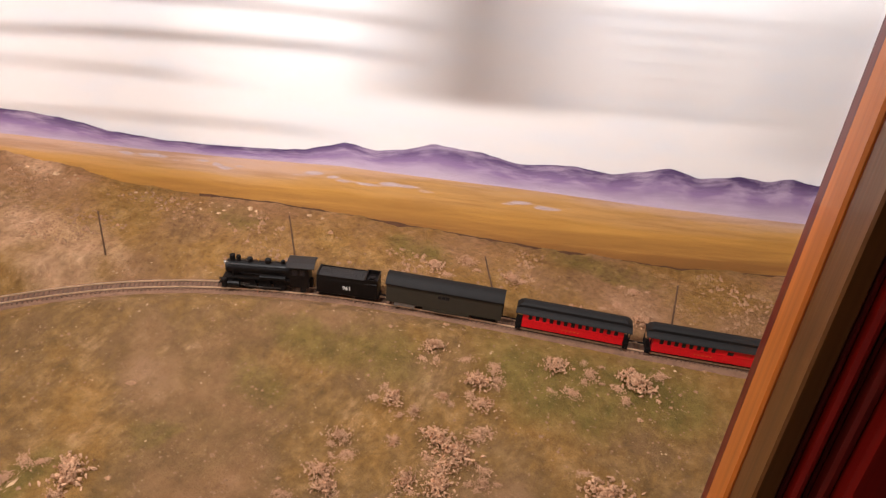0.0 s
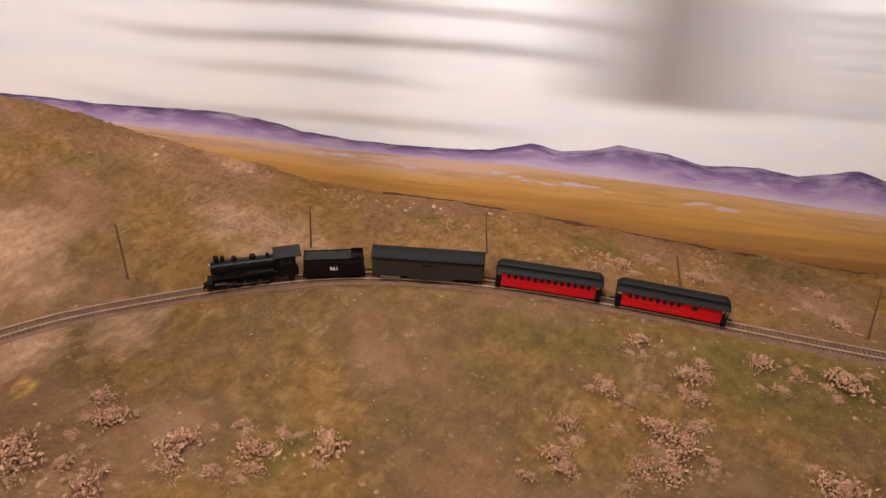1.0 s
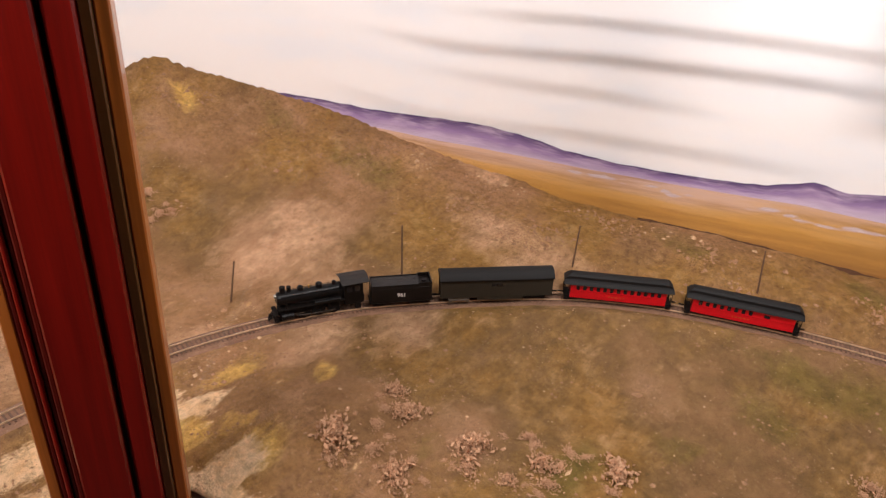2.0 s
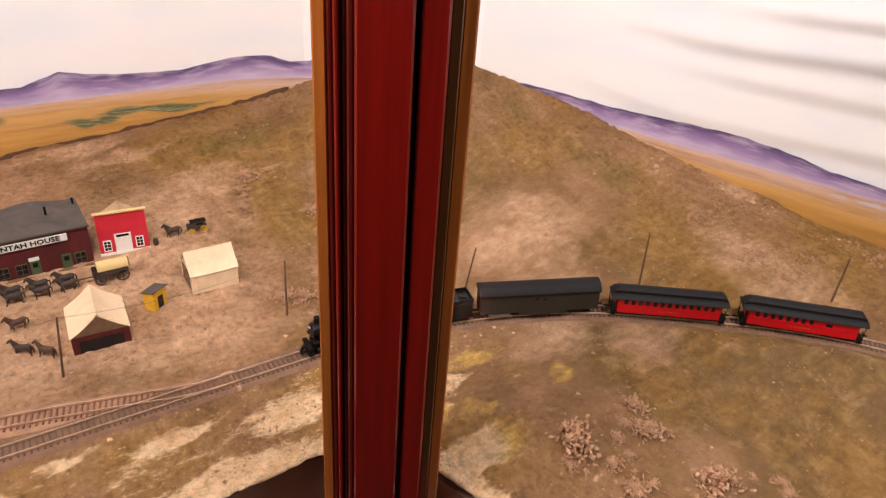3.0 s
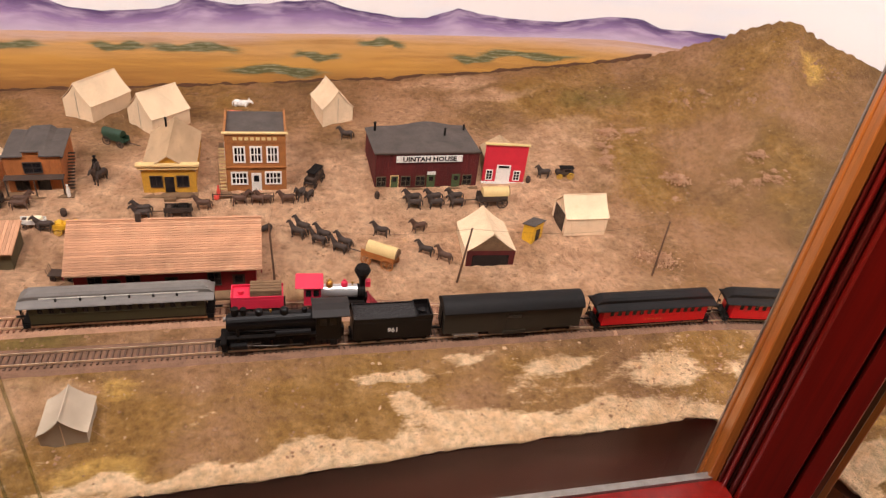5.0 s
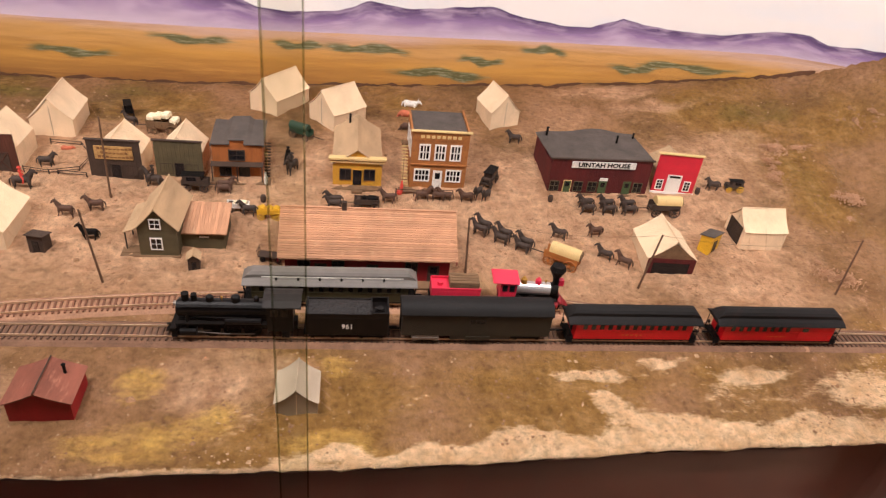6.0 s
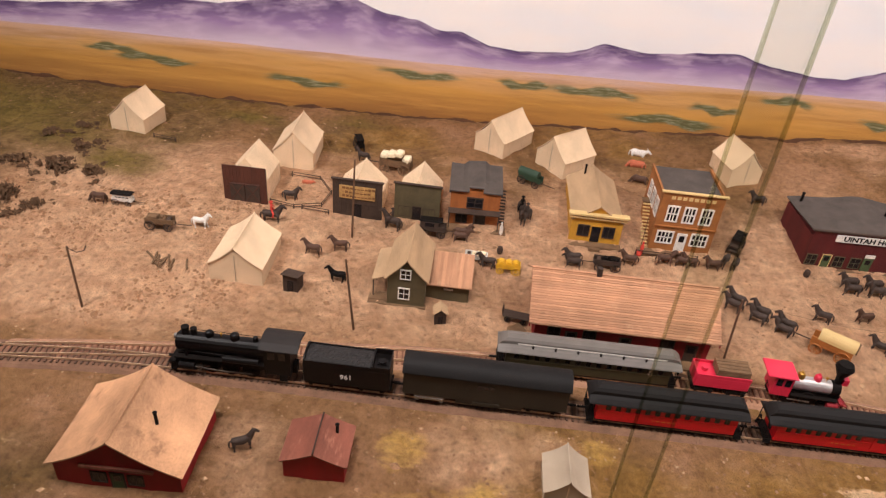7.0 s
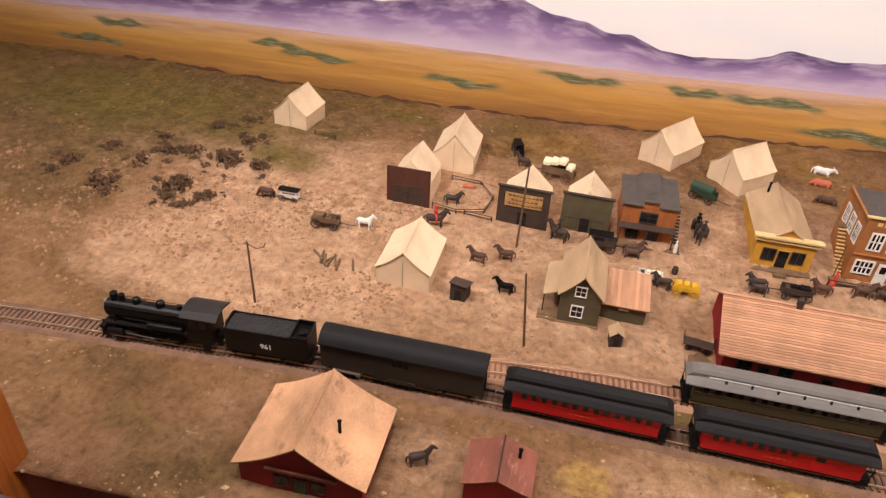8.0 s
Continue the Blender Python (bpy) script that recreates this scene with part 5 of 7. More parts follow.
def uintah_house():
    w, d, h = 0.162, 0.098, 0.060
    b = thing("hotel_building", face_east(-1.430, -0.425, 1.5), "long dark maroon wooden hotel with grey roof and white name sign", "building")
    part("walls", box(0, w, 0.001, d, -0.003, 0.049), MAROON, b)
    boards(b, 0, w, -0.002, h, 0.001, MAROON, 0.0054)
    grid = []
    for u in np.linspace(0, 1, 15):
        warp = 0.007 * math.sin(math.pi * (u * 1.25 - 0.25)) if u > 0.2 else -0.010 * (0.2 - u)
        grid.append([(-0.002 + (w + 0.004) * u, 0.0022 + (d + 0.004) * v, h - 0.001 + (warp + 0.0015 * math.sin(13 * u)) * min(1, 1.6 * v) - 0.003 * v) for v in np.linspace(0, 1, 8)])
    part("roof", sheet(grid, 0.0014), ROOFGREY, b, "weathered warped grey roof")
    part("cornice", box(-0.002, w + 0.002, -0.0022, 0.0012, h - 0.0012, h + 0.0008), DARKWOOD, b)
    sign = part("name_sign", box(0.031, 0.134, -0.0022, -0.0004, 0.0455, 0.0558), WHITE, b, "white board sign with dark capital letters")
    letters("sign_text", "UINTAH HOUSE", 0.0102, SOOT, sign, pose(0.0825, -0.0024, 0.0506, 90, 0, 0) @ Matrix.Diagonal((1.14, 1, 1, 1)), 0.0003, 0.00028)
    for x in (0.003, 0.041, 0.064, 0.139):
        window(b, x, 0.005, 0.0135, 0.0155, 0.0, GREENWALL, 2, 2, 0.0008)
    for x in (0.0245, 0.082, 0.122):
        door(b, x, 0.011, 0.021, DOORGREEN, 0.0, 0.001, CREAM if x == 0.0245 else DOORGREEN)
    part("lintel_board", box(0.081, 0.094, -0.0016, -0.0004, 0.0235, 0.0285), WHITE, b, "small white board over a door")
    part("boardwalk", box(-0.002, w + 0.002, -0.006, 0.001, -0.003, 0.0008), OLDWOOD, b)
    stovepipe(b, 0.012, 0.088, 0.052, 0.018, None, 0.002)
    stovepipe(b, 0.118, 0.055, 0.062, 0.012)
    stovepipe(b, 0.158, 0.085, 0.052, 0.014)


def red_store():
    w, h = 0.068, 0.066
    b = thing("store", face_east(-1.442, -0.252, -6), "bright red false-fronted store with white door and cornice", "building")
    part("false_front", box(0, w, 0, 0.002, -0.003, h), BRIGHTRED, b)
    part("body", gable_body(w - 0.006, 0.062, 0.036, 0.056), TANROOF, b).matrix_basis = pose(0.003, 0.002, -0.002)
    part("cornice", box(-0.002, w + 0.002, -0.0025, 0.003, h, h + 0.0022), CREAM, b)
    part("sill", box(-0.001, w + 0.001, -0.002, 0.001, -0.003, 0.0016), WHITE, b)
    d = part("door", box(0.0225, 0.0435, -0.001, 0.0, 0.0005, 0.0250), WHITE, b, "white double door")
    part("transom", box(0.0245, 0.0415, -0.0014, -0.0008, 0.0265, 0.0300), WINDOWDARK, d)
    part("door_frame", box(0.0215, 0.0445, -0.0008, 0.0, 0.0, 0.0315), WHITE, d)
    for x in (0.0065, 0.0510):
        window(b, x, 0.006, 0.0085, 0.0150, 0.0, WHITE, 2, 3, 0.0014)


def orange_hotel():
    w, d, h = 0.084, 0.088, 0.094
    b = thing("two_storey_store", face_east(-1.430, -0.640, 0), "two-storey orange-brown store with white sash windows and cream cornice", "building")
    part("walls", box(0, w, 0, d, -0.003, 0.087), ORANGEWALL, b)
    part("parapet_front", box(0, w, -0.0008, 0.0016, 0.080, h), ORANGEWALL, b)
    for s in (0.0, w - 0.0014):
        part("parapet_side", box(s, s + 0.0014, 0.0016, d, 0.086, h - 0.003), ORANGEWALL, b)
    part("roof", box(0.0015, w - 0.0015, 0.0017, d, 0.087, 0.0885), ROOFGREY, b, "dark grey flat roof")
    part("cornice", box(-0.003, w + 0.003, -0.0032, 0.002, h, h + 0.0018), CREAM, b)
    part("side_coping", box(-0.0015, 0.0015, 0.002, d, h - 0.003, h - 0.0014), ORANGEWALL, b)
    part("side_coping", box(w - 0.0015, w + 0.0015, 0.002, d, h - 0.003, h - 0.0014), ORANGEWALL, b)
    part("belt_trim", box(-0.001, w + 0.001, -0.0022, 0.0, 0.0405, 0.0420), ORANGEWALL, b)
    for i in range(8):
        a = 0.012 + i * 0.0078
        part("sign_bar", box(a, a + 0.0052, -0.0014, -0.0006, 0.0838, 0.0884), CREAM, b, "plain cream bar of lettering")
    for x in (0.013, 0.036, 0.059):
        window(b, x, 0.0505, 0.0125, 0.0215, 0.0, WHITE, 3, 2, 0.0022, 0.0009)
    for x in (0.008, 0.0555):
        window(b, x, 0.0150, 0.0195, 0.0165, 0.0, WHITE, 4, 2, 0.0022, 0.0008)
    door(b, 0.0355, 0.0120, 0.0285, WHITE, 0.0, 0.002, WHITE)
    for y in (0.010, 0.034, 0.058):
        wd = window(b, 0, 0, 0.0125, 0.0225, 0.0, WHITE, 3, 2, 0.0022, 0.0009)
        wd.matrix_basis = pose(0.0, y + 0.0125, 0.0505, 0, 0, -90)
    part("boardwalk", box(-0.016, w + 0.004, -0.016, 0.0, -0.003, 0.0015), OLDWOOD, b)
    st = part("outside_stairs", box(-0.0105, -0.0100, 0.0, 0.002, 0.0, 0.050), OLDWOOD, b)
    for i in range(13):
        part("tread", box(-0.0115, -0.0015, 0.002 + i * 0.0032, 0.0056 + i * 0.0032, 0.0030 + i * 0.0038, 0.0040 + i * 0.0038), CREAM, st)
    part("stair_landing", box(-0.0115, -0.0015, 0.044, 0.058, 0.050, 0.0515), OLDWOOD, b)


def yellow_store():
    w, d, h = 0.068, 0.128, 0.046
    b = thing("yellow_store", face_east(-1.431, -0.752, 0), "yellow one-storey store with cream cornice and tan gable roof", "building")
    part("walls", gable_body(w, d, h - 0.008, 0.060, 0.001), YELLOWWALL, b)
    gable_roof(b, w, d - 0.003, h - 0.008, 0.060, TANROOF, 0.003, 0.001)
    part("false_front", box(-0.002, w + 0.002, -0.0015, 0.0012, -0.002, h), YELLOWWALL, b)
    for z, o in ((h, 0.006), (h - 0.0052, 0.004)):
        part("cornice", box(-0.002 - o, w + 0.002 + o, -0.0015 - o, 0.003, z, z + 0.0026), CREAM, b)
    for x in (0.009, 0.0445):
        window(b, x, 0.0120, 0.0150, 0.0165, -0.0016, DARKWOOD, 2, 1, 0.0010)
    door(b, 0.0275, 0.0130, 0.0250, WINDOWDARK, -0.0016, 0.003, YELLOWWALL)
    part("boardwalk", box(-0.004, w + 0.004, -0.014, -0.0015, -0.003, 0.0020), OLDWOOD, b)
    part("door_step", box(0.026, 0.042, -0.0195, -0.014, -0.003, 0.0012), OLDWOOD, b)
    stovepipe(b, 0.022, 0.112, 0.052, 0.014)


def saloon():
    w, d, h = 0.070, 0.078, 0.056
    b = thing("saloon", face_east(-1.437, -0.926, 2), "two-storey bare plank saloon with dark porch and grey roof", "building")
    part("walls", box(0, w, 0.001, d, -0.003, h - 0.008), WOODWALL, b)
    boards(b, 0, w, -0.002, h, 0.001, WOODWALL, 0.0042)
    part("false_front_backing", box(0, w, 0.0012, 0.0024, h - 0.009, h), WOODWALL, b)
    boards(b, w * 0.36, w * 0.64, h, h + 0.007, 0.001, WOODWALL, 0.0042)
    part("false_front_backing", box(w * 0.36, w * 0.64, 0.0013, 0.0026, h + 0.0002, h + 0.007), ROOFGREY, b)
    grid = [[(-0.003 + (w + 0.006) * u, 0.0030 + (d + 0.002) * v, h - 0.004 + 0.006 * math.sin(math.pi * min(1, v * 1.15) * 0.5) + (0.006 if 0.3 < u < 0.7 else 0.0) * v - 0.001 * math.sin(6 * u)) for v in np.linspace(0, 1, 7)] for u in np.linspace(0, 1, 13)]
    part("roof", sheet(grid, 0.0014), ROOFGREY, b, "weathered grey roof")
    for x0, x1 in ((-0.002, w * 0.36), (w * 0.64, w + 0.002)):
        part("cornice", box(x0, x1, -0.0025, 0.002, h, h + 0.0018), ROOFGREY, b)
    part("cornice", box(w * 0.35, w * 0.65, -0.0025, 0.002, h + 0.007, h + 0.0088), ROOFGREY, b)
    window(b, 0.024, 0.032, 0.0210, 0.0145, 0.0, DARKWOOD, 2, 2, 0.0012)
    window(b, 0.010, 0.006, 0.0150, 0.0130, 0.0, DARKWOOD, 2, 1, 0.0010)
    door(b, 0.037, 0.0140, 0.0205, WINDOWDARK, 0.0, 0.002, DARKWOOD)
    part("porch_roof", extrude([(0.0, 0.0275), (-0.012, 0.0262), (-0.012, 0.0272), (0.0, 0.0286)], "x", -0.002, w + 0.002), DARKWOOD, b)
    part("porch_deck", box(-0.003, w + 0.012, -0.018, 0.001, -0.003, 0.0020), OLDWOOD, b)
    for x in (0.0, w * 0.5, w):
        part("porch_post", box(x - 0.0008, x + 0.0008, -0.0118, -0.0102, 0.002, 0.0265), DARKWOOD, b)
    st = part("outside_stairs", box(w + 0.0095, w + 0.0102, 0.0, 0.046, 0.0, 0.001), DARKWOOD, b)
    for i in range(12):
        part("tread", box(w + 0.001, w + 0.010, 0.003 + i * 0.0035, 0.0065 + i * 0.0035, 0.003 + i * 0.0032, 0.0040 + i * 0.0032), DARKWOOD, st)


def tent_store(x, y, w, h, wall_mat, label, sign, d=0.062, ridge=0.066):
    """A wooden false front before a canvas tent."""
    b = thing("tent_store", face_east(x, y, -1.5), label, "building", "tent stores")
    part("false_front", box(0, w, 0.0, 0.0016, -0.003, h), wall_mat, b)
    boards(b, 0, w, -0.002, h, 0.0, wall_mat, 0.006)
    part("cornice", box(-0.002, w + 0.002, -0.0020, 0.0026, h, h + 0.0016), DARKWOOD, b)
    part("canvas_wall", gable_body(w - 0.006, d, 0.036, ridge), CANVAS, b).matrix_basis = pose(0.003, 0.0018, -0.002)
    part("canvas_roof", rod((w / 2, 0.002, ridge - 0.0015), (w / 2, d, ridge - 0.0015), 0.0009, seg=6), CANVAS, b)
    for x0 in (w * 0.10, w * 0.64):
        window(b, x0, 0.006, w * 0.25, 0.0150, 0.0, DARKWOOD, 2, 1, 0.0008)
    door(b, w * 0.41, w * 0.18, 0.0215, WINDOWDARK, 0.0, 0.001, DARKWOOD)
    if sign:
        s = part("sign_board", box(w * 0.14, w * 0.86, -0.0022, -0.0006, 0.0310, 0.0510), SIGNTAN, b, "tan painted sign board")
        for z, a0, a1 in ((0.046, 0.2, 0.8), (0.0395, 0.26, 0.74), (0.0335, 0.2, 0.8)):
            k = a0
            while k < a1:
                part("sign_bar", box(w * k, w * (k + 0.06), -0.0025, -0.0021, z, z + 0.0026 + 0.0012 * math.sin(9 * k)), SIGNINK, s, "plain brown bar of lettering")
                k += 0.075


SIGNTAN = mat("faded_sign_tan", rgb(178, 138, 84), 0.8, 0, 0.35, 120, 0.2, 900, wear=rgb(132, 92, 52), wear_amount=0.5)
SIGNINK = mat("faded_sign_lettering", rgb(120, 82, 46), 0.8, 0, 0.3, 200, 0.1, 900)
LIVERY = mat("livery_boards", rgb(80, 44, 31), 0.8, 0, 0.3, 60, 0.4, 900, (1, 1, 0.2))


def barn_front():
    w, h = 0.063, 0.057
    b = thing("livery_barn", face_east(-1.437, -1.2535, 0), "dark red-brown barn front with braced double door before a tent", "building")
    boards(b, 0, w, -0.002, h, 0.0, LIVERY, 0.0052)
    part("false_front", box(0, w, 0.0, 0.0018, -0.003, h - 0.0004), LIVERY, b)
    for x in (0.010, 0.0320):
        d = part("barn_door", box(x, x + 0.0210, -0.0018, -0.0008, 0.001, 0.0300), DARKWOOD, b)
        bm = bmesh.new()
        for p, q in (((x, 0.001), (x + 0.021, 0.030)), ((x, 0.030), (x + 0.021, 0.001)), ((x, 0.0295), (x + 0.021, 0.0295)), ((x, 0.0015), (x + 0.021, 0.0015))):
            rod((p[0], -0.002, p[1]), (q[0], -0.002, q[1]), 0.0006, seg=4, bm=bm)
        part("brace", bm, LIVERY, d)
    part("canvas_wall", gable_body(w - 0.004, 0.066, 0.038, 0.072), CANVAS, b).matrix_basis = pose(0.004, 0.002, -0.002)


def depot():
    w, d, eave, ridge = 0.206, 0.102, 0.043, 0.076
    b = thing("railway_depot", face_east(-1.222, -0.806, 0), "long dark red railway depot with light cedar shake roof", "building")
    part("walls", extrude([(0, -0.004), (d, -0.004), (d, eave), (d / 2, ridge - 0.003), (0, eave)], "x", 0.0, w), BARNRED, b)
    over, n = 0.008, 22
    half = d / 2 + over
    slope = (ridge - eave) / (d / 2)
    rng = random.Random(4)
    for side in (0, 1):
        roof = part("roof_slope", extrude([(0, 0), (half, -half * slope), (half, -half * slope - 0.001), (0, -0.001)], "x", -0.008, w + 0.008), SHAKE, b)
        roof.matrix_basis = pose(0, d / 2, ridge) if side else pose(w, d / 2, ridge, 0, 0, 180)
        for i in range(n):
            y0, y1 = half * (i - 0.25) / n, half * (i + 1) / n
            bm = bmesh.new()
            x = -0.0085
            while x < w + 0.0085:
                wd = rng.uniform(0.0022, 0.0048)
                j = rng.uniform(-0.0005, 0.0005)
                p = [(x, max(y0, 0)), (min(x + wd, w + 0.0085), max(y0, 0)), (min(x + wd, w + 0.0085), y1 + j), (x, y1 + j)]
                low = [bm.verts.new((q[0], q[1], -q[1] * slope + (0.0002 if k < 2 else 0.0004))) for k, q in enumerate(p)]
                top = [bm.verts.new((q[0] + 0.0001, q[1], -q[1] * slope + (0.0004 if k < 2 else 0.0012 + rng.uniform(0, 0.0003)))) for k, q in enumerate(p)]
                bm.faces.new(top)
                for k in range(4):
                    bm.faces.new((low[k], low[(k + 1) % 4], top[(k + 1) % 4], top[k]))
                x += wd
            bmesh.ops.recalc_face_normals(bm, faces=bm.faces[:])
            part("shake_course", bm, SHAKE, roof)
    part("ridge_board", box(-0.0085, w + 0.0085, d / 2 - 0.0015, d / 2 + 0.0015, ridge, ridge + 0.0018), SHAKE, b)
    for x in (-0.0082, w + 0.0066):
        part("barge_board", extrude([(-over, eave - 0.010), (d / 2, ridge - 0.006), (d / 2, ridge - 0.001), (-over, eave - 0.005)], "x", x, x + 0.0012), BARNRED, b)
    for x in (0.016, 0.058, 0.150):
        window(b, x, 0.012, 0.014, 0.018, 0.0, DARKWOOD, 2, 2, 0.001)
    for x in (0.036, 0.100, 0.178):
        door(b, x, 0.0150, 0.027, DARKWOOD, 0.0, 0.0, BARNRED)
    part("chimney", box(0.068, 0.074, d / 2 - 0.003, d / 2 + 0.003, ridge - 0.004, ridge + 0.010), DARKWOOD, b, "dark chimney stub")
    part("platform", box(-0.030, w + 0.016, -0.016, d * 0.8, -0.004, 0.0022), OLDWOOD, b, "plank platform")


def green_house():
    w, d, h, ridge = 0.047, 0.082, 0.044, 0.070
    b = thing("farm_house", face_east(-1.262, -0.988, 0), "drab green two-storey house with tan plank roof and lean-to wing", "house")
    part("walls", gable_body(w, d, h, ridge, 0.001), GREENWALL, b)
    gable_roof(b, w, d, h, ridge, TANROOF, 0.004, 0.001)
    window(b, 0.0165, 0.0415, 0.0110, 0.0120, 0.0, WHITE, 2, 2, 0.0014)
    window(b, 0.0150, 0.0110, 0.0120, 0.0150, 0.0, WHITE, 2, 2, 0.0014)
    wing = part("wing_walls", extrude([(0.020, -0.003), (0.068, -0.003), (0.068, 0.036), (0.020, 0.024)], "x", w, w + 0.054), GREENWALL, b)
    part("wing_roof", extrude([(0.016, 0.0232), (0.072, 0.0372), (0.072, 0.0386), (0.016, 0.0246)], "x", w + 0.0005, w + 0.057), SHAKE, wing, "orange-tan plank roof")
    for i in range(13):
        x = w + 0.001 + i * 0.0043
        part("roof_plank", extrude([(0.0155, 0.0246), (0.0722, 0.0387), (0.0722, 0.0393), (0.0155, 0.0252)], "x", x, x + 0.0039), SHAKE, wing)
    part("lintel", box(w + 0.022, w + 0.034, 0.0188, 0.0200, 0.0170, 0.0190), WHITE, wing)
    part("porch_roof", extrude([(0.0, 0.0345), (0.0, 0.0358), (-0.021, 0.0278), (-0.021, 0.0266)], "y", 0.010, d - 0.004), TANROOF, b)
    part("porch_deck", box(-0.024, 0.0, 0.004, d, -0.003, 0.0020), OLDWOOD, b)
    for y in (0.012, d * 0.5, d - 0.006):
        part("porch_post", box(-0.0198, -0.0184, y - 0.0007, y + 0.0007, 0.0020, 0.0275), DARKWOOD, b)
    part("house_sill", box(-0.024, w + 0.002, -0.003, 0.004, -0.003, 0.0012), OLDWOOD, b)


def red_barn():
    w, d, h, ridge = 0.116, 0.090, 0.032, 0.066
    b = thing("section_house", face_east(-0.963, -1.245, 1), "dark red trackside house with large weathered tan roof", "house")
    part("walls", gable_body(w, d, h, ridge, 0.0035), HOUSERED, b)
    gable_roof(b, w, d, h, ridge, TANRED, 0.005, 0.0035, 0.0014)
    part("entry_beam", box(w * 0.22, w * 0.80, -0.0030, -0.0004, 0.0275, 0.0305), RUSTROOF, b, "pale rusty awning beam")
    for x in (0.034, 0.068):
        window(b, x, 0.008, 0.0130, 0.0120, 0.0, DARKWOOD, 2, 1, 0.0010)
    door(b, 0.0520, 0.0115, 0.0210, DOORGREEN, 0.0, 0.0, DARKWOOD)
    stovepipe(b, 0.083, 0.038, 0.052, 0.011)


def shed():
    w, d, h, ridge = 0.058, 0.046, 0.026, 0.038
    b = thing("small_house", face_east(-0.998, -1.045, 1), "small dark red shed with rust-coloured gable roof", "shed")
    part("walls", gable_body(w, d, h, ridge, 0.0008), HOUSERED, b)
    gable_roof(b, w, d, h, ridge, RUSTROOF, 0.003, 0.0008, 0.0012)
    part("ridge_batten", rod((w / 2, -0.003, ridge + 0.0022), (w / 2, d + 0.003, ridge + 0.0022), 0.0008, seg=5), DARKWOOD, b)
    stovepipe(b, 0.045, 0.034, 0.032, 0.010)


def outhouse(x, y, turn, w, d, h, mat_, roof_mat, label, gable=True):
    b = thing("outhouse", face_east(x, y, turn), label, "outhouse")
    if gable:
        part("walls", gable_body(w, d, h, h + w * 0.4), mat_, b)
        gable_roof(b, w, d, h, h + w * 0.4, roof_mat, 0.002, 0.0, 0.0008)
    else:
        part("walls", extrude([(0, -0.002), (d, -0.002), (d, h * 0.85), (0, h)], "x", 0, w), mat_, b)
        part("roof", extrude([(-0.002, h + 0.0002), (d + 0.002, h * 0.85), (d + 0.002, h * 0.85 + 0.0012), (-0.002, h + 0.0014)], "x", -0.002, w + 0.002), roof_mat, b)
    # the wall is solid; this panel's dark colour is the doorway's shade
    part("door", box(w * 0.3, w * 0.7, -0.0006, 0.0002, 0.0, h * 0.7), WINDOWDARK, b, "dark panel for the shade in the doorway")
    return b

uintah_house()
red_store()
orange_hotel()
yellow_store()
saloon()
tent_store(-1.439, -1.006, 0.066, 0.057, GREENWALL, "drab green false-fronted store before a canvas tent", False)
tent_store(-1.430, -1.093, 0.071, 0.059, DARKWOOD, "dark false-fronted store with tan painted sign before a tent", True)
barn_front()
depot()
green_house()
red_barn()
shed()
outhouse(-1.234, -0.925, 8, 0.014, 0.014, 0.018, DARKWOOD, TANROOF, "tiny brown gabled outhouse on sandy ground")
outhouse(-1.262, -1.119, -12, 0.020, 0.016, 0.026, DARKWOOD, DARKWOOD, "small dark grey lean-roofed privy", False)
outhouse(-1.290, -0.214, 35, 0.024, 0.018, 0.033, WAGONYELLOW, ROOFGREY, "yellow kiosk with dark slanted roof", False)

tent(-1.265, -1.214, 0, 0.068, 0.084, 0.028, 0.054, CANVAS, "large cream canvas wall tent with guy ropes")
tent(-1.541, -1.211, 2, 0.062, 0.080, 0.030, 0.062, CANVAS, "cream canvas wall tent behind a barn")
tent(-1.603, -1.502, -6, 0.060, 0.066, 0.027, 0.056, CANVAS, "lone cream canvas tent on olive turf")
tent(-1.672, -0.902, -36, 0.060, 0.084, 0.030, 0.060, CANVAS, "cream canvas tent near the backdrop")
tent(-1.632, -0.799, -48, 0.064, 0.070, 0.030, 0.062, CANVAS, "cream canvas tent with sagging roof behind a yellow store")
tent(-1.610, -0.490, 14, 0.053, 0.066, 0.032, 0.061, CANVAS, "tall narrow cream canvas tent")
tent(-1.360, -0.158, -90, 0.054, 0.066, 0.028, 0.052, CANVAS, "square cream tent with dark open end", "open")
tent(-1.2525, -0.322, -3, 0.068, 0.072, 0.025, 0.052, CANVAS, "cream canvas tent with dark red plank front", "dark")
tent(-1.0045, -0.798, 0, 0.042, 0.044, 0.018, 0.035, CANVAS_GREY, "small pale canvas tent beside the track")

# ---- horses, wagons, poles ----


def loft(rings, bm, seg=8):
    """A closed rounded body through rings: centre x and z, half width, half height, lean of the ring; optional centre y as sixth."""
    loops = []
    for ring in rings:
        cx, cz, ry, rz, tilt = ring[:5]
        cy = ring[5] if len(ring) > 5 else 0.0
        ca, sa = math.cos(math.radians(tilt)), math.sin(math.radians(tilt))
        row = []
        for i in range(seg):
            a = 2 * math.pi * i / seg
            row.append(bm.verts.new((cx - rz * math.sin(a) * sa, cy + ry * math.cos(a), cz + rz * math.sin(a) * ca)))
        loops.append(row)
    for a, b in zip(loops, loops[1:]):
        for i in range(seg):
            bm.faces.new((a[i], a[(i + 1) % seg], b[(i + 1) % seg], b[i]))
    bm.faces.new(loops[0][::-1])
    bm.faces.new(loops[-1])
    return bm


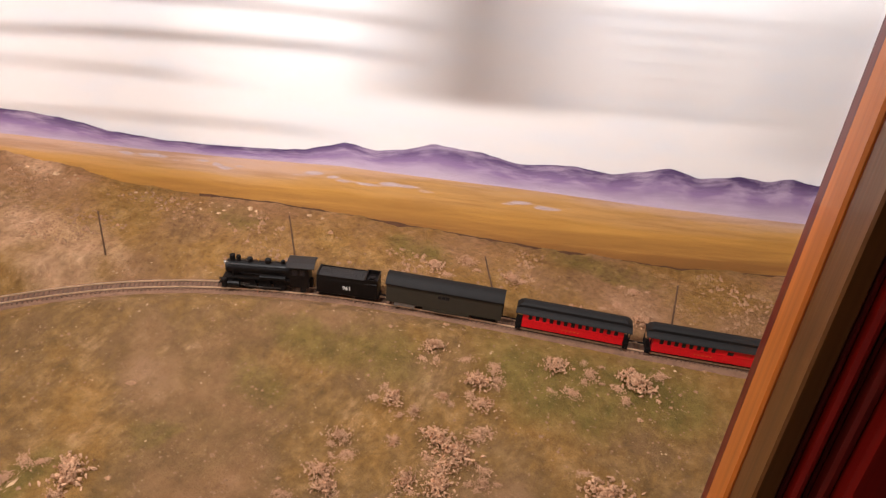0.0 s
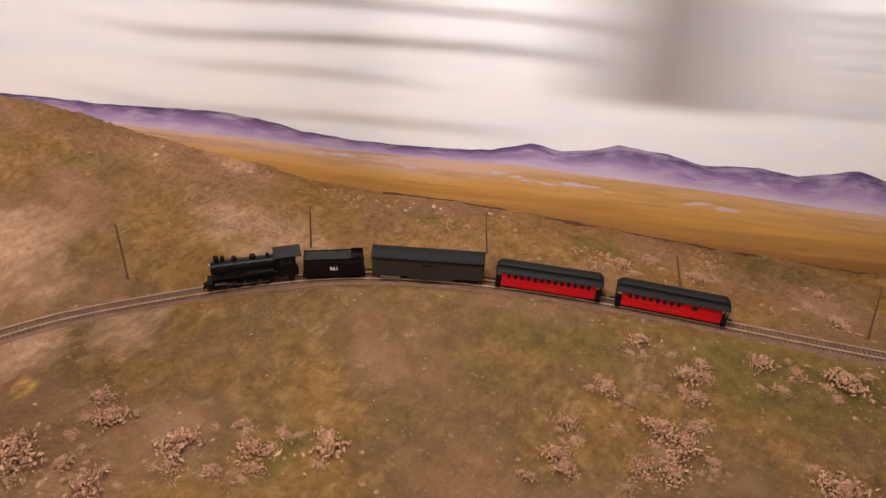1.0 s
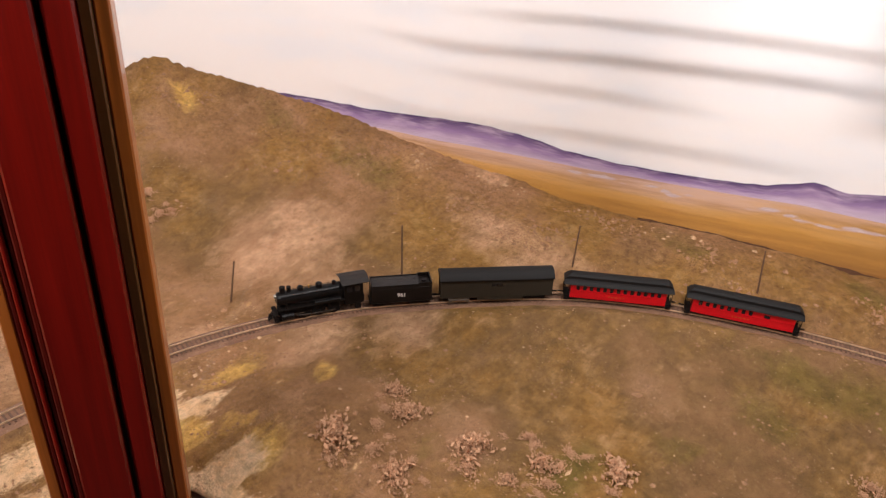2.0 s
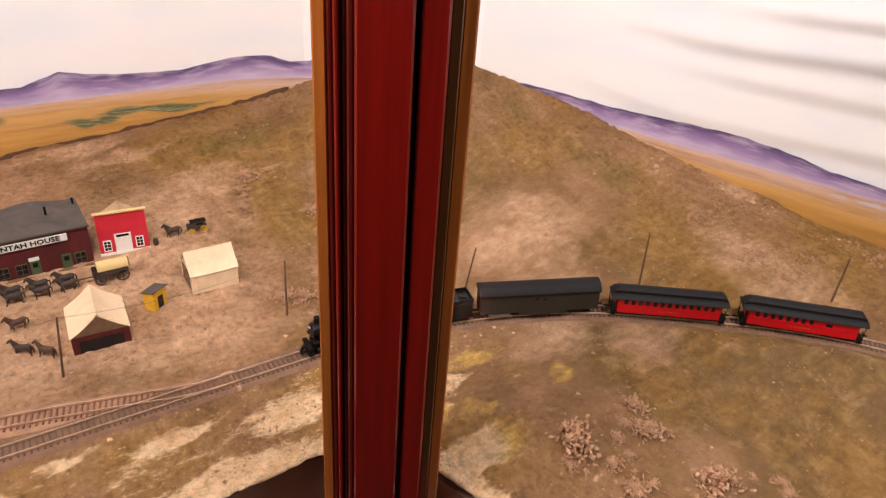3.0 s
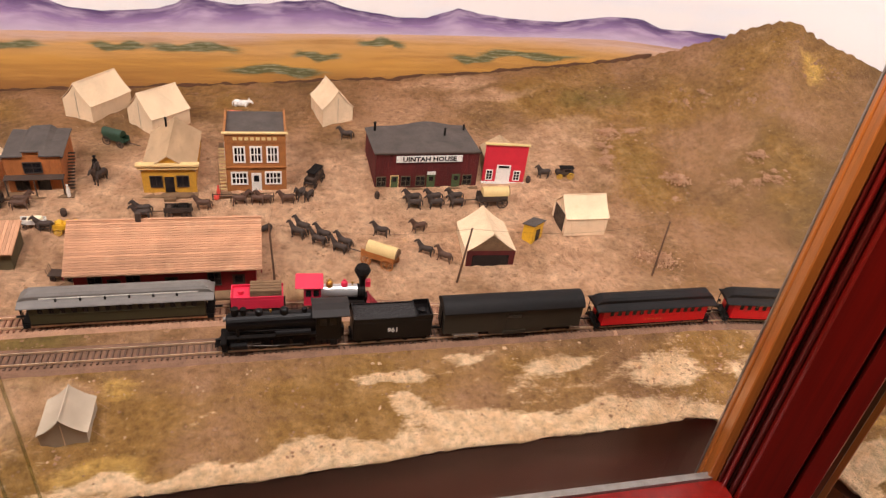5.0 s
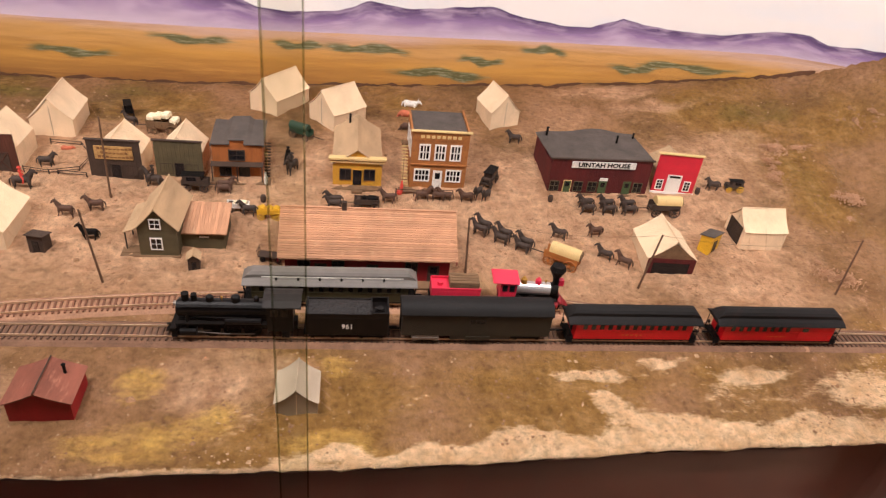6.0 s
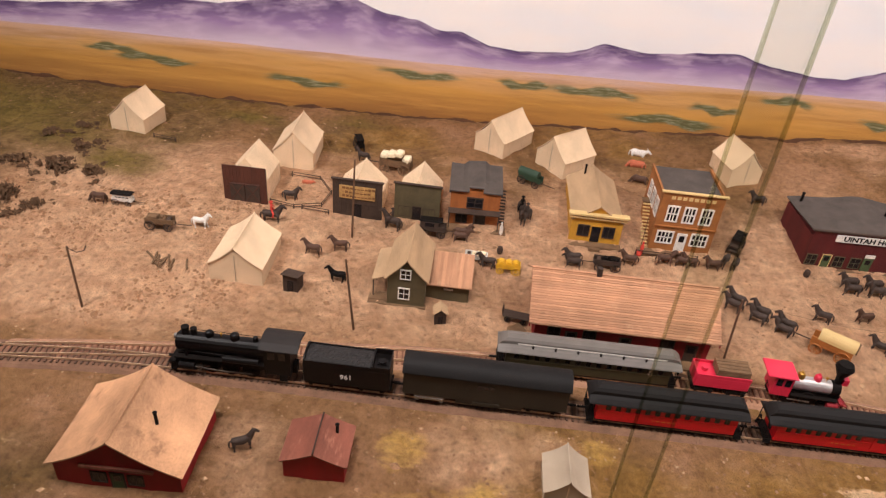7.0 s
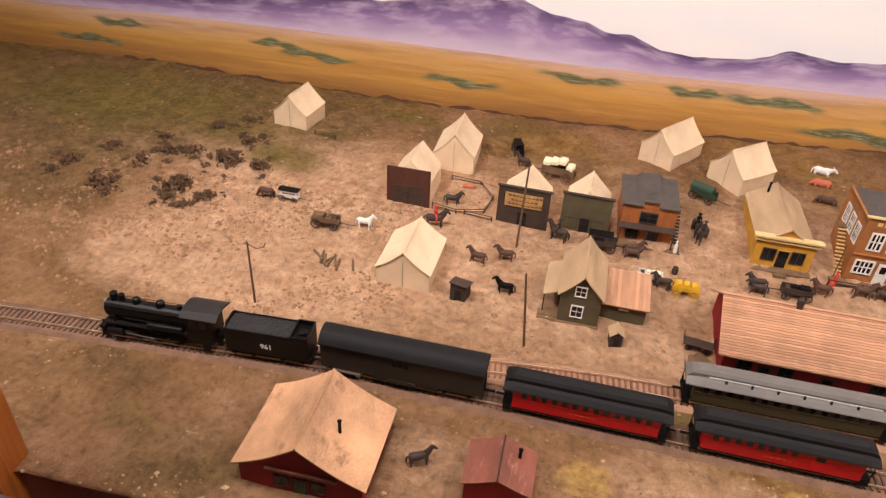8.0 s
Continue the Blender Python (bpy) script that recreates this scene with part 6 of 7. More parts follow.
def horse_mesh(grazing, kind="horse", stride=0):
    """A small cast figure: rounded barrel, arched neck, wedge head, jointed legs, mane and tail."""
    bm = bmesh.new()
    cow = kind == "cow"
    leg = 0.0036 if cow else 0.0098
    h = leg + 0.0046
    deep = 0.0056 if cow else 0.0050
    loft([(-0.0128, h + 0.0016, 0.0016, 0.0018, 0), (-0.0112, h + 0.0008, 0.0040, 0.0046, 0), (-0.0070, h + 0.0004, 0.0047, deep + 0.0004, 0), (0.0, h - 0.0006, 0.0050, deep + 0.0002, 0),
          (0.0062, h + 0.0004, 0.0042, deep + 0.0006, 0), (0.0102, h + 0.0012, 0.0034, 0.0046, 0), (0.0124, h + 0.0016, 0.0016, 0.0022, 0)], bm, 10)
    if grazing:
        neck = [(0.0085, h + 0.0016, 0.0030, 0.0042, -40), (0.0125, h - 0.0012, 0.0022, 0.0032, -65), (0.0152, h - 0.0062, 0.0018, 0.0026, -75)]
        head = [(0.0148, h - 0.0058, 0.0019, 0.0025, -60), (0.0172, h - 0.0094, 0.0018, 0.0024, -55), (0.0196, h - 0.0124, 0.0012, 0.0015, -50), (0.0206, h - 0.0134, 0.0010, 0.0011, -50)]
    else:
        up = 0.0035 if cow else 0.0095
        neck = [(0.0080, h + 0.0018, 0.0032, 0.0048, 35), (0.0112, h + 0.30 * up + 0.0024, 0.0025, 0.0040, 48), (0.0136, h + 0.72 * up + 0.0024, 0.0019, 0.0031, 50), (0.0150, h + up + 0.0024, 0.0016, 0.0022, 40)]
        head = [(0.0138, h + up + 0.0030, 0.0017, 0.0022, -25), (0.0162, h + up + 0.0018, 0.0019, 0.0025, -38), (0.0190, h + up - 0.0006, 0.0013, 0.0017, -38), (0.0208, h + up - 0.0022, 0.0012, 0.0013, -38)]
    loft(neck, bm, 8)
    loft(head, bm, 8)
    top = head[0]
    for s in (-1, 1):
        rod((top[0], s * 0.0011, top[1] + 0.0014), (top[0] - 0.0004, s * (0.0030 if cow else 0.0014), top[1] + 0.0042), 0.0007, 0.0002, 4, bm)
    if not cow:
        loft([(neck[0][0] - 0.0030, neck[0][1] + 0.0044, 0.0005, 0.0010, 40), (neck[1][0] - 0.0026, neck[1][1] + 0.0026, 0.0007, 0.0018, 45), (neck[-1][0] - 0.0016, neck[-1][1] + 0.0016, 0.0006, 0.0014, 45)], bm, 6)
    gait = ((0.0, 0.0, 0.0, 0.0), (0.0024, -0.0020, -0.0022, 0.0026), (-0.0012, 0.0030, 0.0016, -0.0014))[stride]
    for k, (x, s) in enumerate(((0.0082, -1), (0.0082, 1), (-0.0092, -1), (-0.0092, 1))):
        f, back = gait[k], -0.0010 if k > 1 else 0.0004
        y = s * 0.0026
        loft([(x, h + 0.0006, 0.0019, 0.0026, 90, y), (x + 0.3 * f + back, leg * 0.72, 0.0015, 0.0018, 90, y), (x + 0.6 * f + back * 0.4, leg * 0.48, 0.0009, 0.0010, 90, y),
              (x + 0.9 * f + back, leg * 0.16, 0.0008, 0.0008, 90, y), (x + f + back, leg * 0.10, 0.0012, 0.0013, 90, y), (x + f + back + 0.0002, 0.0, 0.0013, 0.0014, 90, y)], bm, 6)
    loft([(-0.0122, h + 0.0026, 0.0008, 0.0009, 30), (-0.0146, h + 0.0008, 0.0010, 0.0012, 60), (-0.0154, h - 0.0040, 0.0010, 0.0012, 90), (-0.0150, h - 0.0084, 0.0004, 0.0005, 90)], bm, 6)
    bmesh.ops.recalc_face_normals(bm, faces=bm.faces[:])
    me = bpy.data.meshes.new(kind)
    bm.to_mesh(me)
    bm.free()
    me.shade_smooth()
    return me


HORSES = {}


def horse(x, y, heading, mat_, label, grazing=False, kind="horse", size=0.82, group="model horses"):
    stride = int(abs(x * 7919 + y * 6151) * 10) % 3
    key = (mat_.name, grazing, kind, stride)
    if key not in HORSES:
        me = horse_mesh(grazing, kind, stride)
        me.materials.append(mat_)
        HORSES[key] = me
    ob = new(kind + "_figurine", HORSES[key])
    ob.matrix_world = pose(x, y, land(x, y) - 0.0006, 0, 0, heading) @ Matrix.Diagonal((size, size, size, 1))
    return tagged(ob, label, kind, group)


def rider(x, y, heading, mat_, coat, label):
    """A toy rider: plain stacked shapes on a toy horse, one mesh."""
    me = horse_mesh(False)
    bm = bmesh.new()
    bm.from_mesh(me)
    k = len(bm.faces)
    loft([(0.0005, 0.0200, 0.0024, 0.0020, 90), (0.0, 0.0245, 0.0022, 0.0017, 90), (-0.0002, 0.0282, 0.0030, 0.0018, 90), (0.0, 0.0296, 0.0012, 0.0011, 90)], bm, 8)
    ball((0.0002, 0, 0.0312), 0.0016, 0.0015, 0.0019, bm)
    rod((0, 0, 0.0324), (0, 0, 0.0328), 0.0030, seg=10, bm=bm)
    rod((0, 0, 0.0326), (0, 0, 0.0342), 0.0016, 0.0013, 8, bm)
    for side in (-1, 1):
        rod((0.0005, side * 0.0024, 0.0212), (0.0030, side * 0.0050, 0.0160), 0.0014, 0.0011, 6, bm)
        rod((0.0030, side * 0.0050, 0.0162), (0.0018, side * 0.0052, 0.0105), 0.0011, 0.0012, 6, bm)
        rod((0.0, side * 0.0028, 0.0280), (0.0040, side * 0.0026, 0.0235), 0.0009, 0.0008, 6, bm)
    bm.faces.ensure_lookup_table()
    for f in bm.faces[k:]:
        f.material_index = 1
    out = bpy.data.meshes.new("toy_rider")
    bm.to_mesh(out)
    bm.free()
    out.materials.append(mat_)
    out.materials.append(coat)
    ob = new("toy_rider", out)
    ob.matrix_world = pose(x, y, land(x, y) - 0.0006, 0, 0, heading)
    return tagged(ob, label, "figurine")


def wheel(parent, x, y, r, mat_):
    bm = bmesh.new()
    n = 16
    for i in range(n):
        a, b = 2 * math.pi * i / n, 2 * math.pi * (i + 1) / n
        rod((x + r * math.cos(a), y, r + r * math.sin(a)), (x + r * math.cos(b), y, r + r * math.sin(b)), 0.0007, seg=4, bm=bm)
    for i in range(8):
        a = 2 * math.pi * i / 8
        rod((x, y, r), (x + r * math.cos(a), y, r + r * math.sin(a)), 0.0004, seg=4, bm=bm)
    rod((x, y - 0.001, r), (x, y + 0.001, r), 0.0012, seg=6, bm=bm)
    return part("wheel", bm, mat_, parent)


def wagon(x, y, heading, kind, body_mat, top_mat, label, wheel_mat=None, size=1.0):
    """A small wagon; local x points to the shafts. kind: covered, coach, open, barrels, sacks."""
    w = thing("wagon", pose(x, y, land(x, y) - 0.0006, 0, 0, heading) @ Matrix.Diagonal((size, size, size, 1)), label, "wagon", "model wagons")
    L = 0.017
    part("bed", box(-L, L, -0.0058, 0.0058, 0.0075, 0.0090), body_mat, w)
    for s in (-1, 1):
        part("side_board", box(-L, L, s * 0.0058 - 0.0005, s * 0.0058 + 0.0005, 0.0085, 0.0155), body_mat, w)
        for q, r in ((-0.011, 0.0062), (0.011, 0.0050)):
            wheel(w, q, s * 0.0075, r, wheel_mat or DARKWOOD)
    part("end_board", box(-L, -L + 0.001, -0.0058, 0.0058, 0.0085, 0.0140), body_mat, w)
    bm = rod((L, 0, 0.0075), (L + 0.022, 0, 0.0070), 0.0006, seg=5)
    for q in (-0.011, 0.011):
        rod((q, -0.0075, 0.0055), (q, 0.0075, 0.0055), 0.0006, seg=5, bm=bm)
    part("shaft", bm, DARKWOOD, w)
    if kind == "covered":
        arch = [(0.0066 * math.cos(a), 0.0148 + 0.0086 * math.sin(a)) for a in np.linspace(0, math.pi, 11)]
        part("cover", extrude(arch, "x", -L - 0.001, L * 0.72), top_mat, w, "stretched cloth wagon cover")
        part("rear_curtain", extrude([(p[0] * 0.9, 0.0148 + (p[1] - 0.0148) * 0.9) for p in arch], "x", -L - 0.0024, -L - 0.0009), OLDWOOD, w)
    elif kind == "van":
        part("box_body", box(-L * 0.9, L * 0.85, -0.0066, 0.0066, 0.0090, 0.0220, bevel=0.0006), body_mat, w)
        part("roof", extrude([(-0.0080, 0.0218), (0.0080, 0.0218), (0.0066, 0.0236), (0.0, 0.0244), (-0.0066, 0.0236)], "x", -L * 1.05, L * 1.1), top_mat, w)
        for side in (-1, 1):
            for k in range(4):
                part("lettering_bar", box(-L * 0.6 + 0.0062 * k, -L * 0.6 + 0.0062 * k + 0.0046, side * 0.0067 - 0.0002, side * 0.0067 + 0.0002, 0.0160, 0.0178), top_mat, w, "plain dark bar of lettering")
    elif kind == "coach":
        part("cabin", box(-L * 0.9, L * 0.45, -0.0062, 0.0062, 0.0090, 0.0215, bevel=0.0008), body_mat, w)
        part("roof", box(-L * 1.0, L * 0.7, -0.0066, 0.0066, 0.0215, 0.0228, bevel=0.0005), top_mat, w)
        for s in (-1, 1):
            part("cabin_window", box(-L * 0.6, L * 0.1, s * 0.0062 - 0.0003, s * 0.0062 + 0.0003, 0.0150, 0.0200), WINDOWDARK, w)
        part("seat", box(L * 0.5, L * 0.9, -0.005, 0.005, 0.0120, 0.0145), DARKWOOD, w)
    elif kind == "sacks":
        for i in range(8):
            b = part("sack", box(-0.0040, 0.0040, -0.0029, 0.0029, -0.0026, 0.0026, bevel=0.0009), top_mat, w)
            b.matrix_basis = pose(-0.0124 + 0.0083 * (i % 4), (-1) ** (i // 4) * 0.0030, 0.0165 + 0.0018 * ((i * 3) % 4), 0, 6 * (i % 3) - 6, 8 * (i % 5) - 16)
        for s in (-1, 1):
            for i in range(5):
                part("stake", box(-L + i * 0.0082, -L + i * 0.0082 + 0.001, s * 0.0066 - 0.0004, s * 0.0066 + 0.0004, 0.0080, 0.0175), body_mat, w)
    elif kind == "barrels":
        for i in range(3):
            bm = rod((0, -0.0055, 0), (0, 0.0055, 0), 0.0046, seg=12)
            rod((0, -0.002, 0), (0, 0.002, 0), 0.0051, seg=12, bm=bm)
            b = part("barrel", bm, top_mat, w)
            b.matrix_basis = pose(-0.0105 + 0.0102 * i, 0, 0.0140)
    elif kind == "open":
        part("load", box(-L * 0.8, -L * 0.1, -0.0048, 0.0048, 0.0090, 0.0180, bevel=0.001), top_mat, w)
        part("crate", box(-L * 0.02, L * 0.4, -0.0044, 0.0040, 0.0090, 0.0150, bevel=0.0008), top_mat, w)
        part("crate", box(L * 0.05, L * 0.3, -0.0030, 0.0030, 0.0150, 0.0182, bevel=0.0008), top_mat, w)
        part("seat", box(L * 0.5, L * 0.8, -0.0052, 0.0052, 0.0130, 0.0142), DARKWOOD, w)
    return w


D, B = HORSEDARK, HORSEBROWN
# the six-horse team and its covered wagon
for i in range(3):
    for s in (-1, 1):
        horse(-1.330 + 0.0185 * i + s * 0.0056, -0.541 + 0.0270 * i - s * 0.0039, 235, D, "dark brown model horse harnessed in a team of six", size=0.86)
wagon(-1.263, -0.440, 237, "covered", WAGONORANGE, CREAM, "orange wooden wagon with cream cloth cover behind horses", WAGONORANGE, 1.4)
# before the hotel
for i in range(3):
    for s in (-1, 1):
        horse(-1.389 + s * 0.0068, -0.372 + 0.033 * i, 270, D, "dark model horse in a team before the hotel", size=0.86)
wagon(-1.387, -0.250, 270, "covered", DARKWOOD, CREAM, "dark freight wagon with yellowed cloth cover", None, 1.35)
horse(-1.566, -0.455, 262, D, "dark model horse standing behind the hotel")
horse(-1.322, -0.430, 250, D, "dark model horse standing in the street")
horse(-1.329, -0.374, 280, B, "brown model horse standing in the street")
horse(-1.277, -0.374, 240, D, "dark model horse near a tent")
horse(-1.262, -0.350, 230, B, "brown model horse near a tent")
horse(-1.447, -0.146, 268, D, "dark model horse pulling a buggy")
wagon(-1.447, -0.110, 268, "coach", DARKWOOD, SOOT, "black buggy with yellow wheels beside the red store", WAGONYELLOW, 0.85)
wagon(-1.445, -0.515, 330, "coach", DARKWOOD, SOOT, "dark covered carriage parked beside the two-storey store", None, 1.1)
for s in (-1, 1):
    horse(-1.408 + s * 0.003, -0.531 + s * 0.006, 325, D, "dark model horse hitched to a carriage")
for y, h in ((-0.622, 90), (-0.598, 255), (-0.588, 262), (-0.556, 275)):
    horse(-1.400, y, h, B, "brown model horse tied before the two-storey store")
wagon(-1.379, -0.704, 268, "open", DARKWOOD, SOOT, "dark open buckboard on the main street", None, 1.05)
for s in (-1, 1):
    horse(-1.378 + s * 0.0052, -0.750, 270, D, "dark model horse hitched to a buckboard")
horse(-1.392, -0.672, 265, B, "brown model horse behind a buckboard")
horse(-1.331, -0.590, 300, D, "dark model horse by the depot gable")
horse(-1.683, -0.624, 75, WHITE, "white model cow lying on open ground", False, "cow", 1.0, "model cattle")
horse(-1.645, -0.632, 262, HORSERED, "red-brown model cow on open ground", True, "cow", 1.0, "model cattle")
horse(-1.600, -0.632, 255, HORSEBROWN, "brown model cow on open ground", True, "cow", 0.9, "model cattle")
wagon(-1.565, -0.808, 60, "covered", WAGONGREEN, WAGONGREEN, "dark green covered wagon beside a tent", None, 1.1)
rider(-1.459, -0.815, 330, D, D, "dark toy rider on a dark horse in the street")
rider(-1.475, -0.822, 10, D, SOOT, "dark toy rider on a dark horse in the street")
wagon(-1.409, -0.946, 90, "coach", DARKWOOD, SOOT, "dark stagecoach before the plank saloon", None, 1.1)
for s in (-1, 1):
    horse(-1.404 + s * 0.005, -0.905, 92, B, "brown model horse hitched to a stagecoach")
rider(-1.412, -1.004, 250, D, D, "dark toy rider on a dark horse before a store")
horse(-1.291, -1.056, 268, SOOT, "black model horse on the street")
horse(-1.339, -1.100, 262, B, "brown model horse on the street")
horse(-1.353, -1.066, 275, B, "brown model horse on the street")
rider(-1.396, -1.172, 100, D, ROSE, "toy rider in red on a dark horse")
horse(-1.367, -1.263, 92, WHITE, "white model horse pulling a cart")
wagon(-1.357, -1.315, 92, "open", OLDWOOD, OLDWOOD, "grey-brown open cart behind a white horse", None, 1.1)
wagon(-1.398, -1.386, 90, "van", WHITE, SOOT, "small white-sided wagon with dark top", DARKWOOD, 0.82)
horse(-1.396, -1.420, 270, B, "brown model horse near a white wagon", True)
horse(-1.452, -1.160, 95, D, "dark model horse in a rail corral")
horse(-1.497, -1.146, 80, HORSERED, "small red-brown model calf in a corral", False, "cow", 0.6, "model cattle")
wagon(-1.630, -1.093, 200, "coach", SOOT, SOOT, "tall black wagon near the backdrop", None, 0.95)
horse(-1.588, -1.078, 250, D, "dark model horse below a black wagon")
wagon(-1.566, -1.022, 262, "sacks", OLDWOOD, COTTON, "stake wagon piled with white sacks", OLDWOOD, 1.45)
wagon(-1.349, -0.838, 268, "barrels", WAGONYELLOW, WAGONYELLOW, "yellow wagon carrying three yellow barrels", WAGONYELLOW, 0.95)
wagon(-1.362, -0.882, 268, "open", WHITE, COTTON, "small white cart on the street", DARKWOOD, 0.9)
horse(-1.353, -0.866, 268, D, "dark model horse beside a yellow wagon")
horse(-1.024, -1.093, 118, D, "dark model horse between two red sheds")


def figure(x, y, mat_, label):
    bm = rod((0, 0, 0), (0, 0, 0.0125), 0.0024, 0.0026, 8)
    rod((0, 0, 0.0120), (0, 0, 0.0170), 0.0026, 0.0012, 8, bm)
    ball((0, 0, 0.0190), 0.0016, 0.0016, 0.0020, bm)
    return solid("toy_figure", bm, mat_, label, "figurine", "toy figures", m=pose(x, y, land(x, y)))


figure(-1.416, -0.652, ROSE, "tiny red toy figure by the boardwalk")
figure(-1.424, -0.850, WHITE, "tiny white toy figure on the saloon porch")


def pole(x, y, h, lean_x, lean_y, mat_=None):
    z = land(x, y)
    p = thing("utility_pole", pose(x, y, z - 0.004), "thin brown wooden telegraph pole leaning beside the track", "pole", "telegraph poles")
    part("shaft", rod((0, 0, 0), (lean_x, lean_y, h), 0.00155, 0.0012, 7), mat_ or POLEWOOD, p)
    return p


POLES = [(-1.003, 0.422, 0.098, -0.0003, -0.004), (-0.823, 0.631, 0.078, 0.0013, -0.0006), (-0.576, 0.774, 0.076, -0.007, -0.0026), (-0.283, 0.885, 0.058, -0.0182, -0.0041), (-0.012, 0.93, 0.092, -0.0099, 0.0008), (-1.152, 0.207, 0.074, 0.0043, 0.0097), (-1.209, -1.019, 0.106, 0.002, -0.0095), (-1.222, -0.34, 0.088, 0.0032, 0.0091), (-1.212, -0.056, 0.094, -0.0008, 0.001), (-1.226, -0.577, 0.098, -0.0018, -0.0052), (-1.384, -1.056, 0.122, -0.0013, 0.0026)]
for x, y, h, lx, ly in POLES:
    pole(x, y, h, lx, ly)
wire = pole(-1.191, -1.341, 0.088, -0.006, -0.004)
bm = bmesh.new()
for a, b in (((-0.006, -0.004, 0.086), (-0.006, 0.006, 0.081)), ((-0.006, 0.006, 0.081), (-0.006, 0.016, 0.085)), ((-0.006, 0.016, 0.085), (-0.006, 0.019, 0.092))):
    rod(a, b, 0.0006, seg=4, bm=bm)
part("loose_wire", bm, DARKWOOD, wire, "dark loose curl of wire")



def telegraph_wire(tops):
    """One sagging wire from pole top to pole top."""
    bm = bmesh.new()
    for a, b in zip(tops, tops[1:]):
        a, b = Vector(a), Vector(b)
        pts = [a.lerp(b, k / 8) - Vector((0, 0, 0.012 * math.sin(math.pi * k / 8))) for k in range(9)]
        for p, q in zip(pts, pts[1:]):
            rod(p, q, 0.00018, seg=4, bm=bm)
    solid("telegraph_wire", bm, DARKWOOD, "thin brown telegraph wire sagging between poles", "wire")


telegraph_wire([(x + lx, y + ly, land(x, y) - 0.005 + h) for x, y, h, lx, ly in (POLES[9], POLES[7], POLES[8])])

# corral rails, hitching rails, logs, barrels, bench


def rail_fence(pts, label):
    f = thing("rail_fence", pose(pts[0][0], pts[0][1], land(*pts[0])), label, "fence", "rail fences")
    o = Vector((pts[0][0], pts[0][1], land(*pts[0])))
    loc = [Vector((x, y, land(x, y))) - o for x, y in pts]
    for p in loc:
        part("post", rod(p + Vector((0, 0, -0.002)), p + Vector((0, 0, 0.009)), 0.0009, seg=5), DARKWOOD, f)
    for p, q in zip(loc, loc[1:]):
        for z in (0.004, 0.0078):
            part("rail", rod(p + Vector((0, 0, z)), q + Vector((0, 0, z + random.uniform(-0.001, 0.001))), 0.0006, seg=5), DARKWOOD, f)


rail_fence([(-1.437, -1.186), (-1.43, -1.15), (-1.44, -1.112), (-1.475, -1.105), (-1.51, -1.13), (-1.515, -1.175)], "dark rough pole corral fence beside the barn")
rail_fence([(-1.430, -1.138), (-1.425, -1.098)], "dark hitching rail before a store")
rail_fence([(-1.588, -1.424), (-1.582, -1.386)], "dark hitching rail beside a tent")
rail_fence([(-1.413, -0.66), (-1.413, -0.62), (-1.413, -0.575)], "dark hitching rail before the two-storey store")


def log(x, y, turn, length):
    solid("log", rod((-length / 2, 0, 0.0018), (length / 2, 0, 0.0022), 0.0016, 0.0013, 7), OLDWOOD, "weathered brown log lying on sand", "log", "loose logs", m=pose(x, y, land(x, y), 0, 0, turn))


for i, (x, y, a) in enumerate(((-1.292, -1.296, 10), (-1.288, -1.290, 18), (-1.285, -1.283, -6), (-1.29, -1.277, 22), (-1.283, -1.271, 8), (-1.287, -1.252, 20), (-1.295, -1.302, 48), (-1.29, -1.285, -30))):
    log(x, y, a, 0.026 - 0.002 * (i % 3))


def barrel(x, y, mat_=None, h=0.010):
    bm = bmesh.new()
    for z0, z1, a, b in ((0, h * 0.5, 0.0034, 0.0042), (h * 0.5, h, 0.0042, 0.0034)):
        rod((0, 0, z0), (0, 0, z1), a, b, 12, bm)
    solid("barrel", bm, mat_ or DARKWOOD, "small dark wooden barrel beside a wall", "barrel", "barrels", m=pose(x, y, land(x, y) - 0.0005))


barrel(-1.408, -0.424)
barrel(-1.414, -0.655, ROSE, 0.006)
barrel(-1.437, -0.175)
barrel(-1.385, -0.85)


def baggage_cart(x, y, turn):
    b = thing("baggage_cart", pose(x, y, land(x, y) + 0.0012, 0, 0, turn), "dark flat baggage cart on the depot platform", "cart")
    part("deck", box(-0.016, 0.016, -0.007, 0.007, 0.006, 0.0074), DARKWOOD, b)
    for s in (-1, 1):
        for q in (-0.010, 0.010):
            wheel(b, q, s * 0.0076, 0.0032, SOOT)
        for i in range(4):
            part("rack_bar", rod((s * 0.016, -0.006 + i * 0.004, 0.007), (s * 0.0175, -0.006 + i * 0.004, 0.016), 0.0005, seg=4), DARKWOOD, b)
    return b


baggage_cart(-1.258, -0.826, 82)

# ---- the standing train on the siding ----


